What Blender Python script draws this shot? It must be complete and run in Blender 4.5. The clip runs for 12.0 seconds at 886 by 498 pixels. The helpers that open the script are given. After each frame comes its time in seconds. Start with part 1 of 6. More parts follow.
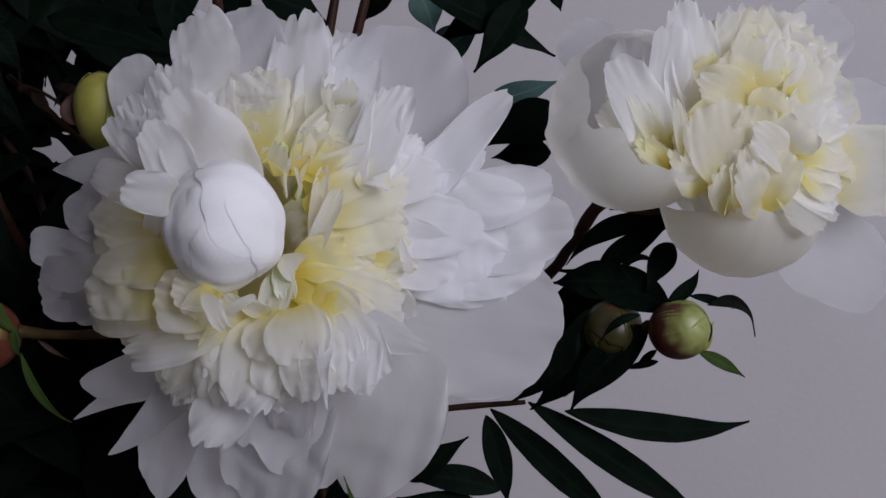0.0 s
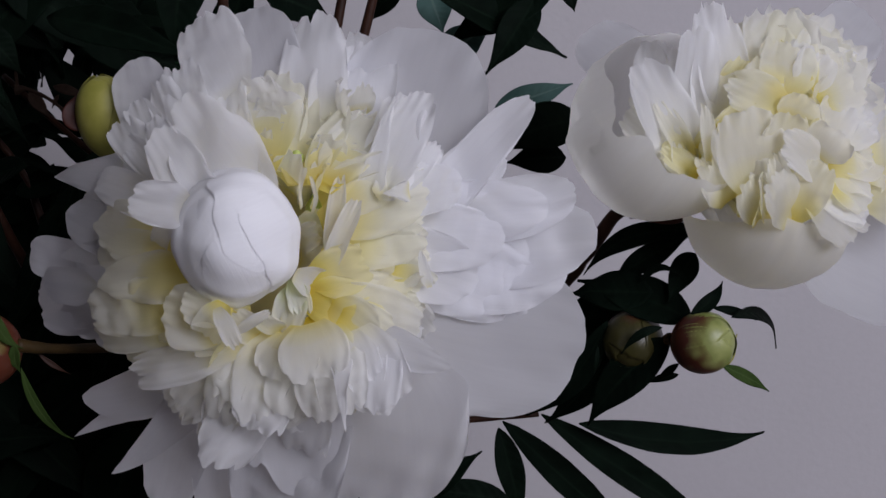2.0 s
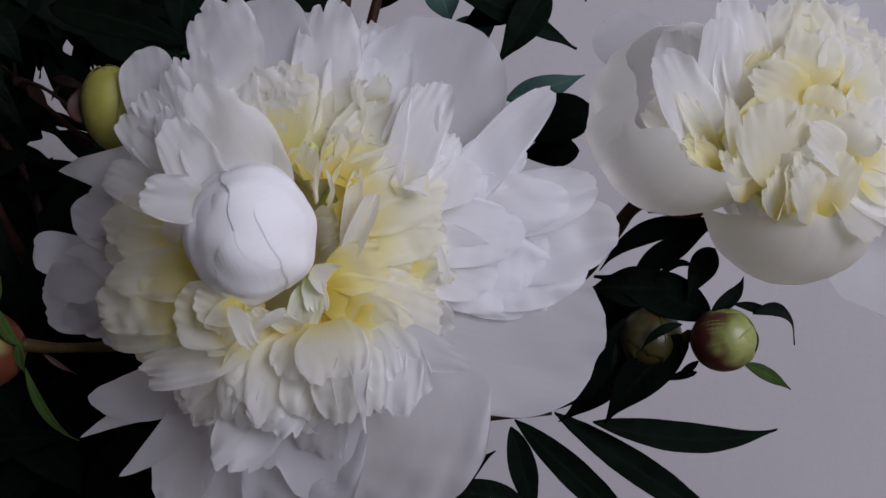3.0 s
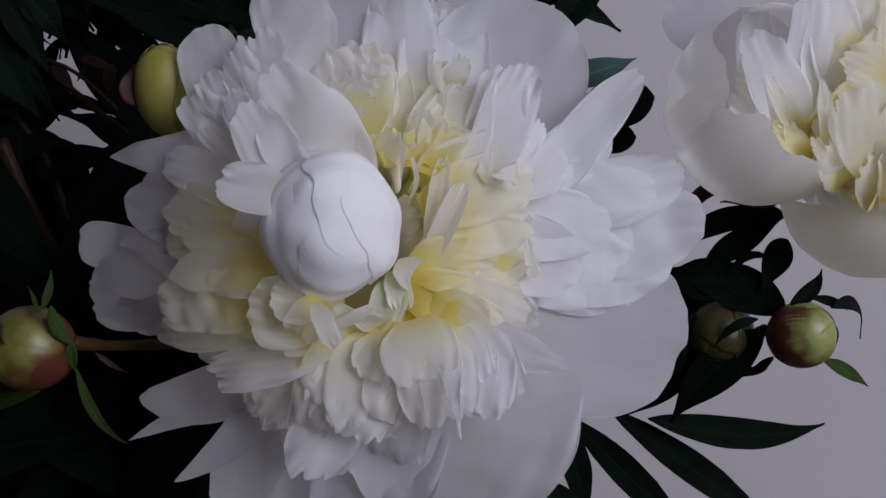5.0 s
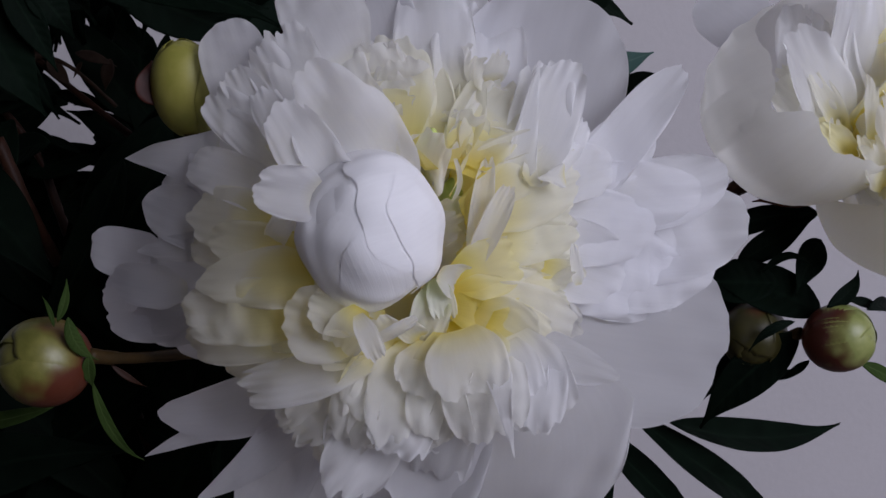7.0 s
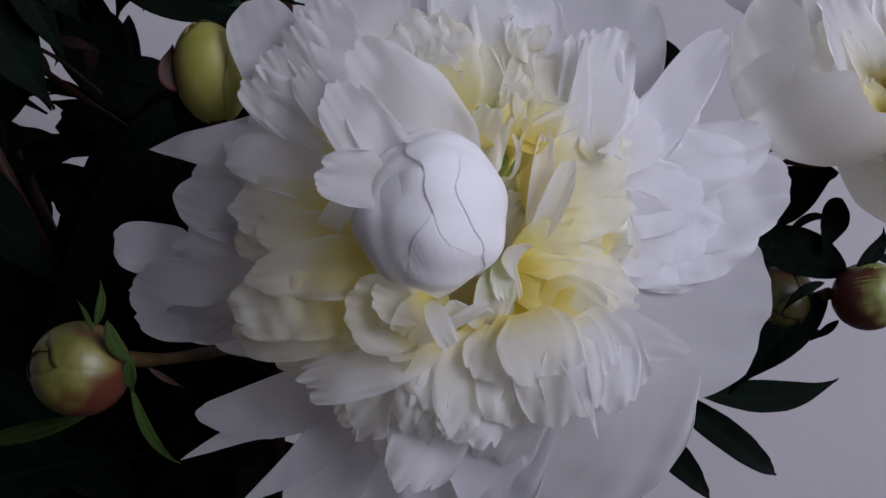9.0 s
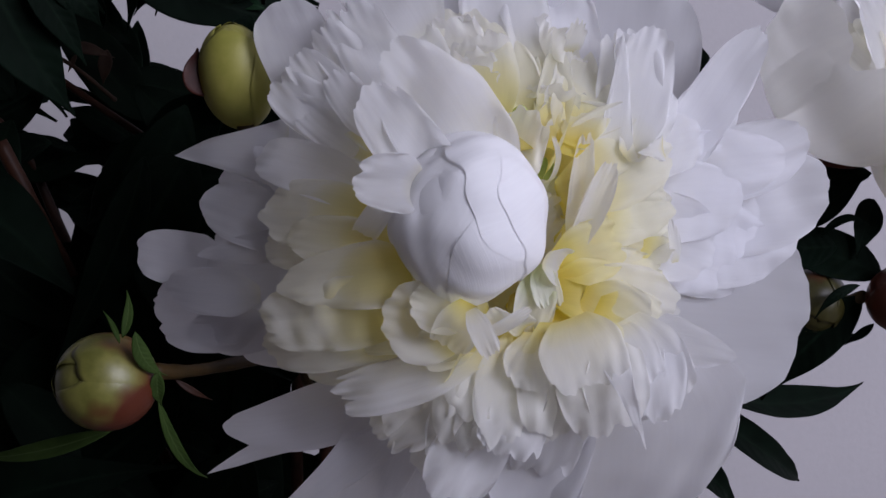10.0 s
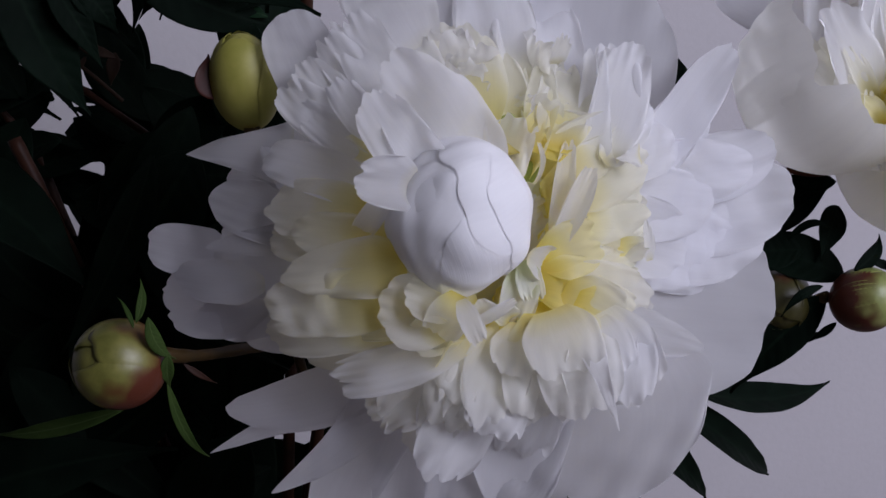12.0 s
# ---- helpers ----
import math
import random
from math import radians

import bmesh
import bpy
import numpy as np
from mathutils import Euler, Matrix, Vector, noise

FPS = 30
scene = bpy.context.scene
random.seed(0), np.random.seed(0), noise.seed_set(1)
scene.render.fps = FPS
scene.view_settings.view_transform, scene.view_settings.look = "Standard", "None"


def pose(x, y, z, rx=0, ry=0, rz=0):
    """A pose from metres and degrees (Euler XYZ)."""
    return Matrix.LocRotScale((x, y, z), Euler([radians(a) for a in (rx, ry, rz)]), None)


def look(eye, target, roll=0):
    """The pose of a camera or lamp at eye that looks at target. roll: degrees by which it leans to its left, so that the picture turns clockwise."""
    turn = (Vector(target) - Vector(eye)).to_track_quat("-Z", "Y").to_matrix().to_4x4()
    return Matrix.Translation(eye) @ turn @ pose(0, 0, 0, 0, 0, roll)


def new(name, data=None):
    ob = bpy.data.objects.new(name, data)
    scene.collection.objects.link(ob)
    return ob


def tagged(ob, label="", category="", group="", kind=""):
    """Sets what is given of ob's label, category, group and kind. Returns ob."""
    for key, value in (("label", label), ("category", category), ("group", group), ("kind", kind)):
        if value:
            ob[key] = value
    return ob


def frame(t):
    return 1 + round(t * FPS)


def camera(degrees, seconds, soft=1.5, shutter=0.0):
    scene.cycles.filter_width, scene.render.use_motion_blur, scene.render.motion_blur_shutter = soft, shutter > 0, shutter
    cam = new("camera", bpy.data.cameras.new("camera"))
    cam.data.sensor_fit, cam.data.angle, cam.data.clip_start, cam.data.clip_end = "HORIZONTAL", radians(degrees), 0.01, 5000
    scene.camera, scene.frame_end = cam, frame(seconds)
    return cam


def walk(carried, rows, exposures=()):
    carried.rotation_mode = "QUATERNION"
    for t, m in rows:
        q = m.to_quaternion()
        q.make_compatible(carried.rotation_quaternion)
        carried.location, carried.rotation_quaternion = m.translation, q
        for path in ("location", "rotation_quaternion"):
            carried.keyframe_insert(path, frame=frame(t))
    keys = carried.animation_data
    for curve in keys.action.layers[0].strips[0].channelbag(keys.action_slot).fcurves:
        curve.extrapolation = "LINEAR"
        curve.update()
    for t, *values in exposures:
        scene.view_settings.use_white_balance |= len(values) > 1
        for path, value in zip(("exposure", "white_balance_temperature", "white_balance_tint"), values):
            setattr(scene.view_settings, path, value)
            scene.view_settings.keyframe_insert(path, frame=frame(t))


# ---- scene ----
cam = camera(42.7, 12.0)
PATH = [
    (0, (0.004, -0.02, 1.153), (-0.02, 1.961, 0.881), 0.3),
    (0.5, (0.003, -0.017, 1.154), (-0.016, 1.964, 0.881), 0.4),
    (1, (0.004, -0.013, 1.155), (-0.011, 1.967, 0.877), 0.5),
    (1.5, (0.002, -0.009, 1.155), (0.0, 1.971, 0.871), 0.6),
    (2, (-0.005, -0.007, 1.156), (-0.007, 1.973, 0.875), 0.5),
    (2.5, (-0.009, -0.001, 1.155), (-0.002, 1.979, 0.869), 0.6),
    (3, (-0.013, 0.002, 1.155), (0.005, 1.981, 0.864), 0.5),
    (5, (-0.042, 0.02, 1.154), (0.035, 1.994, 0.837), 0.8),
    (5.5, (-0.046, 0.024, 1.155), (0.041, 1.998, 0.845), 0.8),
    (6, (-0.049, 0.028, 1.153), (0.047, 2.0, 0.834), 0.8),
    (6.5, (-0.053, 0.031, 1.154), (0.062, 2.001, 0.829), 0.9),
    (8.5, (-0.085, 0.045, 1.156), (0.175, 1.993, 0.785), -0.9),
    (9, (-0.09, 0.047, 1.156), (0.199, 1.989, 0.773), -1.4),
    (9.5, (-0.096, 0.051, 1.155), (0.205, 1.992, 0.777), -1.5),
    (10, (-0.098, 0.055, 1.155), (0.201, 1.997, 0.782), -1.9),
    (10.5, (-0.099, 0.06, 1.153), (0.201, 2.0, 0.772), -1.7),
    (11, (-0.096, 0.06, 1.152), (0.22, 1.999, 0.777), -1.8),
    (11.5, (-0.1, 0.047, 1.155), (0.215, 1.988, 0.787), -1.4),
    (12, (-0.103, 0.036, 1.157), (0.225, 1.974, 0.789), -0.9),
]
walk(cam, [(t, look(eye, target, roll)) for t, eye, target, roll in PATH], exposures=((0, -0.04, 6500, 10), (3, -0.02, 6480, 11), (5, -0.12, 6370, 12), (6.5, -0.1, 6350, 12), (8.5, -0.06, 6250, 13), (9.5, 0.0, 6240, 13), (10, 0.2, 6240, 14), (11, 0.2, 6240, 14), (11.5, 0.06, 6240, 14), (12, 0.1, 6220, 14)))

# ---- light: one window in the wall behind the camera, to its right ----
scene.cycles.max_bounces, scene.cycles.diffuse_bounces, scene.cycles.transmission_bounces = 16, 10, 12
world = bpy.data.worlds.new("sky")
scene.world = world
world.use_nodes = True
wn = world.node_tree.nodes
sky = wn.new("ShaderNodeTexSky")
sky.sky_type, sky.sun_disc = "NISHITA", False
sky.sun_elevation, sky.sun_rotation = radians(38), radians(120)
wn["Background"].inputs["Strength"].default_value = 0.1
world.node_tree.links.new(sky.outputs["Color"], wn["Background"].inputs["Color"])

WINDOW = (1.38, -1.20, 1.98)         # middle of the window's opening, in the wall behind the camera
lamp = bpy.data.lights.new("window_daylight", "AREA")
lamp.shape, lamp.size, lamp.size_y = "RECTANGLE", 1.7, 1.25
lamp.energy, lamp.color = 57.0, (0.88, 0.872, 1.0)
daylight = new("window_daylight", lamp)
daylight.matrix_world = look(WINDOW, (WINDOW[0], WINDOW[1] + 1.0, WINDOW[2]))


# ---- materials ----
def material(name):
    m = bpy.data.materials.new(name)
    m.use_nodes = True
    nt = m.node_tree
    return m, nt.nodes, nt.links, nt.nodes["Principled BSDF"]


def ramp(nodes, stops):
    r = nodes.new("ShaderNodeValToRGB")
    while len(r.color_ramp.elements) < len(stops):
        r.color_ramp.elements.new(0.5)
    for e, (at, colour) in zip(r.color_ramp.elements, stops):
        e.position, e.color = at, (*colour, 1)
    return r


def petal_material(name, base, middle, edge, reach, see_through=0.42, start=0.12):
    """Thin white petal: pigment runs from the claw (u = 0) to the edge, fine veins lengthways, light comes through."""
    m, nodes, links, b = material(name)
    uv = nodes.new("ShaderNodeUVMap")
    uv.uv_map = "blade"
    sep = nodes.new("ShaderNodeSeparateXYZ")
    links.new(uv.outputs["UV"], sep.inputs["Vector"])
    obj = nodes.new("ShaderNodeTexCoord")
    cloud = nodes.new("ShaderNodeTexNoise")
    cloud.inputs["Scale"].default_value, cloud.inputs["Detail"].default_value = 55, 3
    links.new(obj.outputs["Object"], cloud.inputs["Vector"])
    wob = nodes.new("ShaderNodeMath")
    wob.operation, wob.inputs[1].default_value = "MULTIPLY_ADD", 0.3
    links.new(cloud.outputs["Fac"], wob.inputs[0])
    links.new(sep.outputs["Y"], wob.inputs[2])
    info = nodes.new("ShaderNodeObjectInfo")
    vary = nodes.new("ShaderNodeMath")
    vary.operation, vary.inputs[1].default_value = "MULTIPLY_ADD", 0.16
    links.new(info.outputs["Random"], vary.inputs[0])
    links.new(wob.outputs[0], vary.inputs[2])
    r = ramp(nodes, [(start, base), (start + reach * 0.55, middle), (min(1.0, start + 0.03 + reach), edge)])
    links.new(vary.outputs[0], r.inputs["Fac"])
    # veins: noise drawn out along the petal
    stretch = nodes.new("ShaderNodeMapping")
    stretch.inputs["Scale"].default_value = (22, 1.6, 1)
    links.new(uv.outputs["UV"], stretch.inputs["Vector"])
    vein = nodes.new("ShaderNodeTexNoise")
    vein.inputs["Scale"].default_value, vein.inputs["Detail"].default_value = 1.6, 4
    links.new(stretch.outputs["Vector"], vein.inputs["Vector"])
    fine = nodes.new("ShaderNodeTexNoise")
    fine.inputs["Scale"].default_value, fine.inputs["Detail"].default_value = 420, 2
    links.new(obj.outputs["Object"], fine.inputs["Vector"])
    both = nodes.new("ShaderNodeMath")
    both.operation, both.inputs[1].default_value = "MULTIPLY_ADD", 0.25
    links.new(fine.outputs["Fac"], both.inputs[0])
    links.new(vein.outputs["Fac"], both.inputs[2])
    tint = nodes.new("ShaderNodeMix")
    tint.data_type, tint.blend_type = "RGBA", "MULTIPLY"
    tint.inputs["Factor"].default_value = 0.16
    shade = ramp(nodes, [(0.3, (0.86, 0.86, 0.87)), (0.62, (1, 1, 1))])
    links.new(vein.outputs["Fac"], shade.inputs["Fac"])
    links.new(r.outputs["Color"], tint.inputs["A"])
    links.new(shade.outputs["Color"], tint.inputs["B"])
    bump = nodes.new("ShaderNodeBump")
    bump.inputs["Strength"].default_value, bump.inputs["Distance"].default_value = 0.2, 0.0006
    links.new(both.outputs[0], bump.inputs["Height"])
    links.new(tint.outputs["Result"], b.inputs["Base Color"])
    links.new(bump.outputs["Normal"], b.inputs["Normal"])
    b.inputs["Roughness"].default_value = 0.5
    b.inputs["Specular IOR Level"].default_value = 0.3
    thin = nodes.new("ShaderNodeBsdfTranslucent")
    links.new(tint.outputs["Result"], thin.inputs["Color"])
    mix = nodes.new("ShaderNodeMixShader")
    mix.inputs["Fac"].default_value = see_through
    links.new(b.outputs["BSDF"], mix.inputs[1])
    links.new(thin.outputs["BSDF"], mix.inputs[2])
    links.new(mix.outputs["Shader"], nodes["Material Output"].inputs["Surface"])
    return m


def noisy_material(name, low, high, scale, rough, bump_mm, spec=0.5, detail=5, grain=6.0):
    """Two-scale surface: broad stains and fine grain, in the thing's own coordinates."""
    m, nodes, links, b = material(name)
    co = nodes.new("ShaderNodeTexCoord")
    broad = nodes.new("ShaderNodeTexNoise")
    broad.inputs["Scale"].default_value, broad.inputs["Detail"].default_value = scale, detail
    small = nodes.new("ShaderNodeTexNoise")
    small.inputs["Scale"].default_value, small.inputs["Detail"].default_value = scale * grain, 3
    for n in (broad, small):
        links.new(co.outputs["Object"], n.inputs["Vector"])
    add = nodes.new("ShaderNodeMath")
    add.operation, add.inputs[1].default_value = "MULTIPLY_ADD", 0.35
    links.new(small.outputs["Fac"], add.inputs[0])
    links.new(broad.outputs["Fac"], add.inputs[2])
    r = ramp(nodes, [(0.42, low), (0.92, high)])
    links.new(add.outputs[0], r.inputs["Fac"])
    links.new(r.outputs["Color"], b.inputs["Base Color"])
    bump = nodes.new("ShaderNodeBump")
    bump.inputs["Strength"].default_value, bump.inputs["Distance"].default_value = 0.5, bump_mm / 1000
    links.new(small.outputs["Fac"], bump.inputs["Height"])
    links.new(bump.outputs["Normal"], b.inputs["Normal"])
    b.inputs["Roughness"].default_value = rough
    b.inputs["Specular IOR Level"].default_value = spec
    return m


def leaf_material(name, dark, light, rib, rough):
    """Glossy leaf: paler midrib and side veins on a mottled green."""
    m, nodes, links, b = material(name)
    uv = nodes.new("ShaderNodeUVMap")
    uv.uv_map = "blade"
    sep = nodes.new("ShaderNodeSeparateXYZ")
    links.new(uv.outputs["UV"], sep.inputs["Vector"])
    co = nodes.new("ShaderNodeTexCoord")
    mott = nodes.new("ShaderNodeTexNoise")
    mott.inputs["Scale"].default_value, mott.inputs["Detail"].default_value = 70, 5
    links.new(co.outputs["Object"], mott.inputs["Vector"])
    r = ramp(nodes, [(0.35, dark), (0.7, light)])
    links.new(mott.outputs["Fac"], r.inputs["Fac"])
    # distance from the midrib, 0 in the middle
    off = nodes.new("ShaderNodeMath")
    off.operation, off.inputs[1].default_value = "SUBTRACT", 0.5
    links.new(sep.outputs["X"], off.inputs[0])
    mag = nodes.new("ShaderNodeMath")
    mag.operation = "ABSOLUTE"
    links.new(off.outputs[0], mag.inputs[0])
    mid = ramp(nodes, [(0.012, (1, 1, 1)), (0.035, (0, 0, 0))])
    links.new(mag.outputs[0], mid.inputs["Fac"])
    slant = nodes.new("ShaderNodeMath")
    slant.operation, slant.inputs[1].default_value = "MULTIPLY_ADD", -0.35
    links.new(mag.outputs[0], slant.inputs[0])
    links.new(sep.outputs["Y"], slant.inputs[2])
    side = nodes.new("ShaderNodeMath")
    side.operation, side.inputs[1].default_value = "MULTIPLY", 62.0
    links.new(slant.outputs[0], side.inputs[0])
    wave = nodes.new("ShaderNodeMath")
    wave.operation = "SINE"
    links.new(side.outputs[0], wave.inputs[0])
    mixc = nodes.new("ShaderNodeMix")
    mixc.data_type = "RGBA"
    mixc.inputs["B"].default_value = (*rib, 1)
    links.new(mid.outputs["Color"], mixc.inputs["Factor"])
    links.new(r.outputs["Color"], mixc.inputs["A"])
    links.new(mixc.outputs["Result"], b.inputs["Base Color"])
    bump = nodes.new("ShaderNodeBump")
    bump.inputs["Strength"].default_value, bump.inputs["Distance"].default_value = 0.12, 0.0004
    links.new(wave.outputs[0], bump.inputs["Height"])
    links.new(bump.outputs["Normal"], b.inputs["Normal"])
    b.inputs["Roughness"].default_value = rough
    b.inputs["Specular IOR Level"].default_value = 0.02
    return m


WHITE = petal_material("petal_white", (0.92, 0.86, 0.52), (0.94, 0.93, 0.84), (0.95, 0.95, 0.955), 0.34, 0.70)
# outer petals' shade is put into GUARD; PALE is the lighter copy
GUARD = petal_material("petal_guard_shaded", (0.77, 0.76, 0.66), (0.78, 0.78, 0.775), (0.78, 0.78, 0.80), 0.25, 0.66)
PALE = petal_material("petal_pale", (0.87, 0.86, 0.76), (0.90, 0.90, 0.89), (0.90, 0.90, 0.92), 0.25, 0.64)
BALL_WHITE = petal_material("petal_closed_ball", (0.92, 0.91, 0.83), (0.95, 0.945, 0.935), (0.955, 0.955, 0.965), 0.25, 0.42)
CUP = petal_material("petal_cup", (0.94, 0.94, 0.84), (0.965, 0.96, 0.92), (0.97, 0.967, 0.945), 0.25, 0.66)
# start=0.2 spreads the claw's yellow further, adding the recesses' warm glow to the pigment
CREAM = petal_material("petal_cream", (0.905, 0.79, 0.20), (0.935, 0.885, 0.53), (0.955, 0.945, 0.86), 0.54, 0.74, 0.2)
IVORY = petal_material("petal_ivory", (0.91, 0.82, 0.28), (0.945, 0.925, 0.74), (0.955, 0.95, 0.92), 0.42, 0.74, 0.2)
YELLOW = petal_material("petal_yellow", (0.90, 0.73, 0.09), (0.93, 0.85, 0.30), (0.945, 0.91, 0.64), 0.62, 0.72, 0.2)
GREENISH = petal_material("petal_greenish", (0.60, 0.70, 0.30), (0.80, 0.85, 0.58), (0.89, 0.905, 0.82), 0.6, 0.6)
RAGGED = (WHITE, CREAM, IVORY, YELLOW)
# LEAF is near black: the foliage's deep shade is put into its base colour
LEAF = leaf_material("leaf_green_shaded", (0.0017, 0.0038, 0.0023), (0.0034, 0.0075, 0.0045), (0.004, 0.0085, 0.005), 0.6)
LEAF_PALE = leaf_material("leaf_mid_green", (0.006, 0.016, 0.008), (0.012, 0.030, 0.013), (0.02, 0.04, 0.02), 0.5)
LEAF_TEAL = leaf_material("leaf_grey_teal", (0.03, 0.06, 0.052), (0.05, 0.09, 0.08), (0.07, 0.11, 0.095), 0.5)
SEPAL = leaf_material("sepal_green", (0.018, 0.034, 0.008), (0.036, 0.06, 0.016), (0.045, 0.07, 0.022), 0.5)
STEM_RED = noisy_material("stem_red_brown", (0.014, 0.006, 0.004), (0.04, 0.016, 0.009), 60, 0.5, 0.15, 0.12)
STEM_GREEN = noisy_material("stem_green", (0.018, 0.013, 0.005), (0.05, 0.028, 0.009), 60, 0.5, 0.15, 0.12)
CARPEL = noisy_material("carpel_green", (0.26, 0.36, 0.06), (0.5, 0.56, 0.16), 90, 0.5, 0.2)
def bud_material(name, low, high, flush, reach, rough=0.36):
    """Bud scale: mottled green, with a dark red flush that spreads in blotches from the base."""
    m = noisy_material(name, low, high, 70, rough, 0.12, 0.4)
    nodes, links, b = m.node_tree.nodes, m.node_tree.links, m.node_tree.nodes["Principled BSDF"]
    green = b.inputs["Base Color"].links[0].from_socket
    uv = nodes.new("ShaderNodeUVMap")
    uv.uv_map = "blade"
    sep = nodes.new("ShaderNodeSeparateXYZ")
    links.new(uv.outputs["UV"], sep.inputs["Vector"])
    co = nodes.new("ShaderNodeTexCoord")
    blot = nodes.new("ShaderNodeTexNoise")
    blot.inputs["Scale"].default_value, blot.inputs["Detail"].default_value = 85, 2
    links.new(co.outputs["Object"], blot.inputs["Vector"])
    add = nodes.new("ShaderNodeMath")
    add.operation, add.inputs[1].default_value = "MULTIPLY_ADD", 1.1
    links.new(blot.outputs["Fac"], add.inputs[0])
    links.new(sep.outputs["Y"], add.inputs[2])
    edge = ramp(nodes, [(reach, (1, 1, 1)), (reach + 0.12, (0, 0, 0))])
    half = nodes.new("ShaderNodeMath")
    half.operation, half.inputs[1].default_value = "MULTIPLY", 0.5
    links.new(add.outputs[0], half.inputs[0])
    links.new(half.outputs[0], edge.inputs["Fac"])
    mixc = nodes.new("ShaderNodeMix")
    mixc.data_type = "RGBA"
    mixc.inputs["B"].default_value = (*flush, 1)
    links.new(edge.outputs["Color"], mixc.inputs["Factor"])
    links.new(green, mixc.inputs["A"])
    links.new(mixc.outputs["Result"], b.inputs["Base Color"])
    return m


BUD_GREEN = bud_material("bud_green", (0.11, 0.14, 0.028), (0.27, 0.29, 0.10), (0.06, 0.012, 0.006), 0.53)
# bud_c's shade is put into a darker BUD_GREEN; the red is its own
BUD_BLUSH_SHADED = bud_material("bud_green_red_shaded", (0.05, 0.055, 0.008), (0.18, 0.17, 0.042), (0.075, 0.018, 0.008), 0.51)
BUD_PLAIN = bud_material("bud_olive", (0.018, 0.017, 0.004), (0.045, 0.040, 0.009), (0.06, 0.016, 0.008), 0.42)
BUD_YELLOW = bud_material("bud_pale_yellow", (0.18, 0.18, 0.025), (0.28, 0.26, 0.06), (0.25, 0.12, 0.03), 0.22, 0.5)
BUD_RED = noisy_material("bud_dark_red", (0.02, 0.006, 0.004), (0.055, 0.013, 0.008), 90, 0.45, 0.15, 0.12)
DRY = noisy_material("dry_brown", (0.02, 0.012, 0.009), (0.05, 0.03, 0.02), 120, 0.7, 0.3, 0.12)
WALL = noisy_material("painted_plaster", (0.415, 0.397, 0.406), (0.455, 0.435, 0.446), 5, 0.85, 0.35, 0.25, 6, 40)
# walls and ceiling out of view, darkened to cut bounce light and deepen shade
ROOM = noisy_material("unseen_plaster_low_bounce", (0.17, 0.16, 0.165), (0.21, 0.20, 0.205), 5, 0.85, 0.35, 0.25, 6, 40)
FLOOR = noisy_material("dark_floor", (0.10, 0.08, 0.07), (0.16, 0.13, 0.11), 8, 0.6, 0.3, 0.3)


# ---- building helpers ----
def part(name, mesh, mat, parent=None, label=""):
    """Links a mesh as one object, under a thing or a part."""
    mesh.materials.clear()
    mesh.materials.append(mat)
    ob = new(name, mesh)
    ob.parent = parent
    if label:
        ob["label"] = label
    return ob


def thing(name, at, label, category, group=""):
    e = new(name)
    e.location = at
    e.empty_display_size = 0.01
    return tagged(e, label, category, group)


def mesh_of(name, verts, faces, uvs=None):
    me = bpy.data.meshes.new(name)
    me.from_pydata(verts, [], faces)
    if uvs is not None:
        layer = me.uv_layers.new(name="blade")
        for loop in me.loops:
            layer.data[loop.index].uv = uvs[loop.vertex_index]
    me.polygons.foreach_set("use_smooth", [True] * len(me.polygons))
    me.update()
    return me


def sheet(name, grid, normals, thick):
    """A thin closed blade from a grid of points with u along and v across, given thickness along its normals."""
    nu, nv = grid.shape[0] - 1, grid.shape[1] - 1
    edge_u = np.linspace(0, 1, nu + 1)[:, None]
    edge_v = np.linspace(-1, 1, nv + 1)[None, :]
    t = thick * (0.35 + 0.65 * (1 - np.abs(edge_v) ** 4) * (1 - 0.9 * edge_u ** 6))
    top, low = grid + normals * (t / 2)[..., None], grid - normals * (t / 2)[..., None]
    verts = np.concatenate([top.reshape(-1, 3), low.reshape(-1, 3)])
    n, w = (nu + 1) * (nv + 1), nv + 1
    faces = []
    for i in range(nu):
        for j in range(nv):
            a = i * w + j
            faces.append((a, a + 1, a + w + 1, a + w))
            faces.append((n + a, n + a + w, n + a + w + 1, n + a + 1))
    rim = [(0, j) for j in range(nv)] + [(i, nv) for i in range(nu)] + [(nu, j) for j in range(nv, 0, -1)] + [(i, 0) for i in range(nu, 0, -1)]
    ids = [i * w + j for i, j in rim]
    for a, b in zip(ids, ids[1:] + ids[:1]):
        faces.append((b, a, n + a, n + b))
    uv = [(j / nv, i / nu) for i in range(nu + 1) for j in range(nv + 1)] * 2
    return mesh_of(name, verts.tolist(), faces, uv)


def film(name, grid):
    """A petal: one sheet, as thin as the real thing."""
    nu, nv = grid.shape[0] - 1, grid.shape[1] - 1
    w = nv + 1
    faces = [(i * w + j, i * w + j + 1, (i + 1) * w + j + 1, (i + 1) * w + j) for i in range(nu) for j in range(nv)]
    uv = [(j / nv, i / nu) for i in range(nu + 1) for j in range(nv + 1)]
    return mesh_of(name, grid.reshape(-1, 3).tolist(), faces, uv)


def normals_of(grid):
    du, dv = np.gradient(grid, axis=0), np.gradient(grid, axis=1)
    n = np.cross(dv, du)
    return n / np.maximum(np.linalg.norm(n, axis=2, keepdims=True), 1e-12)


def unit(a):
    a = np.asarray(a, float)
    return a / max(np.linalg.norm(a), 1e-12)


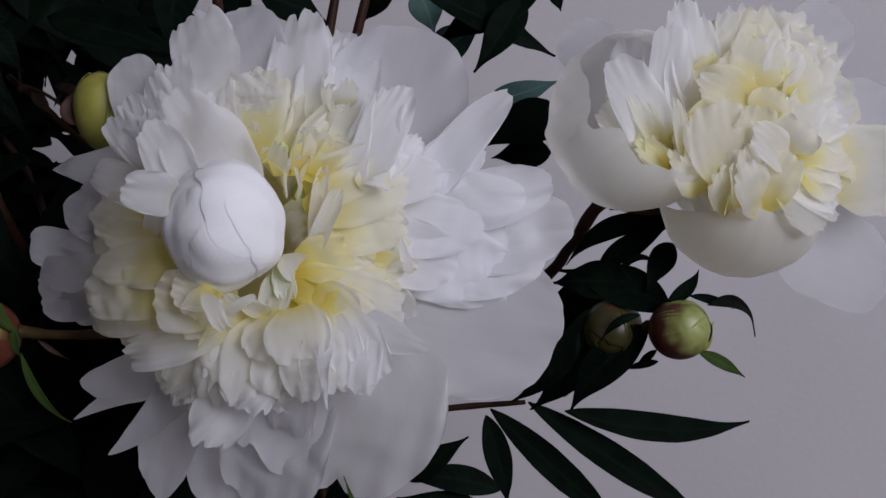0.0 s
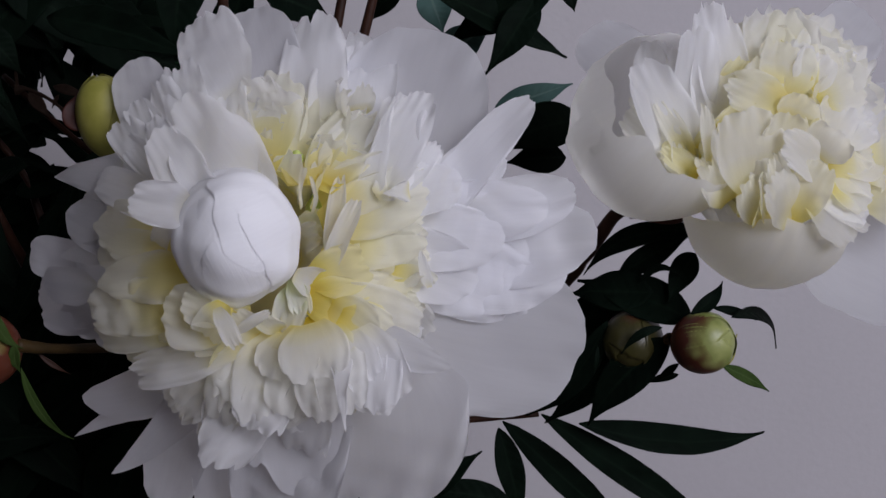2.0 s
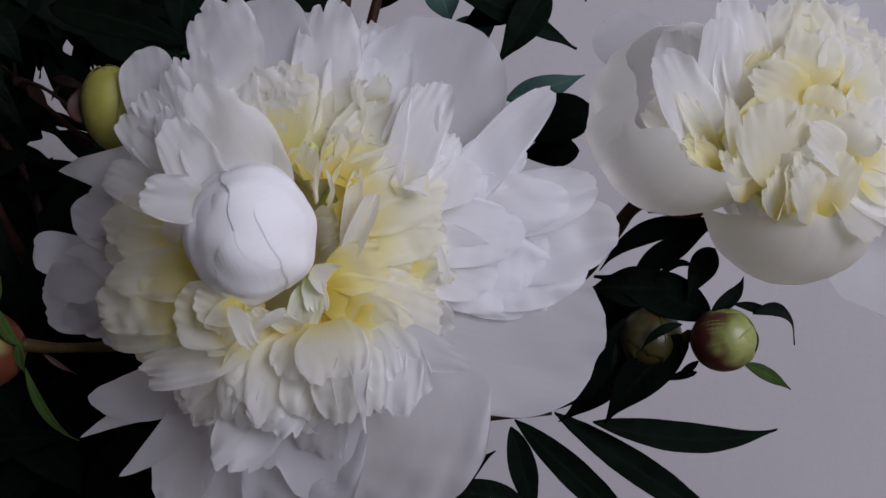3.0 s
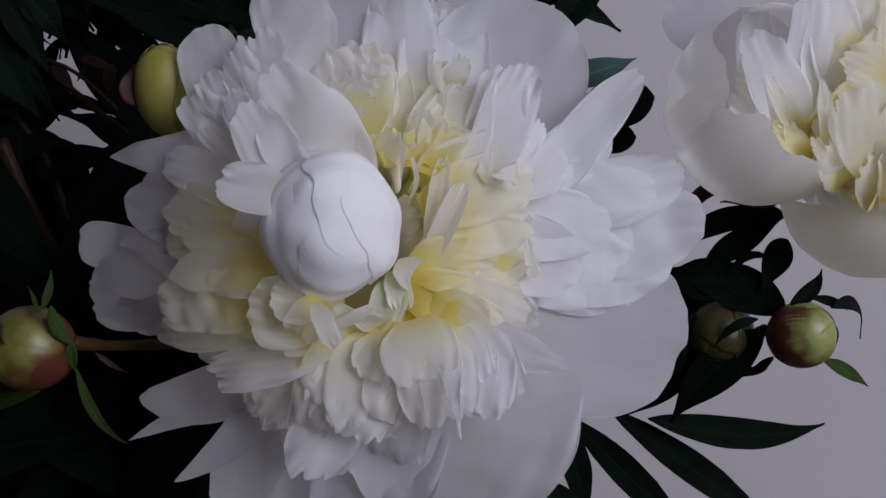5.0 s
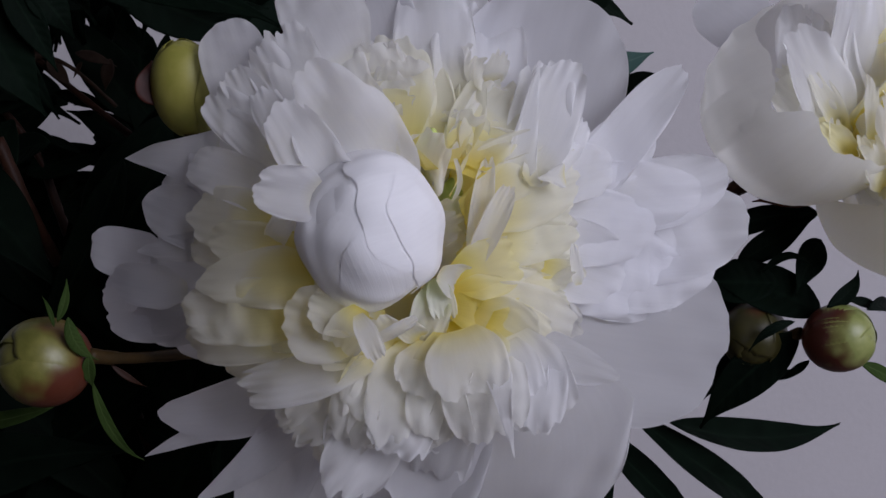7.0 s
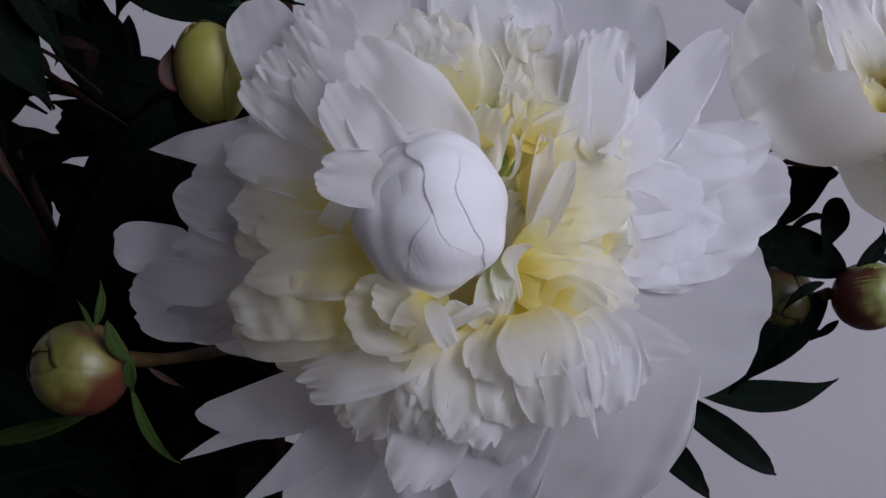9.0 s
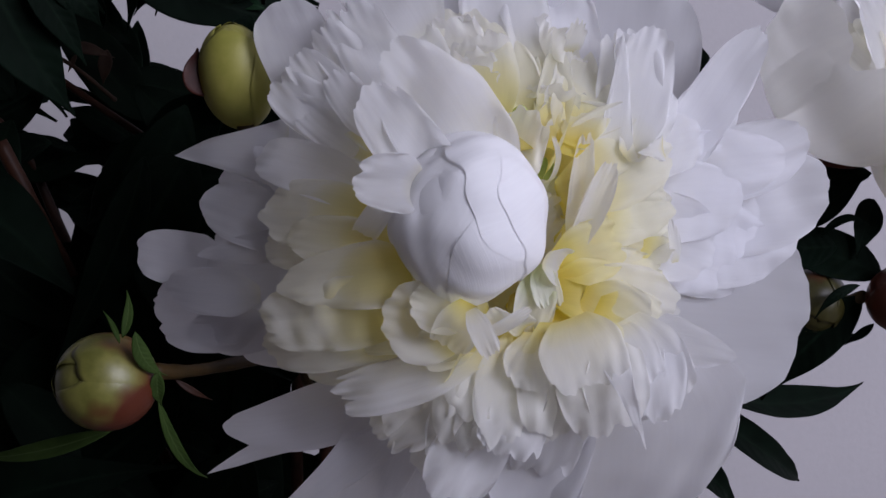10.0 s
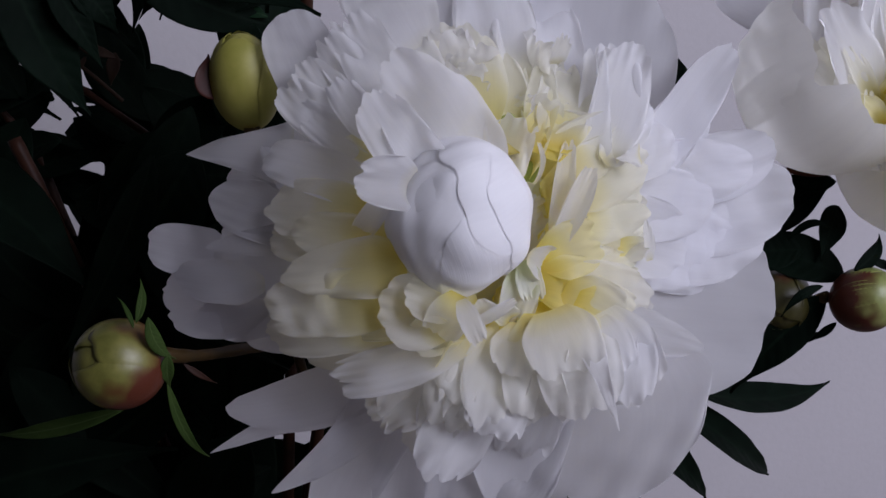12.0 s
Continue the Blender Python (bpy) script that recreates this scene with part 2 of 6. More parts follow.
def blade(base, tip, width, facing, mid=None, bulge=0.1, bow=0.0, cup=0.2, wide=0.6, neck=0.35, blunt=0.5, power=2.2,
          taper=0.0, ragged=0.03, teeth=2.5, ruffle=0.05, waves=2.2, fold=0.0, turn=0.0, curl=0.0, crumple=0.35, notches=0, frill=0.0, tear=0.0, nip=0.0, lance=False, seed=0, nu=18, nv=16):
    """The grid of a petal or leaf, millimetres in, metres out: its middle line runs from base over mid to tip, facing the given way."""
    rng = np.random.default_rng(seed + 17)
    base, tip = np.asarray(base, float), np.asarray(tip, float)
    length = np.linalg.norm(tip - base)
    along = (tip - base) / length
    face = np.asarray(facing, float)
    face = unit(face - along * (face @ along))
    side = np.cross(along, face)
    a = radians(turn)
    face, side = face * math.cos(a) + side * math.sin(a), side * math.cos(a) - face * math.sin(a)
    mid = (base + tip) / 2 + face * bulge * length + side * bow * length if mid is None else np.asarray(mid, float)
    ctrl = 2 * mid - (base + tip) / 2
    u, v = np.meshgrid(np.linspace(0, 1, nu + 1), np.sin(np.linspace(-1.5708, 1.5708, nv + 1)), indexing="ij")
    ph = rng.uniform(0, 6.283, 6)
    rag = np.sin(teeth * 2 * v + ph[0]) * 0.6 + np.sin(teeth * 4.7 * v + ph[1]) * 0.4 + np.sin(teeth * 9.1 * v + ph[5]) * 0.26 + np.sin(teeth * 17.3 * v + ph[3]) * 0.13
    s = u * (1 - blunt * (1 - np.maximum(0, 1 - np.abs(v) ** power) ** (1 / power))) + ragged * rag * u ** 4
    for k in range(notches):
        s = s - rng.uniform(0.03, 0.12) * u ** 4 * np.exp(-((v - rng.uniform(-0.9, 0.9)) / rng.uniform(0.04, 0.11)) ** 2)
    erose = sum(np.abs(np.sin(f * v + p)) / k for f, p, k in zip((2.3, 5.9, 13.7, 29.0), rng.uniform(0, 3.14, 4), (1, 1.6, 3.2, 6.5)))
    s = s - tear * u ** 5 * (2.1 - erose) * (1 - 0.5 * v ** 2)
    s = s[..., None]
    c = (1 - s) ** 2 * base + 2 * s * (1 - s) * ctrl + s ** 2 * tip
    t = 2 * (1 - s) * (ctrl - base) + 2 * s * (tip - ctrl)
    t = t / np.maximum(np.linalg.norm(t, axis=2, keepdims=True), 1e-9)
    n = face - t * (t @ face)[..., None]
    n = n / np.maximum(np.linalg.norm(n, axis=2, keepdims=True), 1e-9)
    sd = np.cross(t, n)
    prof = neck + (1 - neck) * np.sin(np.pi / 2 * np.minimum(1, u / wide))
    prof = prof * (1 - taper * np.clip((u - wide) / (1 - wide + 1e-9), 0, 1) ** 1.6)
    prof = prof * np.sqrt(1 - nip * np.clip((u - 0.45) / 0.55, 0, 1) ** 2)
    if lance:
        prof = 0.05 + 0.95 * np.sin(np.pi * np.clip(u, 0, 1) ** 0.72) ** 1.1 * (1 - u ** 6)
    w = width * prof
    wave = np.sin(waves * 3.1 * v + ph[2] + 1.5 * u) + 0.3 * np.sin(waves * 6.3 * v + ph[3] - u) + 0.5 * np.sin(5 * u + ph[4] + 2 * v)
    lift = cup * w * v ** 2 + ruffle * width * u ** 2 * wave * (0.35 + 0.65 * np.abs(v)) + fold * w * np.abs(v)
    lift = lift + curl * length * u ** 4
    margin = np.maximum(np.abs(v) ** 4 * u, u ** 5)
    lift = lift + frill * width * margin * (np.sin(9 * v + 4 * u + ph[1]) + 0.7 * np.sin(17 * v - 7 * u + ph[0]) + 0.5 * np.sin(11 * u + ph[2]))
    g = c + sd * (w * v)[..., None] + n * lift[..., None]
    soft = np.zeros(u.shape)
    for k in range(5):
        way = rng.normal(size=3)
        soft += np.sin(g @ (way * (0.16 + 0.09 * k)) + rng.uniform(0, 6.28)) / (1 + 0.45 * k)
    pleat = 0.05 * np.sin(0.95 * w * v + ph[4] + 2.5 * np.sin(3 * u + ph[0])) + 0.025 * np.sin(1.9 * w * v + ph[5] + 3 * np.sin(4 * u + ph[1]))
    fine = crumple * soft + (0 if lance else min(1, crumple * 1.4)) * pleat
    return (g + n * (fine * np.minimum(1, 0.25 + u))[..., None]) / 1000


MADE = []      # material, base, tip and half width of the petals made so far


def petal(flower, mat, base, tip, width, name="petal", label="", **shape):
    """One petal of a flower, in millimetres from the flower's middle."""
    k = len(flower.children)
    rng = np.random.default_rng(k)
    for key, value in dict(seed=k, crumple=0.4 if mat in (GUARD, PALE) else 0.5, teeth=1.8, turn=rng.uniform(-16, 16), notches=0 if mat in (GUARD, PALE) else int(rng.integers(1, 5)), frill=0.025 if mat in (GUARD, PALE) else 0.07, tear=0.012 if mat in (GUARD, PALE) else 0.05, nu=22, nv=44).items():
        shape.setdefault(key, value)
    MADE.append((mat, np.asarray(base, float), np.asarray(tip, float), width))
    g = blade(base, tip, width, tuple(flower["axis"]), **shape)
    return part(name, film(name, g), mat, flower, label)


def fill_between(flower, drawn, count, rng, ruffle):
    """Fullness: between each ragged petal and its neighbours stand others, a little deeper."""
    for mat, base, tip, width in drawn:
        near = sorted(drawn, key=lambda p: np.linalg.norm(p[2] - tip))[1:1 + count]
        for other in near:
            f = rng.uniform(0.3, 0.7)
            out = unit(np.array((tip[0], 0, tip[2])))
            to = tip * (1 - f) + other[2] * f + np.array((0, rng.uniform(2, 6), 0)) + out * rng.uniform(-5, 2) + rng.uniform(-1.5, 1.5, 3)
            fro = base * (1 - f) + other[1] * f + np.array((0, rng.uniform(2, 6), 0))
            petal(flower, mat, fro, to, max(5.0, width * rng.uniform(0.75, 1.15)), blunt=rng.uniform(0.35, 0.55), bow=rng.uniform(-0.12, 0.12), ragged=0.04, wide=0.75, neck=0.4, ruffle=ruffle, waves=rng.uniform(0.9, 1.6),
                  cup=rng.uniform(0.0, 0.35), bulge=rng.uniform(-0.02, 0.12), turn=rng.uniform(-40, 40), nu=16, nv=28)


def leaf(plant, mat, base, tip, width, name="leaf", facing=(0.1, -1, 0.5), thick=0.5, label="", **shape):
    """One lance-shaped leaf with a folded midrib, in millimetres from its plant's foot."""
    for key, value in dict(lance=True, blunt=0.0, cup=0.05, fold=0.16, ragged=0.0, ruffle=0.07, waves=0.6, bulge=0.06, curl=-0.03, nu=18, nv=8).items():
        shape.setdefault(key, value)
    shape.setdefault("seed", len(plant.children))
    g = blade(base, tip, width, facing, **shape)
    return part(name, sheet(name, g, normals_of(g), thick / 1000), mat, plant, label)


def tube(points, radii, sides=10, steps=8):
    """A smooth round stalk through the points (millimetres), capped, with its own radii."""
    p = np.asarray(points, float)
    ext = np.vstack([2 * p[0] - p[1], p, 2 * p[-1] - p[-2]])
    line, rad = [], []
    for i in range(len(p) - 1):
        a, b, c, d = ext[i:i + 4]
        for k in range(steps):
            x = k / steps
            line.append(0.5 * (2 * b + (c - a) * x + (2 * a - 5 * b + 4 * c - d) * x * x + (3 * b - a - 3 * c + d) * x ** 3))
            rad.append(radii[i] * (1 - x) + radii[i + 1] * x)
    line.append(p[-1]), rad.append(radii[-1])
    line = np.array(line)
    tan = np.gradient(line, axis=0)
    verts, faces = [], []
    ref = np.array([0.31, 0.2, 0.93]) if abs(unit(tan[0])[2]) < 0.8 else np.array([0.95, 0.3, 0.1])
    for i, (q, t, r) in enumerate(zip(line, tan, rad)):
        t = unit(t)
        ref = unit(ref - t * (ref @ t))
        o = np.cross(t, ref)
        r = r * (1 + 0.05 * math.sin(i * 1.7) + 0.04 * math.sin(i * 0.6))
        verts += [tuple((q + r * (math.cos(6.2832 * k / sides) * ref + math.sin(6.2832 * k / sides) * o)) / 1000) for k in range(sides)]
    for i in range(len(line) - 1):
        for k in range(sides):
            a, b = i * sides + k, i * sides + (k + 1) % sides
            faces.append((a, b, b + sides, a + sides))
    faces.append(tuple(range(sides))[::-1])
    faces.append(tuple(range((len(line) - 1) * sides, len(line) * sides)))
    return mesh_of("stem", verts, faces)


def egg(radii, axis, at=(0, 0, 0), point=0.0, dents=0.02, seed=0, rings=18, sides=24, name="egg"):
    """An egg-shaped body, millimetres: radii across, along; axis the way its tip points."""
    rng = np.random.default_rng(seed + 5)
    ph = rng.uniform(0, 6.283, 4)
    z = unit(axis)
    x = unit(np.cross((0.3, 0.1, 0.95) if abs(z[2]) < 0.9 else (1, 0, 0), z))
    y = np.cross(z, x)
    verts, faces = [], []
    for i in range(rings + 1):
        a = math.pi * i / rings
        for k in range(sides):
            b = 2 * math.pi * k / sides
            r = math.sin(a) * radii[0] * (1 - point * max(0, math.cos(a)) ** 2) * (1 + dents * (math.sin(3 * b + ph[0]) + math.sin(2 * b + 3 * a + ph[1])))
            h = math.cos(a) * radii[1]
            verts.append(tuple((np.asarray(at) + x * r * math.cos(b) + y * r * math.sin(b) + z * h) / 1000))
    for i in range(rings):
        for k in range(sides):
            a, b = i * sides + k, i * sides + (k + 1) % sides
            faces.append((a, a + sides, b + sides, b))
    return mesh_of(name, verts, faces, [(0.5, 1 - i / rings) for i in range(rings + 1) for k in range(sides)])


def shell(radii, axis, mid_turn, spread, low, high, lift, at=(0, 0, 0), rag=0.06, drop=0.16, tilt=0.0, pull=0.0, crumple=0.0, thick=0.35, seed=0, nu=18, nv=20, name="petal"):
    """A petal wrapped on an egg: from low to high (0 base, 1 tip) and spread degrees round it, standing off by lift (base, edge)."""
    rng = np.random.default_rng(abs(seed) + 31)
    ph = rng.uniform(0, 6.283, 4)
    z = unit(axis)
    x = unit(np.cross((0.3, 0.1, 0.95) if abs(z[2]) < 0.9 else (1, 0, 0), z))
    y = np.cross(z, x)
    u, v = np.meshgrid(np.linspace(0, 1, nu + 1), np.linspace(-1, 1, nv + 1), indexing="ij")
    top = high + tilt * np.tanh(2.6 * v) - drop * np.abs(v) ** 2.4 + rag * (np.sin(5 * v + ph[0]) * 0.6 + np.sin(11 * v + ph[1]) * 0.4)
    h = low + (top - low) * u
    a = math.pi * (1 - h)
    b = radians(mid_turn) + radians(spread) / 2 * v * (0.55 + 0.45 * np.sin(np.pi / 2 * np.minimum(1, u / 0.6)))
    off = lift[0] + (lift[1] - lift[0]) * (0.6 * u ** 3 + 0.4 * np.abs(v) ** 3) + 0.25 * u * np.sin(4 * v + ph[2]) + pull * v * u ** 2
    r = np.sin(a) * (radii[0] + off)
    hh = np.cos(a) * (radii[1] + off)
    g = np.asarray(at) + x * (r * np.cos(b))[..., None] + y * (r * np.sin(b))[..., None] + z * hh[..., None]
    soft = sum(np.sin(g @ (rng.normal(size=3) * (0.14 + 0.1 * k)) + rng.uniform(0, 6.28)) / (1 + 0.4 * k) for k in range(5))
    g = (g + normals_of(g) * (crumple * soft)[..., None]) / 1000
    return sheet(name, g, normals_of(g), thick / 1000) if thick else film(name, g)


def bowl_petal(radius, at, axis, rim, rag=0.006, crumple=0.3, lift=0.0, curl=0.0, seed=0, nu=30, nv=48, name="petal"):
    """A cupped petal on a sphere: rim gives, in steps round the axis, the turn in degrees and the lower and upper height (0 base, 1 far pole)."""
    rng = np.random.default_rng(seed + 53)
    ph = rng.uniform(0, 6.283, 4)
    z = unit(axis)
    x = unit(np.cross((0.3, 0.1, 0.95), z))
    y = np.cross(z, x)
    rim = np.array(rim, float)
    u, v = np.meshgrid(np.linspace(0, 1, nu + 1), np.linspace(0, 1, nv + 1), indexing="ij")
    fine = np.linspace(0, 1, 400)
    soft = np.exp(-np.linspace(-2.5, 2.5, 21) ** 2)
    soft /= soft.sum()
    row = [np.convolve(np.pad(np.interp(fine, np.linspace(0, 1, len(rim)), rim[:, c]), 10, mode="edge"), soft, "valid") for c in range(3)]
    turn, low, high = (np.interp(v, fine, r) for r in row)
    edge = v * len(rim)
    high = high + rag * (np.sin(2.1 * edge + ph[0]) + 0.6 * np.sin(5.3 * edge + ph[1]) + 0.3 * np.sin(12.7 * edge + ph[2]))
    h = low + (high - low) * u
    a, b = math.pi * (1 - h), radians(1) * turn
    off = radius + lift + curl * u ** 6 + 0.25 * u * np.sin(2.2 * edge + ph[3]) + 0.10 * np.sin(5.0 * edge + 4 * u + ph[0]) * u
    g = np.asarray(at) + off[..., None] * (x * (np.sin(a) * np.cos(b))[..., None] + y * (np.sin(a) * np.sin(b))[..., None] + z * np.cos(a)[..., None])
    dent = sum(np.sin(g @ (rng.normal(size=3) * (0.12 + 0.1 * k)) + rng.uniform(0, 6.28)) / (1 + 0.4 * k) for k in range(5))
    pleat = 0.035 * u * np.sin(2.2 * radius * radians(1) * (turn - turn.min()) + 2 * np.sin(3 * u + ph[1]))
    g = (g + normals_of(g) * (crumple * dent + pleat)[..., None]) / 1000
    return film(name, g)


def cap(radii, axis, at, middle, free, size, lift, point=0.0, rag=0.06, crumple=0.26, seed=0, n=44, name="petal"):
    """A petal hugging an egg: a disc of the given size (degrees) round the direction middle; its free edge, on the side given, stands off."""
    rng = np.random.default_rng(seed + 71)
    ph = rng.uniform(0, 6.283, 5)
    z, d = unit(axis), unit(middle)
    e2 = np.asarray(free, float)
    e2 = unit(e2 - d * (e2 @ d))
    e1 = np.cross(e2, d)
    a, b = np.meshgrid(np.linspace(-1, 1, n + 1), np.linspace(-1, 1, n + 1), indexing="ij")
    y, x = a * np.sqrt(1 - b * b / 2), b * np.sqrt(1 - a * a / 2)      # square to disc
    turn, far = np.arctan2(y, x), np.hypot(x, y)
    far = far * (1 + rag * far ** 3 * (np.sin(3 * turn + ph[0]) + 0.4 * np.abs(np.sin(4 * turn + ph[1])) + 0.25 * np.sin(10 * turn + ph[2])))
    ang = radians(size) * far
    way = d * np.cos(ang)[..., None] + (e1 * np.cos(turn)[..., None] + e2 * np.sin(turn)[..., None]) * np.sin(ang)[..., None]
    down = np.clip(way @ z, 0, 1)
    stretch = (way - z * (way @ z)[..., None]) * (1 - point * down ** 2)[..., None] + z * ((way @ z) * radii[1] / radii[0])[..., None]
    up = far * np.sin(turn)
    off = lift[0] + lift[1] * np.clip(up, 0, 1.2) ** 3 - 1.8 * np.clip(-up, 0, 1) ** 2 - 0.5 * np.clip(far - 0.8, 0, 1) * (1 - np.clip(up, 0, 1))
    g = np.asarray(at) + stretch * (radii[0] + off)[..., None]
    relief = np.random.default_rng(3)      # the same for all petals of one ball, so that they lie on one another
    soft = sum(np.sin(np.asarray(at) @ np.ones(3) + stretch * radii[0] @ (relief.normal(size=3) * (0.16 + 0.1 * k)) + relief.uniform(0, 6.28)) / (1 + 0.4 * k) for k in range(5))
    g = (g + way * (crumple * soft)[..., None]) / 1000
    me = film(name, g)
    layer = me.uv_layers["blade"]
    flat = ((up + 1) / 2).reshape(-1)
    across = ((x + 1) / 2).reshape(-1)
    for loop in me.loops:
        layer.data[loop.index].uv = (across[loop.vertex_index], 0.3 + 0.7 * flat[loop.vertex_index])
    return me


def box(name, lo, hi, mat, kind="structure"):
    (x0, y0, z0), (x1, y1, z1) = lo, hi
    v = [(x, y, z) for z in (z0, z1) for y in (y0, y1) for x in (x0, x1)]
    f = [(0, 2, 3, 1), (4, 5, 7, 6), (0, 1, 5, 4), (2, 6, 7, 3), (0, 4, 6, 2), (1, 3, 7, 5)]
    me = bpy.data.meshes.new(name)
    me.from_pydata(v, [], f)
    me.materials.append(mat)
    return tagged(new(name, me), kind=kind)


# ---- the setting: a plain painted room, closed all round ----
tagged(box("wall_back", (-1.6, 0.80, 0.70), (2.5, 0.98, 2.9), WALL), "matt grey-lilac painted plaster wall behind the flowers", "wall")
tagged(box("floor", (-1.6, -1.4, 0.66), (2.5, 0.98, 0.70), FLOOR), "dark plain surface under the flowers", "floor")
tagged(box("ceiling", (-1.6, -1.4, 2.9), (2.5, 0.98, 2.98), ROOM), "plain painted ceiling", "ceiling")
tagged(box("wall_left", (-1.6, -1.4, 0.70), (-1.5, 0.80, 2.9), ROOM), "plain painted side wall", "wall")
tagged(box("wall_right", (2.4, -1.4, 0.70), (2.5, 0.80, 2.9), ROOM), "plain painted side wall", "wall")
for lo, hi in (((-1.5, -1.4, 0.70), (0.53, -1.22, 2.9)), ((2.23, -1.4, 0.70), (2.4, -1.22, 2.9)),
               ((0.53, -1.4, 0.70), (2.23, -1.22, 1.35)), ((0.53, -1.4, 2.61), (2.23, -1.22, 2.9))):
    tagged(box("wall_front", lo, hi, ROOM), "plain painted wall with a window opening", "wall")

# ---- the open peony: guard petals, collar, ragged inner petals and the closed ball at its heart ----
peony = thing("peony_flower", (-0.048, 0.330, 1.108), "large open white peony with a cream-yellow heart and ragged petals", "flower", "peonies")
peony["axis"] = (-0.12, -0.98, 0.12)
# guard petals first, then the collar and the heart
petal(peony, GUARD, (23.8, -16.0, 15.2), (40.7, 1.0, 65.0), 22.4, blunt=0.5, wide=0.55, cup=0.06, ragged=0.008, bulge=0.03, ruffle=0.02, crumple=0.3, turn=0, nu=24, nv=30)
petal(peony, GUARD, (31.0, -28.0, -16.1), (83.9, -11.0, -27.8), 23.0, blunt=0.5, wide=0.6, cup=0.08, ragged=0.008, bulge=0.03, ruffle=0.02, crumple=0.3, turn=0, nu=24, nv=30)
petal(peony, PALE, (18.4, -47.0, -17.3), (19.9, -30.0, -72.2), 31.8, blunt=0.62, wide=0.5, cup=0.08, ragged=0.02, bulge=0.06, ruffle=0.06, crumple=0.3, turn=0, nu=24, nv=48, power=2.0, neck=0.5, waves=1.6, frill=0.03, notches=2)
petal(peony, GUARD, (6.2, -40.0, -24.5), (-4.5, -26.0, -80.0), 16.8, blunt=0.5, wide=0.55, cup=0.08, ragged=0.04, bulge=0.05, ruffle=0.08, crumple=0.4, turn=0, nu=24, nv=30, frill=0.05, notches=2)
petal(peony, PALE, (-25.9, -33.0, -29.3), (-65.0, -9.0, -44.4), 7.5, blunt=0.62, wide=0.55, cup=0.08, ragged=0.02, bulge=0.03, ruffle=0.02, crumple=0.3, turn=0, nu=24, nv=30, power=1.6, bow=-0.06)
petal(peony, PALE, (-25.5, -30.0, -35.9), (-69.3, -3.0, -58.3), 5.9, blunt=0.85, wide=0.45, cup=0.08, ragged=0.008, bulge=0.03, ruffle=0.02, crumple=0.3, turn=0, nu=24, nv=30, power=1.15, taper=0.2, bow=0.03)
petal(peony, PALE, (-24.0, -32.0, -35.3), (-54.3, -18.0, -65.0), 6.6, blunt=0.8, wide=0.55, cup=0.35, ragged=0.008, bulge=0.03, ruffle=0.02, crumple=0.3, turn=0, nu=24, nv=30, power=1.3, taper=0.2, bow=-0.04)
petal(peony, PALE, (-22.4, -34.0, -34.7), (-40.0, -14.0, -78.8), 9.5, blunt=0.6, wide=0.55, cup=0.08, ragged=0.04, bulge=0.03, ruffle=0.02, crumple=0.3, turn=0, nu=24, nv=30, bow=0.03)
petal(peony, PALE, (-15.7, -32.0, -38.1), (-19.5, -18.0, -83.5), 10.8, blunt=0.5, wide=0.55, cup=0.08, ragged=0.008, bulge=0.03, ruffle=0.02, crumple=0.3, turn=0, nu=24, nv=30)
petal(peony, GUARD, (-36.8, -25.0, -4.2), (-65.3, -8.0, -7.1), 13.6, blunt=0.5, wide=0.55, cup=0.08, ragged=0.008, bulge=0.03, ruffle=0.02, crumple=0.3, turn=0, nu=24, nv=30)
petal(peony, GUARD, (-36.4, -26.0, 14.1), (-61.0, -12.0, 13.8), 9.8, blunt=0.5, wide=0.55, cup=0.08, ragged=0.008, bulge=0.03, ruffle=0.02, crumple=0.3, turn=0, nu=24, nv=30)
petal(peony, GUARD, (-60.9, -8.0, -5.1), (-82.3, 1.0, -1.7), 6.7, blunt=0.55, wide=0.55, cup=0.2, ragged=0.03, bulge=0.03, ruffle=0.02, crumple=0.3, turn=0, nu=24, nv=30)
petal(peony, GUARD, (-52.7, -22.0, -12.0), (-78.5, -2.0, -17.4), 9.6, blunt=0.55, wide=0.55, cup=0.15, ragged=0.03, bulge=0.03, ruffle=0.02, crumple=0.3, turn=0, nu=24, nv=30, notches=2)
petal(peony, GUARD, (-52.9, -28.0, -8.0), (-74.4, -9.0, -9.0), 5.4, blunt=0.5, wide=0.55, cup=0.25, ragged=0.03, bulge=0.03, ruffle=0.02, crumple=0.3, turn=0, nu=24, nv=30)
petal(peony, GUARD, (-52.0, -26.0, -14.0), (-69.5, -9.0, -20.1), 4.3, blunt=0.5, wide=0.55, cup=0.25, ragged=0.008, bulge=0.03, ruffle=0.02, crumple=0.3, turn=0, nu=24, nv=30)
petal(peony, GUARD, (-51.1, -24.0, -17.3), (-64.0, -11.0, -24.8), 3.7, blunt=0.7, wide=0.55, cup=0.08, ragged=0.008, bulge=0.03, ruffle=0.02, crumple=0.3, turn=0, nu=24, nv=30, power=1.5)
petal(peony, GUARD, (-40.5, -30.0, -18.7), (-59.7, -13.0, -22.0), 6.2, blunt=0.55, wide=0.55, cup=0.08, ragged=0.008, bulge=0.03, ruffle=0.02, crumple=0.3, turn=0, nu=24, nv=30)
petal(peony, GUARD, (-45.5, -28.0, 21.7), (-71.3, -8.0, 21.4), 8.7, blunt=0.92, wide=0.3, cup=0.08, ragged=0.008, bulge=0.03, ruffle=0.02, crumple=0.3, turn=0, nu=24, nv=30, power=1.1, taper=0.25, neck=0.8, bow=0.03)
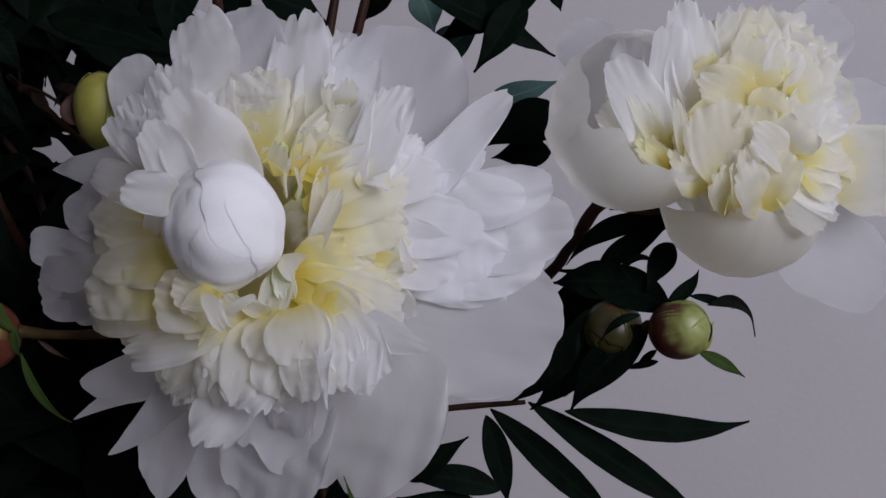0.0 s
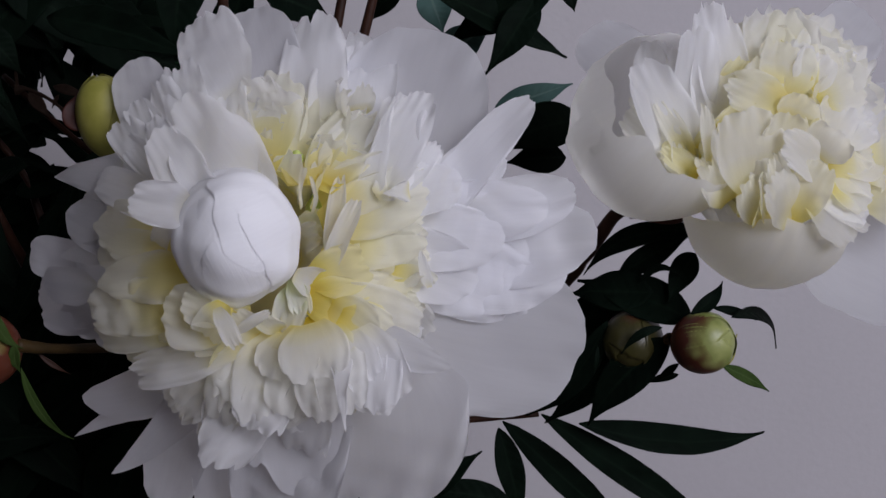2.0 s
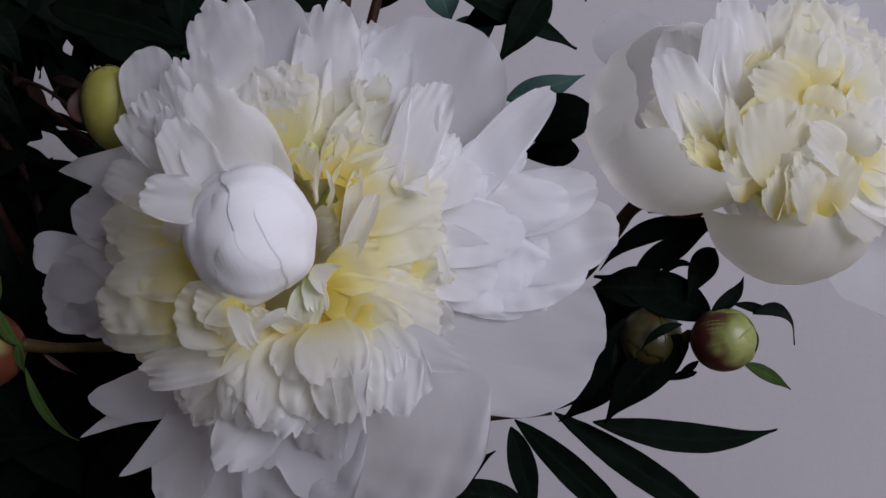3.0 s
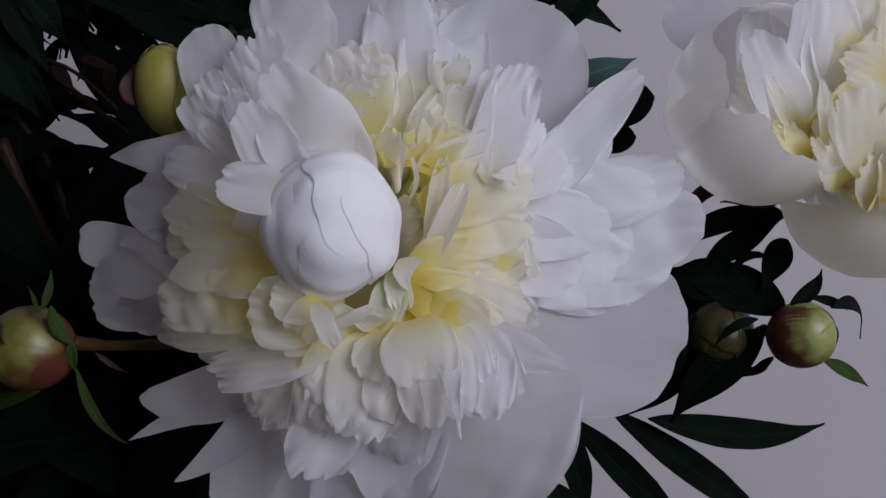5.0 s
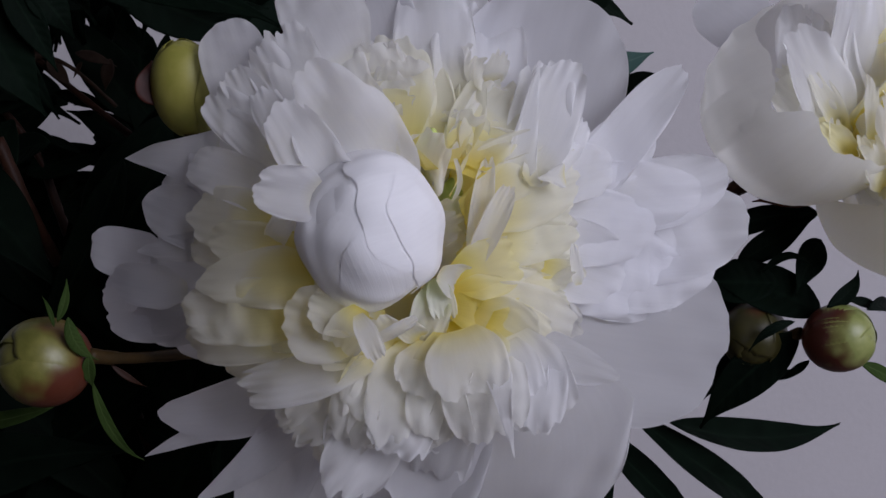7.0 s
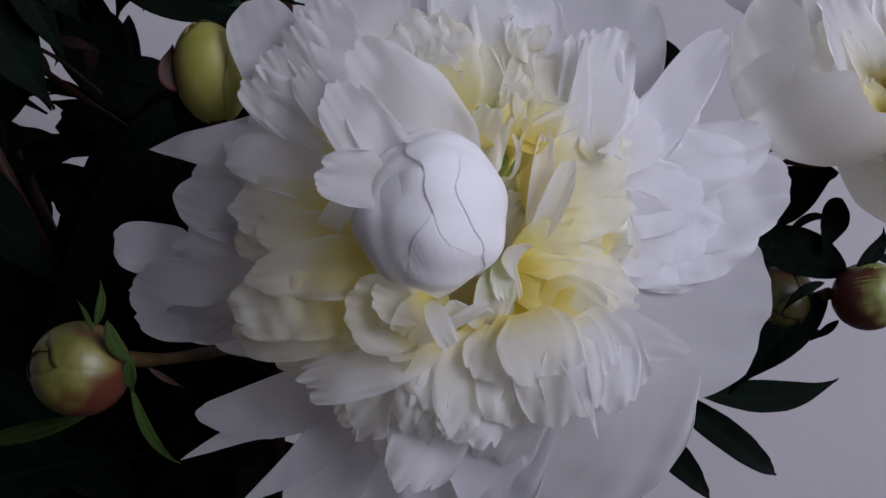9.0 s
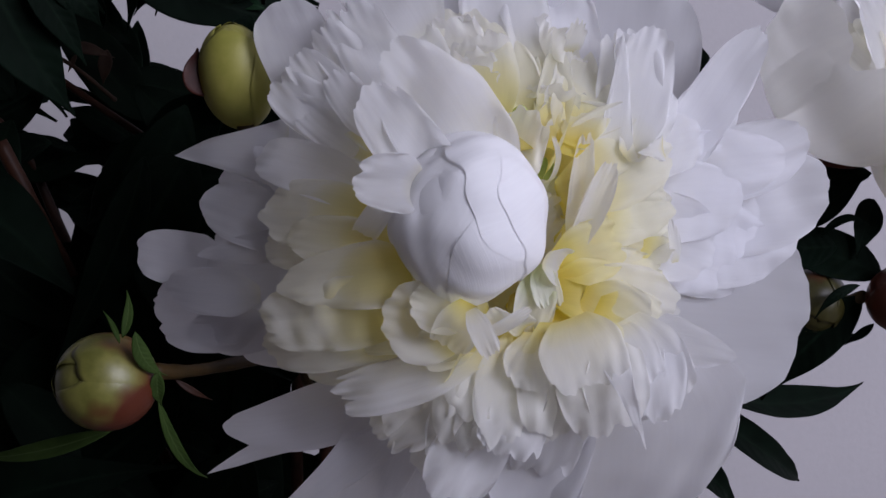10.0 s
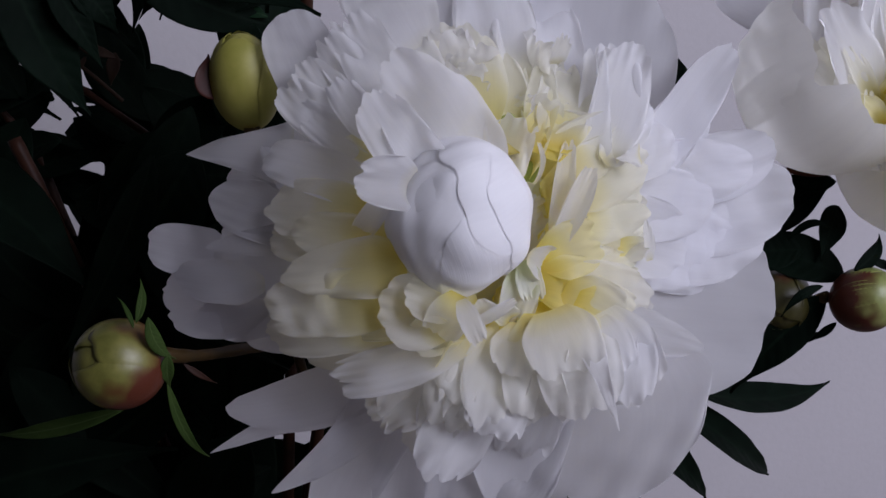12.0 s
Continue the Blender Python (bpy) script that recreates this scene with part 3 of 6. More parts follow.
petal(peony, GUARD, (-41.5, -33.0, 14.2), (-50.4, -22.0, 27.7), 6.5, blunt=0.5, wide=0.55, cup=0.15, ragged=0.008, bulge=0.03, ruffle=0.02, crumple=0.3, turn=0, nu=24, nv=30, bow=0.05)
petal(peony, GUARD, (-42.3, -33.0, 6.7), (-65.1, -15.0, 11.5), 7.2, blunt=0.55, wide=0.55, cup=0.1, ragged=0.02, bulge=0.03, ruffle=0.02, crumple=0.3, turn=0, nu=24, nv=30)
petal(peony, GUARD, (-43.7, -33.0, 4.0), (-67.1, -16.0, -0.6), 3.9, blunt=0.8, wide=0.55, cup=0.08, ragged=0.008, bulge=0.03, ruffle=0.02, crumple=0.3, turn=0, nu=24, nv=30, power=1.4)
petal(peony, WHITE, (-29.1, -43.0, 14.7), (-51.6, -27.0, 21.4), 5.7, blunt=0.48, wide=0.7, neck=0.5, cup=0.15, ragged=0.025, ruffle=0.09, waves=1.0, bulge=0.06, turn=0, notches=0, crumple=0.6, tear=0.03, frill=0.04, nu=24, nv=36, bow=0.05)
petal(peony, CREAM, (-27.7, -45.0, 9.8), (-51.6, -31.0, 11.0), 7.5, blunt=0.48, wide=0.7, neck=0.5, cup=0.15, ragged=0.025, ruffle=0.09, waves=1.0, bulge=0.06, turn=0, notches=1, crumple=0.6, tear=0.03, frill=0.04, nu=24, nv=36)
petal(peony, CREAM, (-26.3, -46.0, 6.1), (-52.4, -32.0, 2.4), 5.6, blunt=0.55, wide=0.7, neck=0.5, cup=0.15, ragged=0.025, ruffle=0.09, waves=1.0, bulge=0.06, turn=0, notches=0, crumple=0.6, tear=0.03, frill=0.04, nu=24, nv=36)
petal(peony, CREAM, (-23.6, -48.0, 3.8), (-46.3, -37.0, 6.2), 5.5, blunt=0.48, wide=0.7, neck=0.5, cup=0.25, ragged=0.025, ruffle=0.09, waves=1.0, bulge=0.06, turn=0, notches=0, crumple=0.6, tear=0.03, frill=0.04, nu=24, nv=36)
petal(peony, CREAM, (-22.2, -50.0, 0.3), (-50.2, -38.0, -4.7), 7.0, blunt=0.7, wide=0.7, neck=0.5, cup=0.15, ragged=0.025, ruffle=0.09, waves=1.0, bulge=0.06, turn=0, notches=0, crumple=0.6, tear=0.03, frill=0.04, nu=24, nv=36, power=1.6)
petal(peony, CREAM, (-21.0, -50.0, -7.5), (-53.9, -35.0, -12.1), 7.8, blunt=0.4, wide=0.7, neck=0.5, cup=0.15, ragged=0.025, ruffle=0.09, waves=1.0, bulge=0.06, turn=0, notches=2, crumple=0.6, tear=0.03, frill=0.04, nu=24, nv=36)
petal(peony, CREAM, (-21.2, -48.0, -11.8), (-54.0, -31.0, -20.2), 6.4, blunt=0.48, wide=0.7, neck=0.5, cup=0.15, ragged=0.025, ruffle=0.09, waves=1.0, bulge=0.06, turn=0, notches=2, crumple=0.6, tear=0.03, frill=0.04, nu=24, nv=36)
petal(peony, CREAM, (-17.3, -49.0, -15.5), (-45.6, -33.0, -23.4), 6.8, blunt=0.48, wide=0.7, neck=0.5, cup=0.15, ragged=0.025, ruffle=0.09, waves=1.0, bulge=0.06, turn=0, notches=0, crumple=0.6, tear=0.03, frill=0.04, nu=24, nv=36)
petal(peony, CREAM, (-15.9, -51.0, -14.4), (-35.6, -42.0, -17.3), 2.6, blunt=0.65, wide=0.7, neck=0.5, cup=0.15, ragged=0.025, ruffle=0.09, waves=1.0, bulge=0.06, turn=0, notches=0, crumple=0.6, tear=0.03, frill=0.04, nu=24, nv=36)
petal(peony, GUARD, (-37.4, -21.0, 34.4), (-45.7, -12.0, 55.4), 8.4, blunt=0.45, wide=0.5, cup=0.08, ragged=0.008, bulge=0.03, ruffle=0.02, crumple=0.3, turn=0, nu=24, nv=30)
petal(peony, WHITE, (-29.7, -36.0, 26.5), (-47.5, -25.0, 39.8), 5.8, blunt=0.5, wide=0.7, neck=0.45, cup=0.15, ragged=0.03, ruffle=0.16, waves=1.4, bulge=0.06, turn=0, notches=1, curl=-0.05, bow=-0.06)
petal(peony, WHITE, (-29.9, -34.0, 28.3), (-42.5, -23.0, 44.1), 5.2, blunt=0.5, wide=0.7, neck=0.45, cup=0.15, ragged=0.04, ruffle=0.16, waves=1.4, bulge=0.06, turn=0, notches=1)
petal(peony, WHITE, (-28.1, -40.0, 22.2), (-43.5, -29.0, 33.8), 4.3, blunt=0.5, wide=0.7, neck=0.45, cup=0.15, ragged=0.05, ruffle=0.16, waves=1.4, bulge=0.06, turn=0, notches=2)
petal(peony, WHITE, (-26.5, -42.0, 26.3), (-35.5, -30.0, 40.0), 4.2, blunt=0.5, wide=0.7, neck=0.45, cup=0.15, ragged=0.04, ruffle=0.16, waves=1.4, bulge=0.06, turn=0, notches=2)
petal(peony, CREAM, (-26.5, -43.0, 21.2), (-40.8, -22.0, 27.5), 1.7, blunt=0.7, wide=0.75, neck=0.4, cup=0.15, ragged=0.04, ruffle=0.11, waves=1.3, bulge=0.06, turn=0, notches=2)
petal(peony, CREAM, (-26.4, -44.0, 23.2), (-38.3, -26.0, 32.5), 1.5, blunt=0.7, wide=0.75, neck=0.4, cup=0.15, ragged=0.04, ruffle=0.11, waves=1.3, bulge=0.06, turn=0, notches=2)
petal(peony, CREAM, (-26.4, -44.0, 25.2), (-34.6, -30.0, 34.7), 1.6, blunt=0.7, wide=0.75, neck=0.4, cup=0.15, ragged=0.04, ruffle=0.11, waves=1.3, bulge=0.06, turn=0, notches=2)
petal(peony, WHITE, (-21.1, -38.0, 31.3), (-31.6, -18.0, 55.4), 6.7, blunt=0.45, wide=0.7, neck=0.45, cup=0.15, ragged=0.06, ruffle=0.15, waves=1.4, bulge=0.06, turn=0, notches=2)
petal(peony, WHITE, (-23.2, -36.0, 29.8), (-36.7, -20.0, 50.7), 5.8, blunt=0.5, wide=0.7, neck=0.45, cup=0.15, ragged=0.05, ruffle=0.15, waves=1.4, bulge=0.06, turn=0, notches=2)
petal(peony, WHITE, (-13.8, -26.0, 44.0), (-27.1, -9.0, 68.7), 10.3, blunt=0.45, wide=0.7, neck=0.45, cup=0.15, ragged=0.03, ruffle=0.09, waves=1.4, bulge=0.06, turn=0, notches=2)
petal(peony, GUARD, (-6.2, -14.0, 44.0), (-15.0, 4.0, 70.4), 12.2, blunt=0.5, wide=0.55, cup=0.08, ragged=0.02, bulge=0.03, ruffle=0.02, crumple=0.3, turn=0, nu=24, nv=30)
petal(peony, WHITE, (6.7, -24.0, 36.1), (5.5, 3.0, 71.8), 10.1, blunt=0.6, wide=0.6, neck=0.45, cup=0.15, ragged=0.02, ruffle=0.09, waves=1.4, bulge=0.06, turn=0, notches=2, power=1.7)
petal(peony, WHITE, (18.2, -26.0, 24.9), (20.7, 7.0, 61.5), 10.2, blunt=0.4, wide=0.65, neck=0.45, cup=0.15, ragged=0.02, ruffle=0.09, waves=1.4, bulge=0.06, turn=0, notches=0)
petal(peony, WHITE, (-11.3, -39.0, 31.4), (-17.4, -17.0, 50.8), 5.5, blunt=0.4, wide=0.7, neck=0.45, cup=0.15, ragged=0.03, ruffle=0.09, waves=1.4, bulge=0.06, turn=0, notches=1)
petal(peony, CREAM, (-4.7, -43.0, 25.3), (-6.0, -11.0, 52.5), 10.8, blunt=0.45, wide=0.7, neck=0.4, cup=0.15, ragged=0.04, ruffle=0.11, waves=1.3, bulge=0.06, turn=0, notches=3)
petal(peony, CREAM, (5.0, -44.0, 22.9), (2.6, -12.0, 47.2), 6.9, blunt=0.6, wide=0.75, neck=0.4, cup=0.15, ragged=0.04, ruffle=0.11, waves=1.3, bulge=0.06, turn=0, notches=2)
petal(peony, WHITE, (9.9, -33.0, 27.4), (18.0, 8.0, 55.4), 7.7, blunt=0.55, wide=0.7, neck=0.45, cup=0.15, ragged=0.02, ruffle=0.09, waves=1.4, bulge=0.06, turn=0, notches=0)
petal(peony, CREAM, (6.2, -45.0, 23.0), (9.7, -14.0, 42.4), 9.6, blunt=0.42, wide=0.75, neck=0.4, cup=0.15, ragged=0.04, ruffle=0.11, waves=1.3, bulge=0.06, turn=0, notches=2)
petal(peony, CREAM, (10.7, -46.0, 21.9), (23.5, -20.0, 41.7), 8.7, blunt=0.42, wide=0.75, neck=0.4, cup=0.15, ragged=0.07, ruffle=0.11, waves=1.3, bulge=0.06, turn=0, notches=3)
petal(peony, CREAM, (8.1, -46.0, 24.4), (12.9, -24.0, 36.4), 3.2, blunt=0.42, wide=0.75, neck=0.4, cup=0.15, ragged=0.04, ruffle=0.11, waves=1.3, bulge=0.06, turn=0, notches=2)
petal(peony, IVORY, (13.2, -46.0, 23.2), (20.8, -28.0, 35.3), 6.7, blunt=0.42, wide=0.75, neck=0.4, cup=0.15, ragged=0.05, ruffle=0.11, waves=1.3, bulge=0.06, turn=0, notches=2)
petal(peony, WHITE, (23.3, -42.0, 20.3), (30.1, -29.0, 48.4), 3.7, blunt=0.8, wide=0.5, neck=0.45, cup=0.15, ragged=0.03, ruffle=0.09, waves=1.4, bulge=0.06, turn=0, notches=2, power=1.2, taper=0.25)
petal(peony, WHITE, (25.9, -42.0, 20.3), (38.1, -27.0, 48.0), 6.6, blunt=0.5, wide=0.65, neck=0.45, cup=0.15, ragged=0.015, ruffle=0.09, waves=1.4, bulge=0.06, turn=0, notches=0, power=2)
petal(peony, WHITE, (29.4, -40.0, 20.2), (40.4, -26.0, 33.4), 4.4, blunt=0.4, wide=0.7, neck=0.45, cup=0.15, ragged=0.03, ruffle=0.09, waves=1.4, bulge=0.06, turn=0, notches=2)
petal(peony, WHITE, (25.1, -44.0, 20.5), (40.2, -30.0, 28.1), 3.7, blunt=0.75, wide=0.7, neck=0.45, cup=0.15, ragged=0.05, ruffle=0.09, waves=1.4, bulge=0.06, turn=0, notches=2, power=1.3)
petal(peony, WHITE, (33.9, -44.0, 21.6), (26.7, -47.0, 21.1), 2.8, blunt=0.85, wide=0.3, neck=0.6, cup=0.15, ragged=0.03, ruffle=0.09, waves=1.4, bulge=0.15, turn=0, notches=0, power=1.1)
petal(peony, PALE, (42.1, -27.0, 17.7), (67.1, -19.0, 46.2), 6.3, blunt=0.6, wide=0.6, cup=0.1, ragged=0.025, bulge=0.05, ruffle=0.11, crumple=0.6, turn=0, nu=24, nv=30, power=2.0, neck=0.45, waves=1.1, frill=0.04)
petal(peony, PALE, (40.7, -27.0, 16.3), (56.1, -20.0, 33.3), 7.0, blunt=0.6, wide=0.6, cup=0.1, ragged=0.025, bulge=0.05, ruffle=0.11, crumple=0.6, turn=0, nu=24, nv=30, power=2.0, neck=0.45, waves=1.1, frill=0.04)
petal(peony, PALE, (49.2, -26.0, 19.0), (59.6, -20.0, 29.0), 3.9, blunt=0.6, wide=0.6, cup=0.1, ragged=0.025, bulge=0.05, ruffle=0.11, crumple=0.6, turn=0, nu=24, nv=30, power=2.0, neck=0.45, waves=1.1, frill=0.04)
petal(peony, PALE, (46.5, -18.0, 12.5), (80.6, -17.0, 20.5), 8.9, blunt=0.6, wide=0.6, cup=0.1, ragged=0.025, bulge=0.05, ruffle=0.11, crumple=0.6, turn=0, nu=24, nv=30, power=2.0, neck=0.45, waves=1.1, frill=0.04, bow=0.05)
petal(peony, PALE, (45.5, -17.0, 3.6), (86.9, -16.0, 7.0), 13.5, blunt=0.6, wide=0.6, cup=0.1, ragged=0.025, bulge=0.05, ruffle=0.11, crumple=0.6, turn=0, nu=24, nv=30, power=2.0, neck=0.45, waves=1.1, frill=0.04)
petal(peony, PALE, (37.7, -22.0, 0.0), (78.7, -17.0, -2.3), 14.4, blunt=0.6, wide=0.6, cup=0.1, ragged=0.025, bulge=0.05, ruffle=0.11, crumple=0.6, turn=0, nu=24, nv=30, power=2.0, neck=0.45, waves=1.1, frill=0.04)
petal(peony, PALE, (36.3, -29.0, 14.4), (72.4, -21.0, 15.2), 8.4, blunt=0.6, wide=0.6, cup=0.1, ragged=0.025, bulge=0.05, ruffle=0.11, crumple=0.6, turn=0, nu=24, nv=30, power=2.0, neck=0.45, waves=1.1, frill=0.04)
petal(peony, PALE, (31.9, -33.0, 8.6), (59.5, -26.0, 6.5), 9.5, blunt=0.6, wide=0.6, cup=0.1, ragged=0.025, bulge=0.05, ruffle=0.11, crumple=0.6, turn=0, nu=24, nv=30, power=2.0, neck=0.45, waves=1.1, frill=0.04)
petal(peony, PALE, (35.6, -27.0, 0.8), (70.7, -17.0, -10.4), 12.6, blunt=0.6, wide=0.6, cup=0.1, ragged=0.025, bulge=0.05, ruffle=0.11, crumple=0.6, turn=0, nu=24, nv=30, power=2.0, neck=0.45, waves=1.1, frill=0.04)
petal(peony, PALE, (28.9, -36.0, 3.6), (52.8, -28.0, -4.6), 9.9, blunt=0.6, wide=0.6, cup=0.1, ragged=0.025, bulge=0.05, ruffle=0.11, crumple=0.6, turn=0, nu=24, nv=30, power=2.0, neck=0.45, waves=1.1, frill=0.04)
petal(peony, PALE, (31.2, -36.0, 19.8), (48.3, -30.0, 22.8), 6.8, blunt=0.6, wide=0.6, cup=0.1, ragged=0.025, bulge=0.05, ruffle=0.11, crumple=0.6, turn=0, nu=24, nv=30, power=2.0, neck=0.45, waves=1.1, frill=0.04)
petal(peony, CREAM, (27.2, -41.0, -1.0), (40.0, -32.0, -8.4), 6.5, blunt=0.42, wide=0.75, neck=0.4, cup=0.15, ragged=0.04, ruffle=0.11, waves=1.3, bulge=0.06, turn=0, notches=2)
petal(peony, WHITE, (39.2, -37.0, -5.1), (36.6, -41.0, 6.3), 1.5, blunt=0.6, wide=0.7, neck=0.45, cup=0.15, ragged=0.03, ruffle=0.09, waves=1.4, bulge=0.06, turn=0, notches=0, power=1.6)
petal(peony, CREAM, (10.9, -43.0, 17.7), (31.5, -38.0, 27.3), 7.4, blunt=0.42, wide=0.75, neck=0.4, cup=0.15, ragged=0.04, ruffle=0.11, waves=1.3, bulge=0.06, turn=0, notches=2)
petal(peony, CREAM, (10.9, -44.0, 12.6), (38.7, -35.0, 21.1), 8.2, blunt=0.42, wide=0.75, neck=0.4, cup=0.15, ragged=0.04, ruffle=0.11, waves=1.3, bulge=0.06, turn=0, notches=2)
petal(peony, CREAM, (12.3, -44.0, 7.4), (39.0, -35.0, 12.4), 9.4, blunt=0.42, wide=0.75, neck=0.4, cup=0.15, ragged=0.04, ruffle=0.11, waves=1.3, bulge=0.06, turn=0, notches=2)
petal(peony, CREAM, (11.0, -45.0, 2.2), (38.1, -34.0, 1.9), 9.8, blunt=0.42, wide=0.75, neck=0.4, cup=0.15, ragged=0.04, ruffle=0.11, waves=1.3, bulge=0.06, turn=0, notches=2)
petal(peony, CREAM, (8.4, -47.0, -4.0), (37.1, -33.0, -7.3), 9.9, blunt=0.42, wide=0.75, neck=0.4, cup=0.15, ragged=0.04, ruffle=0.11, waves=1.3, bulge=0.06, turn=0, notches=2)
petal(peony, IVORY, (8.4, -49.0, -8.9), (37.1, -42.0, -16.0), 10.1, blunt=0.42, wide=0.75, neck=0.4, cup=0.15, ragged=0.03, ruffle=0.11, waves=1.3, bulge=0.06, turn=0, notches=2)
petal(peony, YELLOW, (8.3, -49.0, -1.0), (24.0, -46.0, 2.5), 6.7, blunt=0.42, wide=0.75, neck=0.4, cup=0.15, ragged=0.04, ruffle=0.11, waves=1.3, bulge=0.06, turn=0, notches=2)
petal(peony, YELLOW, (7.0, -50.0, -6.0), (24.0, -48.0, -7.7), 6.7, blunt=0.42, wide=0.75, neck=0.4, cup=0.15, ragged=0.04, ruffle=0.11, waves=1.3, bulge=0.06, turn=0, notches=2)
petal(peony, WHITE, (12.9, -46.0, 0.4), (21.3, -49.0, 20.5), 2.8, blunt=0.4, wide=0.75, neck=0.5, cup=0.55, ragged=0.02, ruffle=0.11, waves=1.3, bulge=0.06, turn=0, notches=0)
petal(peony, WHITE, (13.7, -44.0, 2.1), (16.6, -45.0, 26.7), 2.6, blunt=0.6, wide=0.7, neck=0.45, cup=0.4, ragged=0.03, ruffle=0.09, waves=1.4, bulge=0.06, turn=0, notches=0)
petal(peony, WHITE, (8.5, -44.0, 15.8), (8.3, -48.0, 26.1), 0.6, blunt=0.4, wide=0.7, neck=0.45, cup=0.15, ragged=0.03, ruffle=0.09, waves=1.4, bulge=0.06, turn=0, notches=0, bow=0.15)
petal(peony, CREAM, (16.0, -52.0, -10.8), (30.1, -54.0, -18.2), 8.0, blunt=0.42, wide=0.75, neck=0.4, cup=0.15, ragged=0.03, ruffle=0.11, waves=1.3, bulge=0.06, turn=0, notches=2)
petal(peony, CREAM, (13.4, -51.0, -8.4), (26.1, -54.0, -15.5), 7.3, blunt=0.42, wide=0.75, neck=0.4, cup=0.15, ragged=0.04, ruffle=0.11, waves=1.3, bulge=0.06, turn=0, notches=2)
petal(peony, GUARD, (26.7, -55.0, -16.6), (45.6, -58.0, -22.0), 5.8, blunt=0.8, wide=0.7, neck=0.45, cup=0.05, ragged=0.01, ruffle=0.09, waves=1.4, bulge=0.06, turn=0, notches=1, power=1.35)
petal(peony, WHITE, (20.9, -55.0, -12.7), (30.6, -58.0, -33.8), 9.0, blunt=0.45, wide=0.7, neck=0.45, cup=0.15, ragged=0.03, ruffle=0.09, waves=1.4, bulge=0.06, turn=0, notches=2)
petal(peony, WHITE, (17.6, -60.0, -19.2), (19.9, -74.0, -35.0), 2.9, blunt=0.8, wide=0.4, neck=0.6, cup=0.15, ragged=0.01, ruffle=0.09, waves=1.4, bulge=0.06, turn=0, notches=0, power=1.15, taper=0.3)
petal(peony, WHITE, (26.0, -55.0, -15.3), (26.3, -62.0, -33.1), 7.1, blunt=0.4, wide=0.7, neck=0.7, cup=0.15, ragged=0.05, ruffle=0.09, waves=1.4, bulge=0.06, turn=0, notches=2)
petal(peony, WHITE, (-0.5, -54.0, -28.7), (-5.5, -57.0, -39.9), 7.2, blunt=0.4, wide=0.7, neck=0.7, cup=0.15, ragged=0.06, ruffle=0.09, waves=1.4, bulge=0.06, turn=0, notches=3, crumple=0.8)
petal(peony, IVORY, (8.3, -53.0, -12.6), (7.4, -58.0, -37.0), 9.7, blunt=0.4, wide=0.7, neck=0.45, cup=0.15, ragged=0.05, ruffle=0.09, waves=1.4, bulge=0.06, turn=0, notches=2, crumple=0.7)
petal(peony, IVORY, (13.3, -54.0, -12.3), (16.8, -62.0, -35.1), 9.6, blunt=0.4, wide=0.7, neck=0.45, cup=0.15, ragged=0.05, ruffle=0.09, waves=1.4, bulge=0.06, turn=0, notches=2, crumple=0.7)
petal(peony, IVORY, (9.4, -56.0, -11.2), (13.0, -63.0, -24.8), 8.8, blunt=0.4, wide=0.7, neck=0.45, cup=0.15, ragged=0.06, ruffle=0.09, waves=1.4, bulge=0.06, turn=0, notches=3)
petal(peony, WHITE, (19.5, -57.0, -13.5), (23.7, -62.0, -26.3), 5.9, blunt=0.4, wide=0.7, neck=0.45, cup=0.15, ragged=0.06, ruffle=0.09, waves=1.4, bulge=0.06, turn=0, notches=3)
petal(peony, WHITE, (7.2, -52.0, -28.0), (5.8, -38.0, -51.7), 8.1, blunt=0.4, wide=0.7, neck=0.45, cup=0.15, ragged=0.09, ruffle=0.09, waves=1.4, bulge=0.06, turn=0, notches=4, teeth=2.6)
petal(peony, IVORY, (2.6, -52.0, -14.8), (-2.0, -56.0, -38.0), 10.9, blunt=0.4, wide=0.7, neck=0.45, cup=0.15, ragged=0.05, ruffle=0.09, waves=1.4, bulge=0.06, turn=0, notches=2, crumple=0.7)
petal(peony, IVORY, (4.5, -54.0, -14.3), (3.5, -59.0, -25.9), 8.6, blunt=0.4, wide=0.7, neck=0.45, cup=0.15, ragged=0.07, ruffle=0.09, waves=1.4, bulge=0.06, turn=0, notches=3)
petal(peony, IVORY, (-3.1, -52.0, -14.8), (-8.1, -54.0, -33.4), 10.9, blunt=0.4, wide=0.7, neck=0.45, cup=0.15, ragged=0.04, ruffle=0.09, waves=1.4, bulge=0.06, turn=0, notches=2)
petal(peony, WHITE, (-5.8, -45.0, -33.5), (-17.8, -52.0, -50.9), 8.2, blunt=0.45, wide=0.7, neck=0.7, cup=0.15, ragged=0.03, ruffle=0.16, waves=1.4, bulge=0.06, turn=0, notches=2, crumple=0.8, tear=0.04)
petal(peony, IVORY, (-5.7, -50.0, -16.6), (-25.2, -42.0, -44.5), 10.5, blunt=0.5, wide=0.7, neck=0.45, cup=0.15, ragged=0.03, ruffle=0.09, waves=1.4, bulge=0.06, turn=0, notches=2)
petal(peony, IVORY, (-7.0, -49.0, -16.8), (-30.2, -41.0, -39.8), 8.2, blunt=0.55, wide=0.7, neck=0.45, cup=0.15, ragged=0.03, ruffle=0.09, waves=1.4, bulge=0.06, turn=0, notches=2)
petal(peony, IVORY, (-4.4, -52.0, -17.4), (-14.9, -51.0, -39.3), 8.8, blunt=0.55, wide=0.7, neck=0.45, cup=0.15, ragged=0.03, ruffle=0.09, waves=1.4, bulge=0.06, turn=0, notches=2)
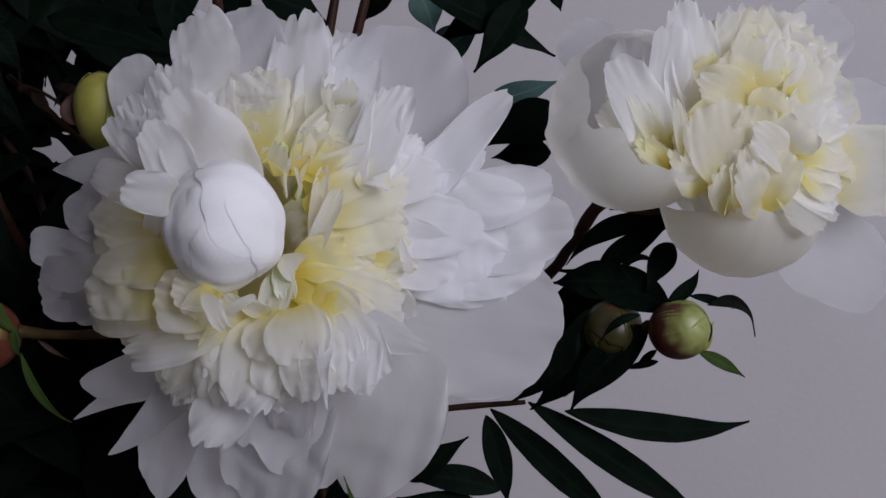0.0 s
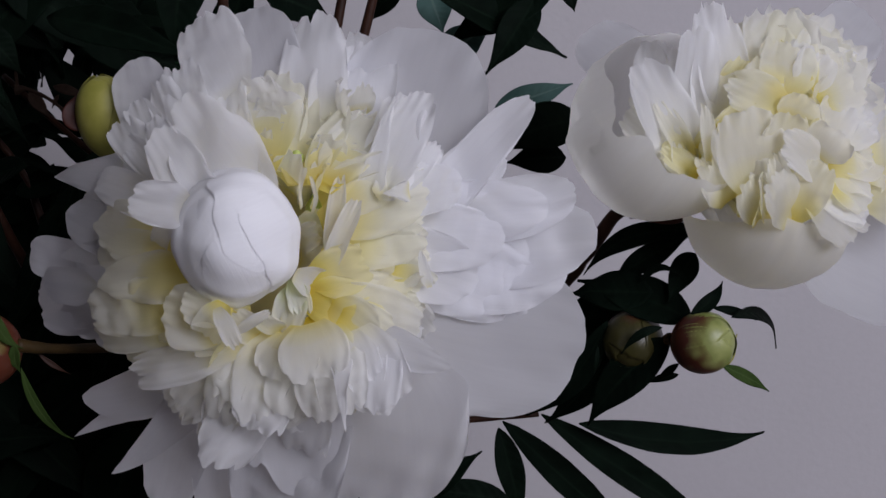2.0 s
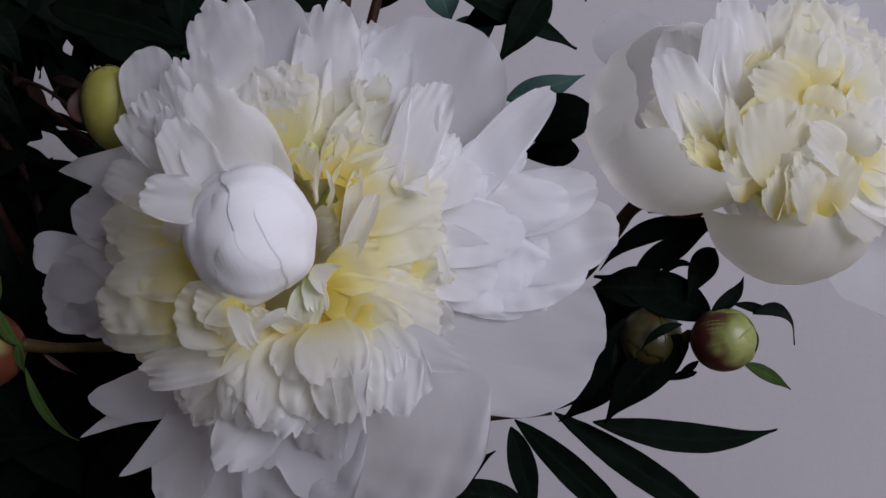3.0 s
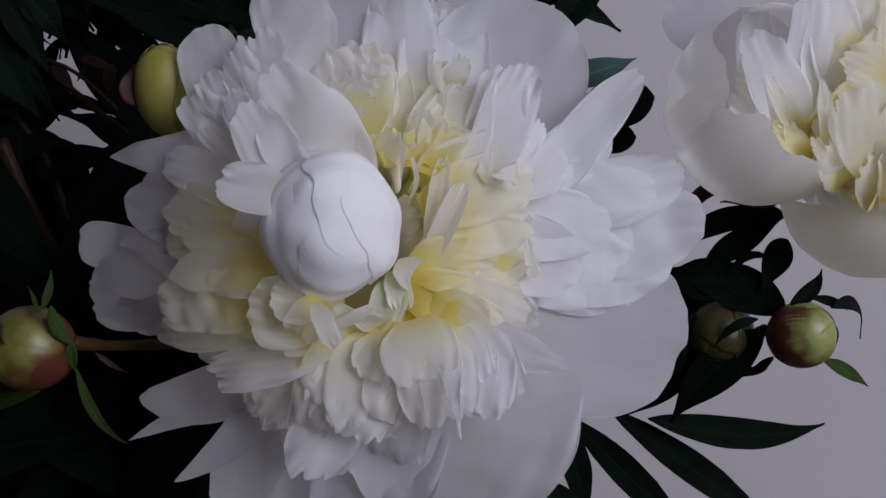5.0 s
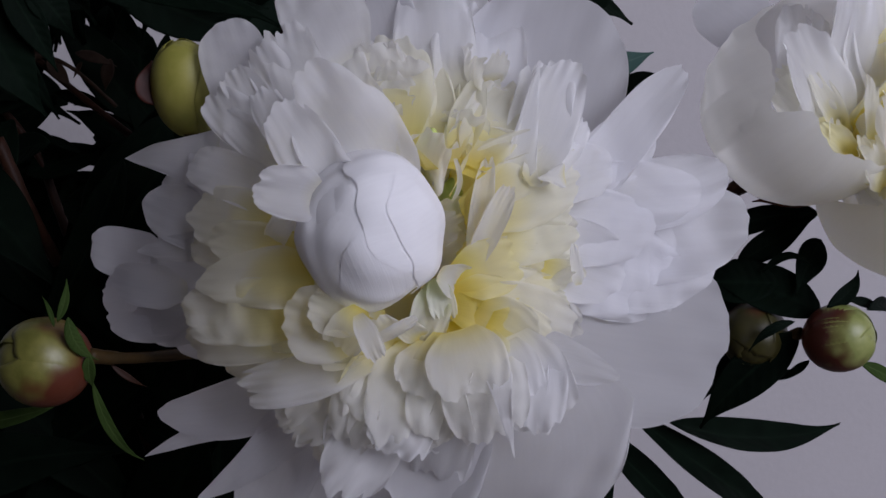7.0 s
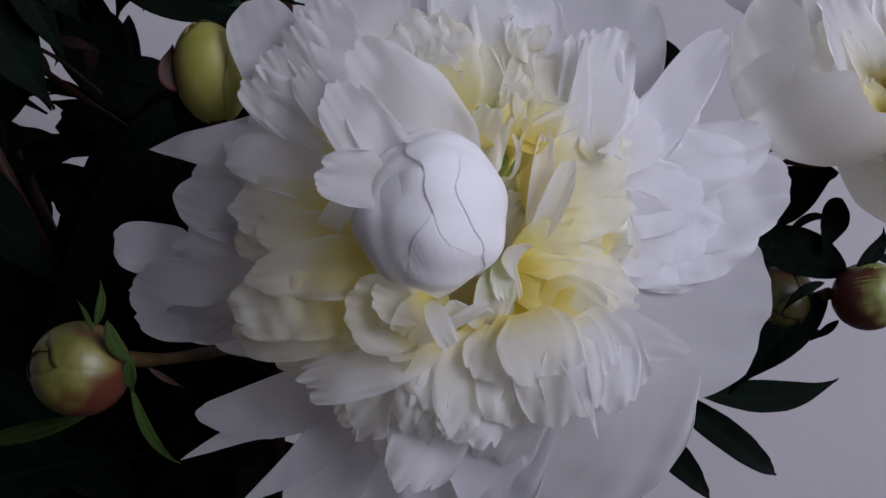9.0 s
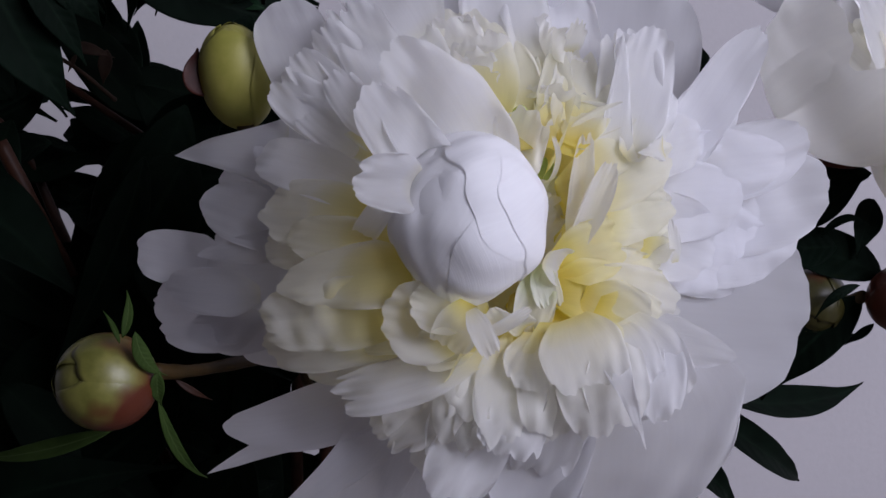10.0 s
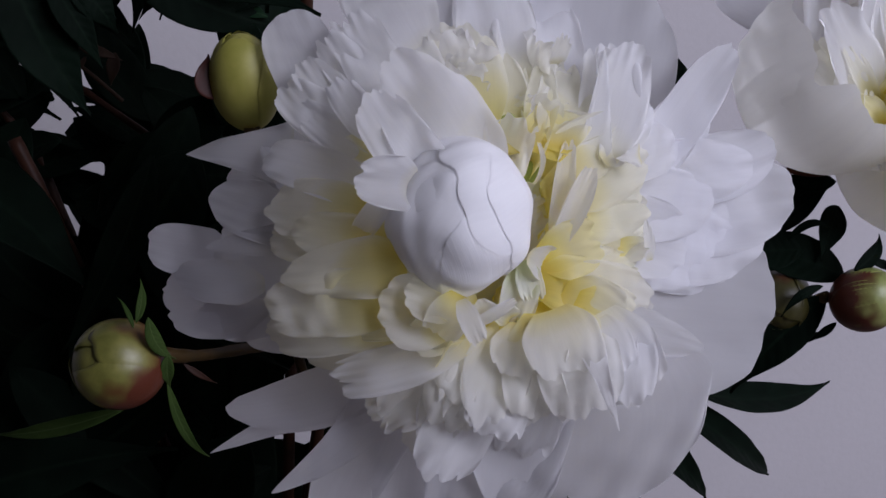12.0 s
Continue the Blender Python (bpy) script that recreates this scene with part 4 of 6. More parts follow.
petal(peony, WHITE, (-8.8, -55.0, -18.6), (-39.7, -46.0, -27.7), 5.4, blunt=0.4, wide=0.85, neck=0.25, cup=0.15, ragged=0.04, ruffle=0.09, waves=1.4, bulge=0.06, turn=0, notches=2)
petal(peony, CREAM, (-12.2, -49.0, -16.9), (-34.4, -36.0, -25.7), 6.8, blunt=0.42, wide=0.75, neck=0.4, cup=0.15, ragged=0.04, ruffle=0.11, waves=1.3, bulge=0.06, turn=0, notches=2)
petal(peony, CREAM, (-10.8, -50.0, -11.4), (-29.0, -51.0, -9.2), 8.3, blunt=0.4, wide=0.75, neck=0.4, cup=0.6, ragged=0.02, ruffle=0.11, waves=1.3, bulge=0.06, turn=0, notches=0, curl=0.1)
petal(peony, CREAM, (-10.7, -54.0, -8.5), (-23.6, -56.0, -5.0), 5.3, blunt=0.4, wide=0.75, neck=0.4, cup=0.6, ragged=0.02, ruffle=0.11, waves=1.3, bulge=0.06, turn=0, notches=0)
petal(peony, CREAM, (-9.5, -51.0, -14.4), (-21.7, -50.0, -16.9), 4.7, blunt=0.4, wide=0.75, neck=0.4, cup=0.9, ragged=0.02, ruffle=0.11, waves=1.3, bulge=0.06, turn=0, notches=0, curl=0.15)
petal(peony, CREAM, (-11.8, -58.0, -5.8), (-16.8, -57.0, -15.6), 4.6, blunt=0.42, wide=0.75, neck=0.4, cup=0.5, ragged=0.02, ruffle=0.11, waves=1.3, bulge=0.06, turn=0, notches=0)
petal(peony, CREAM, (-3.1, -51.0, -15.0), (-11.0, -59.0, -7.8), 4.6, blunt=0.42, wide=0.75, neck=0.4, cup=0.4, ragged=0.04, ruffle=0.11, waves=1.3, bulge=0.06, turn=0, notches=0)
petal(peony, CREAM, (1.3, -51.0, -13.7), (-4.1, -59.0, -8.3), 2.8, blunt=0.42, wide=0.75, neck=0.4, cup=0.4, ragged=0.04, ruffle=0.11, waves=1.3, bulge=0.06, turn=0, notches=0)
petal(peony, WHITE, (-12.5, -64.0, -5.8), (-7.7, -62.0, -16.4), 2.4, blunt=0.5, wide=0.7, neck=0.45, cup=0.15, ragged=0.08, ruffle=0.09, waves=1.4, bulge=0.06, turn=0, notches=1)
petal(peony, WHITE, (-9.1, -57.0, -13.4), (0.6, -61.0, -6.8), 1.4, blunt=0.4, wide=0.7, neck=0.45, cup=0.5, ragged=0.03, ruffle=0.09, waves=1.4, bulge=0.06, turn=0, notches=0)
petal(peony, GREENISH, (5.1, -49.0, -2.3), (2.3, -50.0, -15.5), 4.4, blunt=0.4, wide=0.7, neck=0.45, cup=0.15, ragged=0.06, ruffle=0.09, waves=1.4, bulge=0.06, turn=0, notches=2)
petal(peony, GREENISH, (4.4, -51.0, -0.7), (7.3, -51.0, -10.5), 3.1, blunt=0.4, wide=0.7, neck=0.45, cup=0.15, ragged=0.06, ruffle=0.09, waves=1.4, bulge=0.06, turn=0, notches=2)
petal(peony, WHITE, (5.0, -53.0, 1.0), (12.3, -46.0, -3.1), 4.1, blunt=0.4, wide=0.7, neck=0.45, cup=0.35, ragged=0.03, ruffle=0.09, waves=1.4, bulge=0.06, turn=0, notches=2)
petal(peony, YELLOW, (-0.6, -48.0, -11.8), (-4.4, -49.0, -23.5), 7.4, blunt=0.42, wide=0.75, neck=0.4, cup=0.15, ragged=0.04, ruffle=0.11, waves=1.3, bulge=0.06, turn=0, notches=2)
petal(peony, YELLOW, (5.8, -49.0, -11.5), (8.5, -51.0, -22.9), 8.4, blunt=0.42, wide=0.75, neck=0.4, cup=0.15, ragged=0.04, ruffle=0.11, waves=1.3, bulge=0.06, turn=0, notches=2)
petal(peony, WHITE, (-6.5, -49.0, 15.6), (-25.4, -45.0, 45.4), 11.4, blunt=0.5, wide=0.5, neck=0.7, cup=0.12, ragged=0.02, ruffle=0.14, waves=1.4, bulge=0.06, turn=0, notches=1, power=1.8, bow=0.04, frill=0.06, crumple=1.0, nu=28, nv=40)
petal(peony, WHITE, (-15.8, -51.0, 17.0), (-30.4, -49.0, 37.7), 6.7, blunt=0.5, wide=0.6, neck=0.6, cup=0.35, ragged=0.03, ruffle=0.18, waves=1.4, bulge=0.06, turn=0, notches=2, crumple=0.9, tear=0.04, nu=26, nv=40)
petal(peony, WHITE, (-7.1, -49.0, 22.0), (-13.8, -40.0, 43.2), 6.1, blunt=0.5, wide=0.6, neck=0.6, cup=0.2, ragged=0.03, ruffle=0.16, waves=1.4, bulge=0.06, turn=0, notches=2, crumple=0.8, tear=0.03)
petal(peony, WHITE, (-21.6, -56.0, 18.2), (-34.2, -63.0, 20.8), 5.7, blunt=0.5, wide=0.6, neck=0.5, cup=0.5, ragged=0.03, ruffle=0.14, waves=1.4, bulge=0.06, turn=0, notches=0, crumple=0.7)
petal(peony, WHITE, (-25.6, -53.0, 16.6), (-33.0, -42.0, 3.3), 2.8, blunt=0.4, wide=0.7, neck=0.45, cup=0.3, ragged=0.03, ruffle=0.09, waves=1.4, bulge=0.06, turn=0, notches=0)
leaf(peony, SEPAL, (26.0, -30.0, -87.0), (20.0, -35.0, -65.0), 1.3, name='sepal')
# fullness: between each ragged petal and its neighbours stand others, a little deeper
rng = np.random.default_rng(4)
fill_between(peony, [p for p in MADE if p[0] in RAGGED and p[3] > 3.2 and p[2][0] > -24], 1, rng, 0.12)
# the ruffled front of the heart: short petals that stand up between the long ones.
# x from, to, z from, to, how far forward at the inner edge, how fast that falls off outwards, number
for x0, x1, z0, z1, ahead, fall, count in ((10, 40, -26, 32, 44, 0.22, 40), (-22, 12, -40, -22, 54, 0.05, 7), (-22, 28, 28, 52, 52, 0.75, 26)):
    for k in range(count):
        x, z = rng.uniform(x0, x1), rng.uniform(z0, z1)
        rho = math.hypot(x, z)
        out, y = np.array((x, 0, z)) / rho, -ahead + fall * max(0, rho - 18) + rng.uniform(-1.5, 3)
        tip = np.array((x, y, z)) + rng.uniform(-2.5, 2.5, 3)
        petal(peony, (CREAM, IVORY, YELLOW)[k % 3] if rho < 32 else (IVORY, WHITE, CREAM)[k % 3], tip - out * rng.uniform(7, 13) + np.array((0, rng.uniform(7, 12), 0)), tip, rng.uniform(3.6, 7.5),
              blunt=rng.uniform(0.35, 0.6), ragged=0.06, wide=0.75, neck=0.5, ruffle=0.14, waves=rng.uniform(0.8, 1.4), cup=rng.uniform(-0.1, 0.5), bow=rng.uniform(-0.15, 0.15), turn=rng.uniform(-55, 55), nu=14, nv=28)
for k in range(70):
    a, rho = rng.uniform(0, 6.283), 16 + 38 * math.sqrt(rng.random())
    way = np.array((math.cos(a), 0, math.sin(a)))
    petal(peony, (CREAM, YELLOW)[k % 2] if rho < 36 else (WHITE, CREAM)[k % 2], np.array((4, -6, 1)) + way * rho * 0.22, way * rho + np.array((0, -30 + 0.0105 * rho * rho + rng.uniform(0, 6), 0)),
          rng.uniform(9, 15), blunt=0.5, ragged=0.05, wide=0.8, neck=0.25, ruffle=0.07, waves=1.4, cup=rng.uniform(0.0, 0.35), bulge=rng.uniform(-0.05, 0.15), turn=rng.uniform(-28, 28), nu=14, nv=18)
# the closed ball of petals at the heart
BALL, BALL_AXIS, BALL_AT, BALL_POINT = (15.8, 18.8), (-0.10, 0.28, -0.95), (-10.4, -49.5, 8.4), 0.42
part("petal", egg(BALL, BALL_AXIS, BALL_AT, seed=2, rings=28, sides=36, point=BALL_POINT), BALL_WHITE, peony)
for seed, middle, free, size, lift, rag in (
        (0, (-0.50, -0.50, 0.70), (0.9, 0, 0.1), 56, (0.10, 0.06), 0.09),
        (1, (-0.55, -0.75, -0.35), (0.6, 0, 0.8), 64, (0.28, 0.06), 0.10),
        (12, (0.50, -0.65, -0.60), (-0.5, 0, 0.85), 54, (0.46, 0.06), 0.09),
        (14, (0.62, -0.42, 0.62), (-0.95, -0.3, -0.2), 58, (0.64, 0.08), 0.12),
        (5, (0.92, -0.35, 0.20), (-0.95, -0.3, -0.3), 46, (0.85, 0.10), 0.12)):
    part("petal", cap(BALL, BALL_AXIS, BALL_AT, middle, free, size, lift, BALL_POINT, rag, seed=seed), BALL_WHITE, peony)
# hidden yellow egg added behind the petals so gaps show yellow, not dark
part("petal", egg((34, 15), (0, -1, 0), (5, -15, 0), dents=0.06, seed=5), YELLOW, peony)
part("carpel", egg((3.6, 7.0), (0.1, -0.6, 0.8), (3.5, -36.0, 26.0), 0.5, seed=3), CARPEL, peony, "pale green carpel")
part("carpel", egg((3.2, 8.0), (0.2, -0.6, 0.7), (9.0, -36.0, 15.5), 0.5, seed=4), CARPEL, peony, "pale green carpel")

# ---- the cup-shaped peony ----
cup_peony = thing("peony_flower", (0.085, 0.365, 1.140), "half-open white peony with cupped outer petals and a yellow heart", "flower", "peonies")
cup_peony["axis"] = (0.15, -0.9, 0.3)
LEFT_BOWL, LOW_BOWL = (27.4, (-25.6, -31.5, 4.9)), (26.4, (10.8, -20.5, -18.6))      # radius and middle of the two cups
for (radius, middle), axis, rim, lift, seed in (
        (LEFT_BOWL, (0.35, -0.8, 0.45), ((70, 0.1, 0.74), (95, 0.08, 0.72), (118, 0.05, 0.69), (136, 0.05, 0.615), (160, 0.05, 0.615), (187, 0.05, 0.665), (207, 0.05, 0.662), (222, 0.05, 0.62)), 0.0, 1),
        (LEFT_BOWL, (0.35, -0.8, 0.45), ((196, 0.05, 0.585), (210, 0.05, 0.60), (219, 0.05, 0.64), (230, 0.05, 0.725), (242, 0.06, 0.70), (256, 0.10, 0.685), (272, 0.20, 0.69), (290, 0.42, 0.675), (308, 0.48, 0.655), (327, 0.52, 0.62), (344, 0.56, 0.575)), 0.5, 2),
        (LOW_BOWL, (0.2, -0.76, 0.61), ((180, 0.05, 0.30), (194, 0.05, 0.38), (216, 0.05, 0.52), (236, 0.05, 0.65), (256, 0.05, 0.73), (278, 0.05, 0.755), (302, 0.05, 0.74), (330, 0.05, 0.66), (356, 0.05, 0.56), (380, 0.05, 0.45)), 0.0, 3)):
    part("petal", bowl_petal(radius, middle, axis, rim, lift=lift, seed=seed), CUP, cup_peony)
# filler egg, not a single petal: keeps the cup's deep gaps from going dark
part("petal", egg((26, 20), (0.1, -0.95, 0.2), (9, -17, 7), dents=0.06, seed=5), YELLOW, cup_peony)
first = len(MADE)
# the heart
petal(cup_peony, YELLOW, (-7.8, -31.0, 15.2), (-2.8, -36.0, 25.9), 4.1, blunt=0.42, wide=0.75, neck=0.4, cup=0.15, ragged=0.04, ruffle=0.11, waves=1.3, bulge=0.06, turn=0, notches=2)
petal(cup_peony, YELLOW, (15.2, -38.0, 1.7), (17.2, -43.0, 8.5), 3.7, blunt=0.42, wide=0.75, neck=0.4, cup=0.15, ragged=0.04, ruffle=0.11, waves=1.3, bulge=0.06, turn=0, notches=2)
petal(cup_peony, YELLOW, (10.2, -40.0, -15.3), (13.6, -46.0, -4.7), 3.7, blunt=0.42, wide=0.75, neck=0.4, cup=0.15, ragged=0.04, ruffle=0.11, waves=1.3, bulge=0.06, turn=0, notches=2)
petal(cup_peony, YELLOW, (0.2, -40.0, -20.6), (1.3, -48.0, -11.9), 6.6, blunt=0.42, wide=0.75, neck=0.4, cup=0.15, ragged=0.04, ruffle=0.11, waves=1.3, bulge=0.06, turn=0, notches=2)
petal(cup_peony, YELLOW, (-13.4, -36.0, -3.7), (-9.7, -43.0, 8.3), 5.8, blunt=0.42, wide=0.75, neck=0.4, cup=0.15, ragged=0.04, ruffle=0.11, waves=1.3, bulge=0.06, turn=0, notches=2)
petal(cup_peony, YELLOW, (-16.9, -37.0, -6.2), (-21.6, -43.0, 1.5), 3.4, blunt=0.42, wide=0.75, neck=0.4, cup=0.15, ragged=0.04, ruffle=0.11, waves=1.3, bulge=0.06, turn=0, notches=2)
petal(cup_peony, CREAM, (-15.6, -35.0, -8.1), (-37.6, -39.0, 12.2), 9.8, blunt=0.42, wide=0.75, neck=0.4, cup=0.3, ragged=0.04, ruffle=0.11, waves=1.3, bulge=0.06, turn=0, notches=1)
petal(cup_peony, IVORY, (-15.1, -37.0, -9.7), (-34.2, -43.0, 3.8), 7.3, blunt=0.42, wide=0.75, neck=0.4, cup=0.3, ragged=0.04, ruffle=0.11, waves=1.3, bulge=0.06, turn=0, notches=2)
petal(cup_peony, CREAM, (-13.7, -39.0, -11.2), (-29.1, -46.0, -1.8), 4.1, blunt=0.42, wide=0.75, neck=0.4, cup=0.3, ragged=0.04, ruffle=0.11, waves=1.3, bulge=0.06, turn=0, notches=2)
petal(cup_peony, CREAM, (-15.9, -31.0, -3.1), (-29.1, -33.0, 19.4), 8.9, blunt=0.42, wide=0.75, neck=0.4, cup=0.2, ragged=0.04, ruffle=0.11, waves=1.3, bulge=0.06, turn=0, notches=2)
petal(cup_peony, WHITE, (-18.7, -32.0, -3.0), (-17.4, -36.0, 35.6), 7.1, blunt=0.4, wide=0.7, neck=0.6, cup=0.3, ragged=0.02, ruffle=0.09, waves=1.4, bulge=0.06, turn=0, notches=0)
petal(cup_peony, WHITE, (-19.5, -37.0, -6.2), (-35.8, -43.0, 24.5), 8.5, blunt=0.4, wide=0.7, neck=0.6, cup=0.3, ragged=0.02, ruffle=0.09, waves=1.4, bulge=0.06, turn=0, notches=0)
petal(cup_peony, WHITE, (-26.3, -30.0, -1.4), (-25.7, -20.0, 32.0), 8.8, blunt=0.4, wide=0.7, neck=0.45, cup=0.2, ragged=0.02, ruffle=0.09, waves=1.4, bulge=0.06, turn=0, notches=0)
petal(cup_peony, CREAM, (-17.3, -39.0, -7.0), (-30.1, -43.0, 13.4), 3.7, blunt=0.42, wide=0.75, neck=0.4, cup=0.4, ragged=0.04, ruffle=0.11, waves=1.3, bulge=0.06, turn=0, notches=2)
petal(cup_peony, WHITE, (-6.6, -35.0, 5.8), (-12.2, -29.0, 42.7), 8.2, blunt=0.4, wide=0.7, neck=0.45, cup=0.15, ragged=0.05, ruffle=0.09, waves=1.4, bulge=0.06, turn=0, notches=3)
petal(cup_peony, CREAM, (-13.1, -44.0, -6.7), (-17.7, -50.0, 12.3), 2.8, blunt=0.42, wide=0.75, neck=0.4, cup=0.4, ragged=0.04, ruffle=0.11, waves=1.3, bulge=0.06, turn=0, notches=2)
petal(cup_peony, IVORY, (-0.7, -46.0, -13.2), (-5.9, -48.0, 12.0), 11.4, blunt=0.42, wide=0.75, neck=0.4, cup=0.1, ragged=0.03, ruffle=0.11, waves=1.3, bulge=0.06, turn=0, notches=2)
petal(cup_peony, YELLOW, (-15.3, -41.0, -0.9), (0.1, -43.0, 15.2), 3.7, blunt=0.42, wide=0.75, neck=0.4, cup=0.3, ragged=0.04, ruffle=0.11, waves=1.3, bulge=0.06, turn=0, notches=2)
petal(cup_peony, CREAM, (10.3, -39.0, 9.4), (-10.1, -43.0, 19.0), 6.7, blunt=0.4, wide=0.7, neck=0.45, cup=0.15, ragged=0.05, ruffle=0.09, waves=1.4, bulge=0.06, turn=0, notches=2)
petal(cup_peony, WHITE, (19.3, -43.0, -7.4), (4.1, -51.0, 2.6), 6.5, blunt=0.4, wide=0.7, neck=0.45, cup=0.15, ragged=0.06, ruffle=0.09, waves=1.4, bulge=0.06, turn=0, notches=3)
petal(cup_peony, IVORY, (10.1, -45.0, -21.7), (1.0, -54.0, -7.1), 7.1, blunt=0.4, wide=0.7, neck=0.45, cup=0.15, ragged=0.04, ruffle=0.09, waves=1.4, bulge=0.06, turn=0, notches=2)
petal(cup_peony, CREAM, (10.9, -45.0, -20.9), (17.6, -48.0, -2.4), 6.2, blunt=0.42, wide=0.75, neck=0.4, cup=0.3, ragged=0.04, ruffle=0.11, waves=1.3, bulge=0.06, turn=0, notches=2)
petal(cup_peony, CREAM, (-7.7, -44.0, -16.0), (-14.3, -51.0, -2.4), 8.1, blunt=0.42, wide=0.75, neck=0.4, cup=0.15, ragged=0.07, ruffle=0.11, waves=1.3, bulge=0.06, turn=0, notches=3)
petal(cup_peony, YELLOW, (-15.1, -42.0, -11.0), (-28.6, -47.0, -0.7), 3.4, blunt=0.42, wide=0.75, neck=0.4, cup=0.4, ragged=0.06, ruffle=0.11, waves=1.3, bulge=0.06, turn=0, notches=2)
petal(cup_peony, CREAM, (-22.5, -40.0, -9.5), (-24.3, -47.0, 1.6), 2.4, blunt=0.4, wide=0.7, neck=0.45, cup=0.4, ragged=0.03, ruffle=0.09, waves=1.4, bulge=0.06, turn=0, notches=2)
petal(cup_peony, CREAM, (-12.1, -44.0, -12.6), (-19.4, -50.0, -2.5), 2.0, blunt=0.42, wide=0.75, neck=0.4, cup=0.5, ragged=0.04, ruffle=0.11, waves=1.3, bulge=0.06, turn=0, notches=2)
petal(cup_peony, WHITE, (23.4, -39.0, 1.0), (40.0, -23.0, 8.3), 6.8, blunt=0.4, wide=0.7, neck=0.45, cup=0.15, ragged=0.08, ruffle=0.09, waves=1.4, bulge=0.06, turn=0, notches=3)
petal(cup_peony, IVORY, (23.7, -39.0, -4.2), (42.6, -21.0, -1.7), 9.5, blunt=0.4, wide=0.7, neck=0.45, cup=0.15, ragged=0.08, ruffle=0.09, waves=1.4, bulge=0.06, turn=0, notches=3)
petal(cup_peony, CREAM, (21.0, -43.0, -7.4), (37.1, -32.0, -13.5), 9.8, blunt=0.4, wide=0.7, neck=0.45, cup=0.15, ragged=0.08, ruffle=0.09, waves=1.4, bulge=0.06, turn=0, notches=3)
petal(cup_peony, WHITE, (19.2, -42.0, 1.0), (27.2, -36.0, 13.2), 6.6, blunt=0.4, wide=0.7, neck=0.45, cup=0.15, ragged=0.08, ruffle=0.09, waves=1.4, bulge=0.06, turn=0, notches=3)
petal(cup_peony, IVORY, (17.1, -44.0, -2.3), (22.8, -46.0, 5.4), 7.2, blunt=0.4, wide=0.7, neck=0.45, cup=0.15, ragged=0.06, ruffle=0.09, waves=1.4, bulge=0.06, turn=0, notches=2)
petal(cup_peony, CREAM, (5.3, -34.0, 16.1), (0.2, -21.0, 37.3), 11.4, blunt=0.4, wide=0.7, neck=0.45, cup=0.15, ragged=0.06, ruffle=0.09, waves=1.4, bulge=0.06, turn=0, notches=2)
petal(cup_peony, IVORY, (8.7, -34.0, 16.2), (10.1, -19.0, 41.3), 12.0, blunt=0.4, wide=0.7, neck=0.45, cup=0.15, ragged=0.06, ruffle=0.09, waves=1.4, bulge=0.06, turn=0, notches=2)
petal(cup_peony, CREAM, (12.4, -33.0, 16.2), (21.3, -17.0, 40.8), 12.5, blunt=0.4, wide=0.7, neck=0.45, cup=0.15, ragged=0.06, ruffle=0.09, waves=1.4, bulge=0.06, turn=0, notches=2)
petal(cup_peony, IVORY, (17.6, -33.0, 16.2), (33.8, -16.0, 34.3), 12.5, blunt=0.4, wide=0.7, neck=0.45, cup=0.15, ragged=0.08, ruffle=0.09, waves=1.4, bulge=0.06, turn=0, notches=3)
petal(cup_peony, WHITE, (14.8, -37.0, 16.2), (20.5, -33.0, 28.2), 6.7, blunt=0.4, wide=0.7, neck=0.45, cup=0.15, ragged=0.08, ruffle=0.09, waves=1.4, bulge=0.06, turn=0, notches=2)
petal(cup_peony, CREAM, (7.5, -39.0, 14.4), (11.0, -33.0, 30.5), 9.2, blunt=0.4, wide=0.7, neck=0.45, cup=0.15, ragged=0.08, ruffle=0.09, waves=1.4, bulge=0.06, turn=0, notches=2)
petal(cup_peony, CREAM, (0.8, -39.0, 12.7), (2.5, -37.0, 24.9), 6.8, blunt=0.42, wide=0.75, neck=0.4, cup=0.15, ragged=0.06, ruffle=0.11, waves=1.3, bulge=0.06, turn=0, notches=2)
petal(cup_peony, IVORY, (18.0, -38.0, 14.5), (33.9, -27.0, 21.6), 9.3, blunt=0.4, wide=0.7, neck=0.45, cup=0.15, ragged=0.08, ruffle=0.09, waves=1.4, bulge=0.06, turn=0, notches=3)
petal(cup_peony, CREAM, (10.8, -41.0, 6.0), (14.3, -42.0, 14.8), 7.2, blunt=0.42, wide=0.75, neck=0.4, cup=0.15, ragged=0.06, ruffle=0.11, waves=1.3, bulge=0.06, turn=0, notches=2)
petal(cup_peony, CREAM, (7.1, -43.0, 1.0), (6.5, -47.0, 10.3), 7.2, blunt=0.42, wide=0.75, neck=0.4, cup=0.15, ragged=0.06, ruffle=0.11, waves=1.3, bulge=0.06, turn=0, notches=2)
petal(cup_peony, IVORY, (15.6, -45.0, -14.0), (32.9, -40.0, -24.3), 9.7, blunt=0.4, wide=0.7, neck=0.45, cup=0.15, ragged=0.03, ruffle=0.09, waves=1.4, bulge=0.06, turn=0, notches=2)
petal(cup_peony, WHITE, (17.8, -43.0, -12.5), (37.7, -35.0, -18.2), 7.4, blunt=0.4, wide=0.7, neck=0.45, cup=0.15, ragged=0.05, ruffle=0.09, waves=1.4, bulge=0.06, turn=0, notches=2)
petal(cup_peony, CREAM, (1.0, -44.0, -21.0), (-5.3, -51.0, -8.7), 6.2, blunt=0.42, wide=0.75, neck=0.4, cup=0.15, ragged=0.05, ruffle=0.11, waves=1.3, bulge=0.06, turn=0, notches=2)
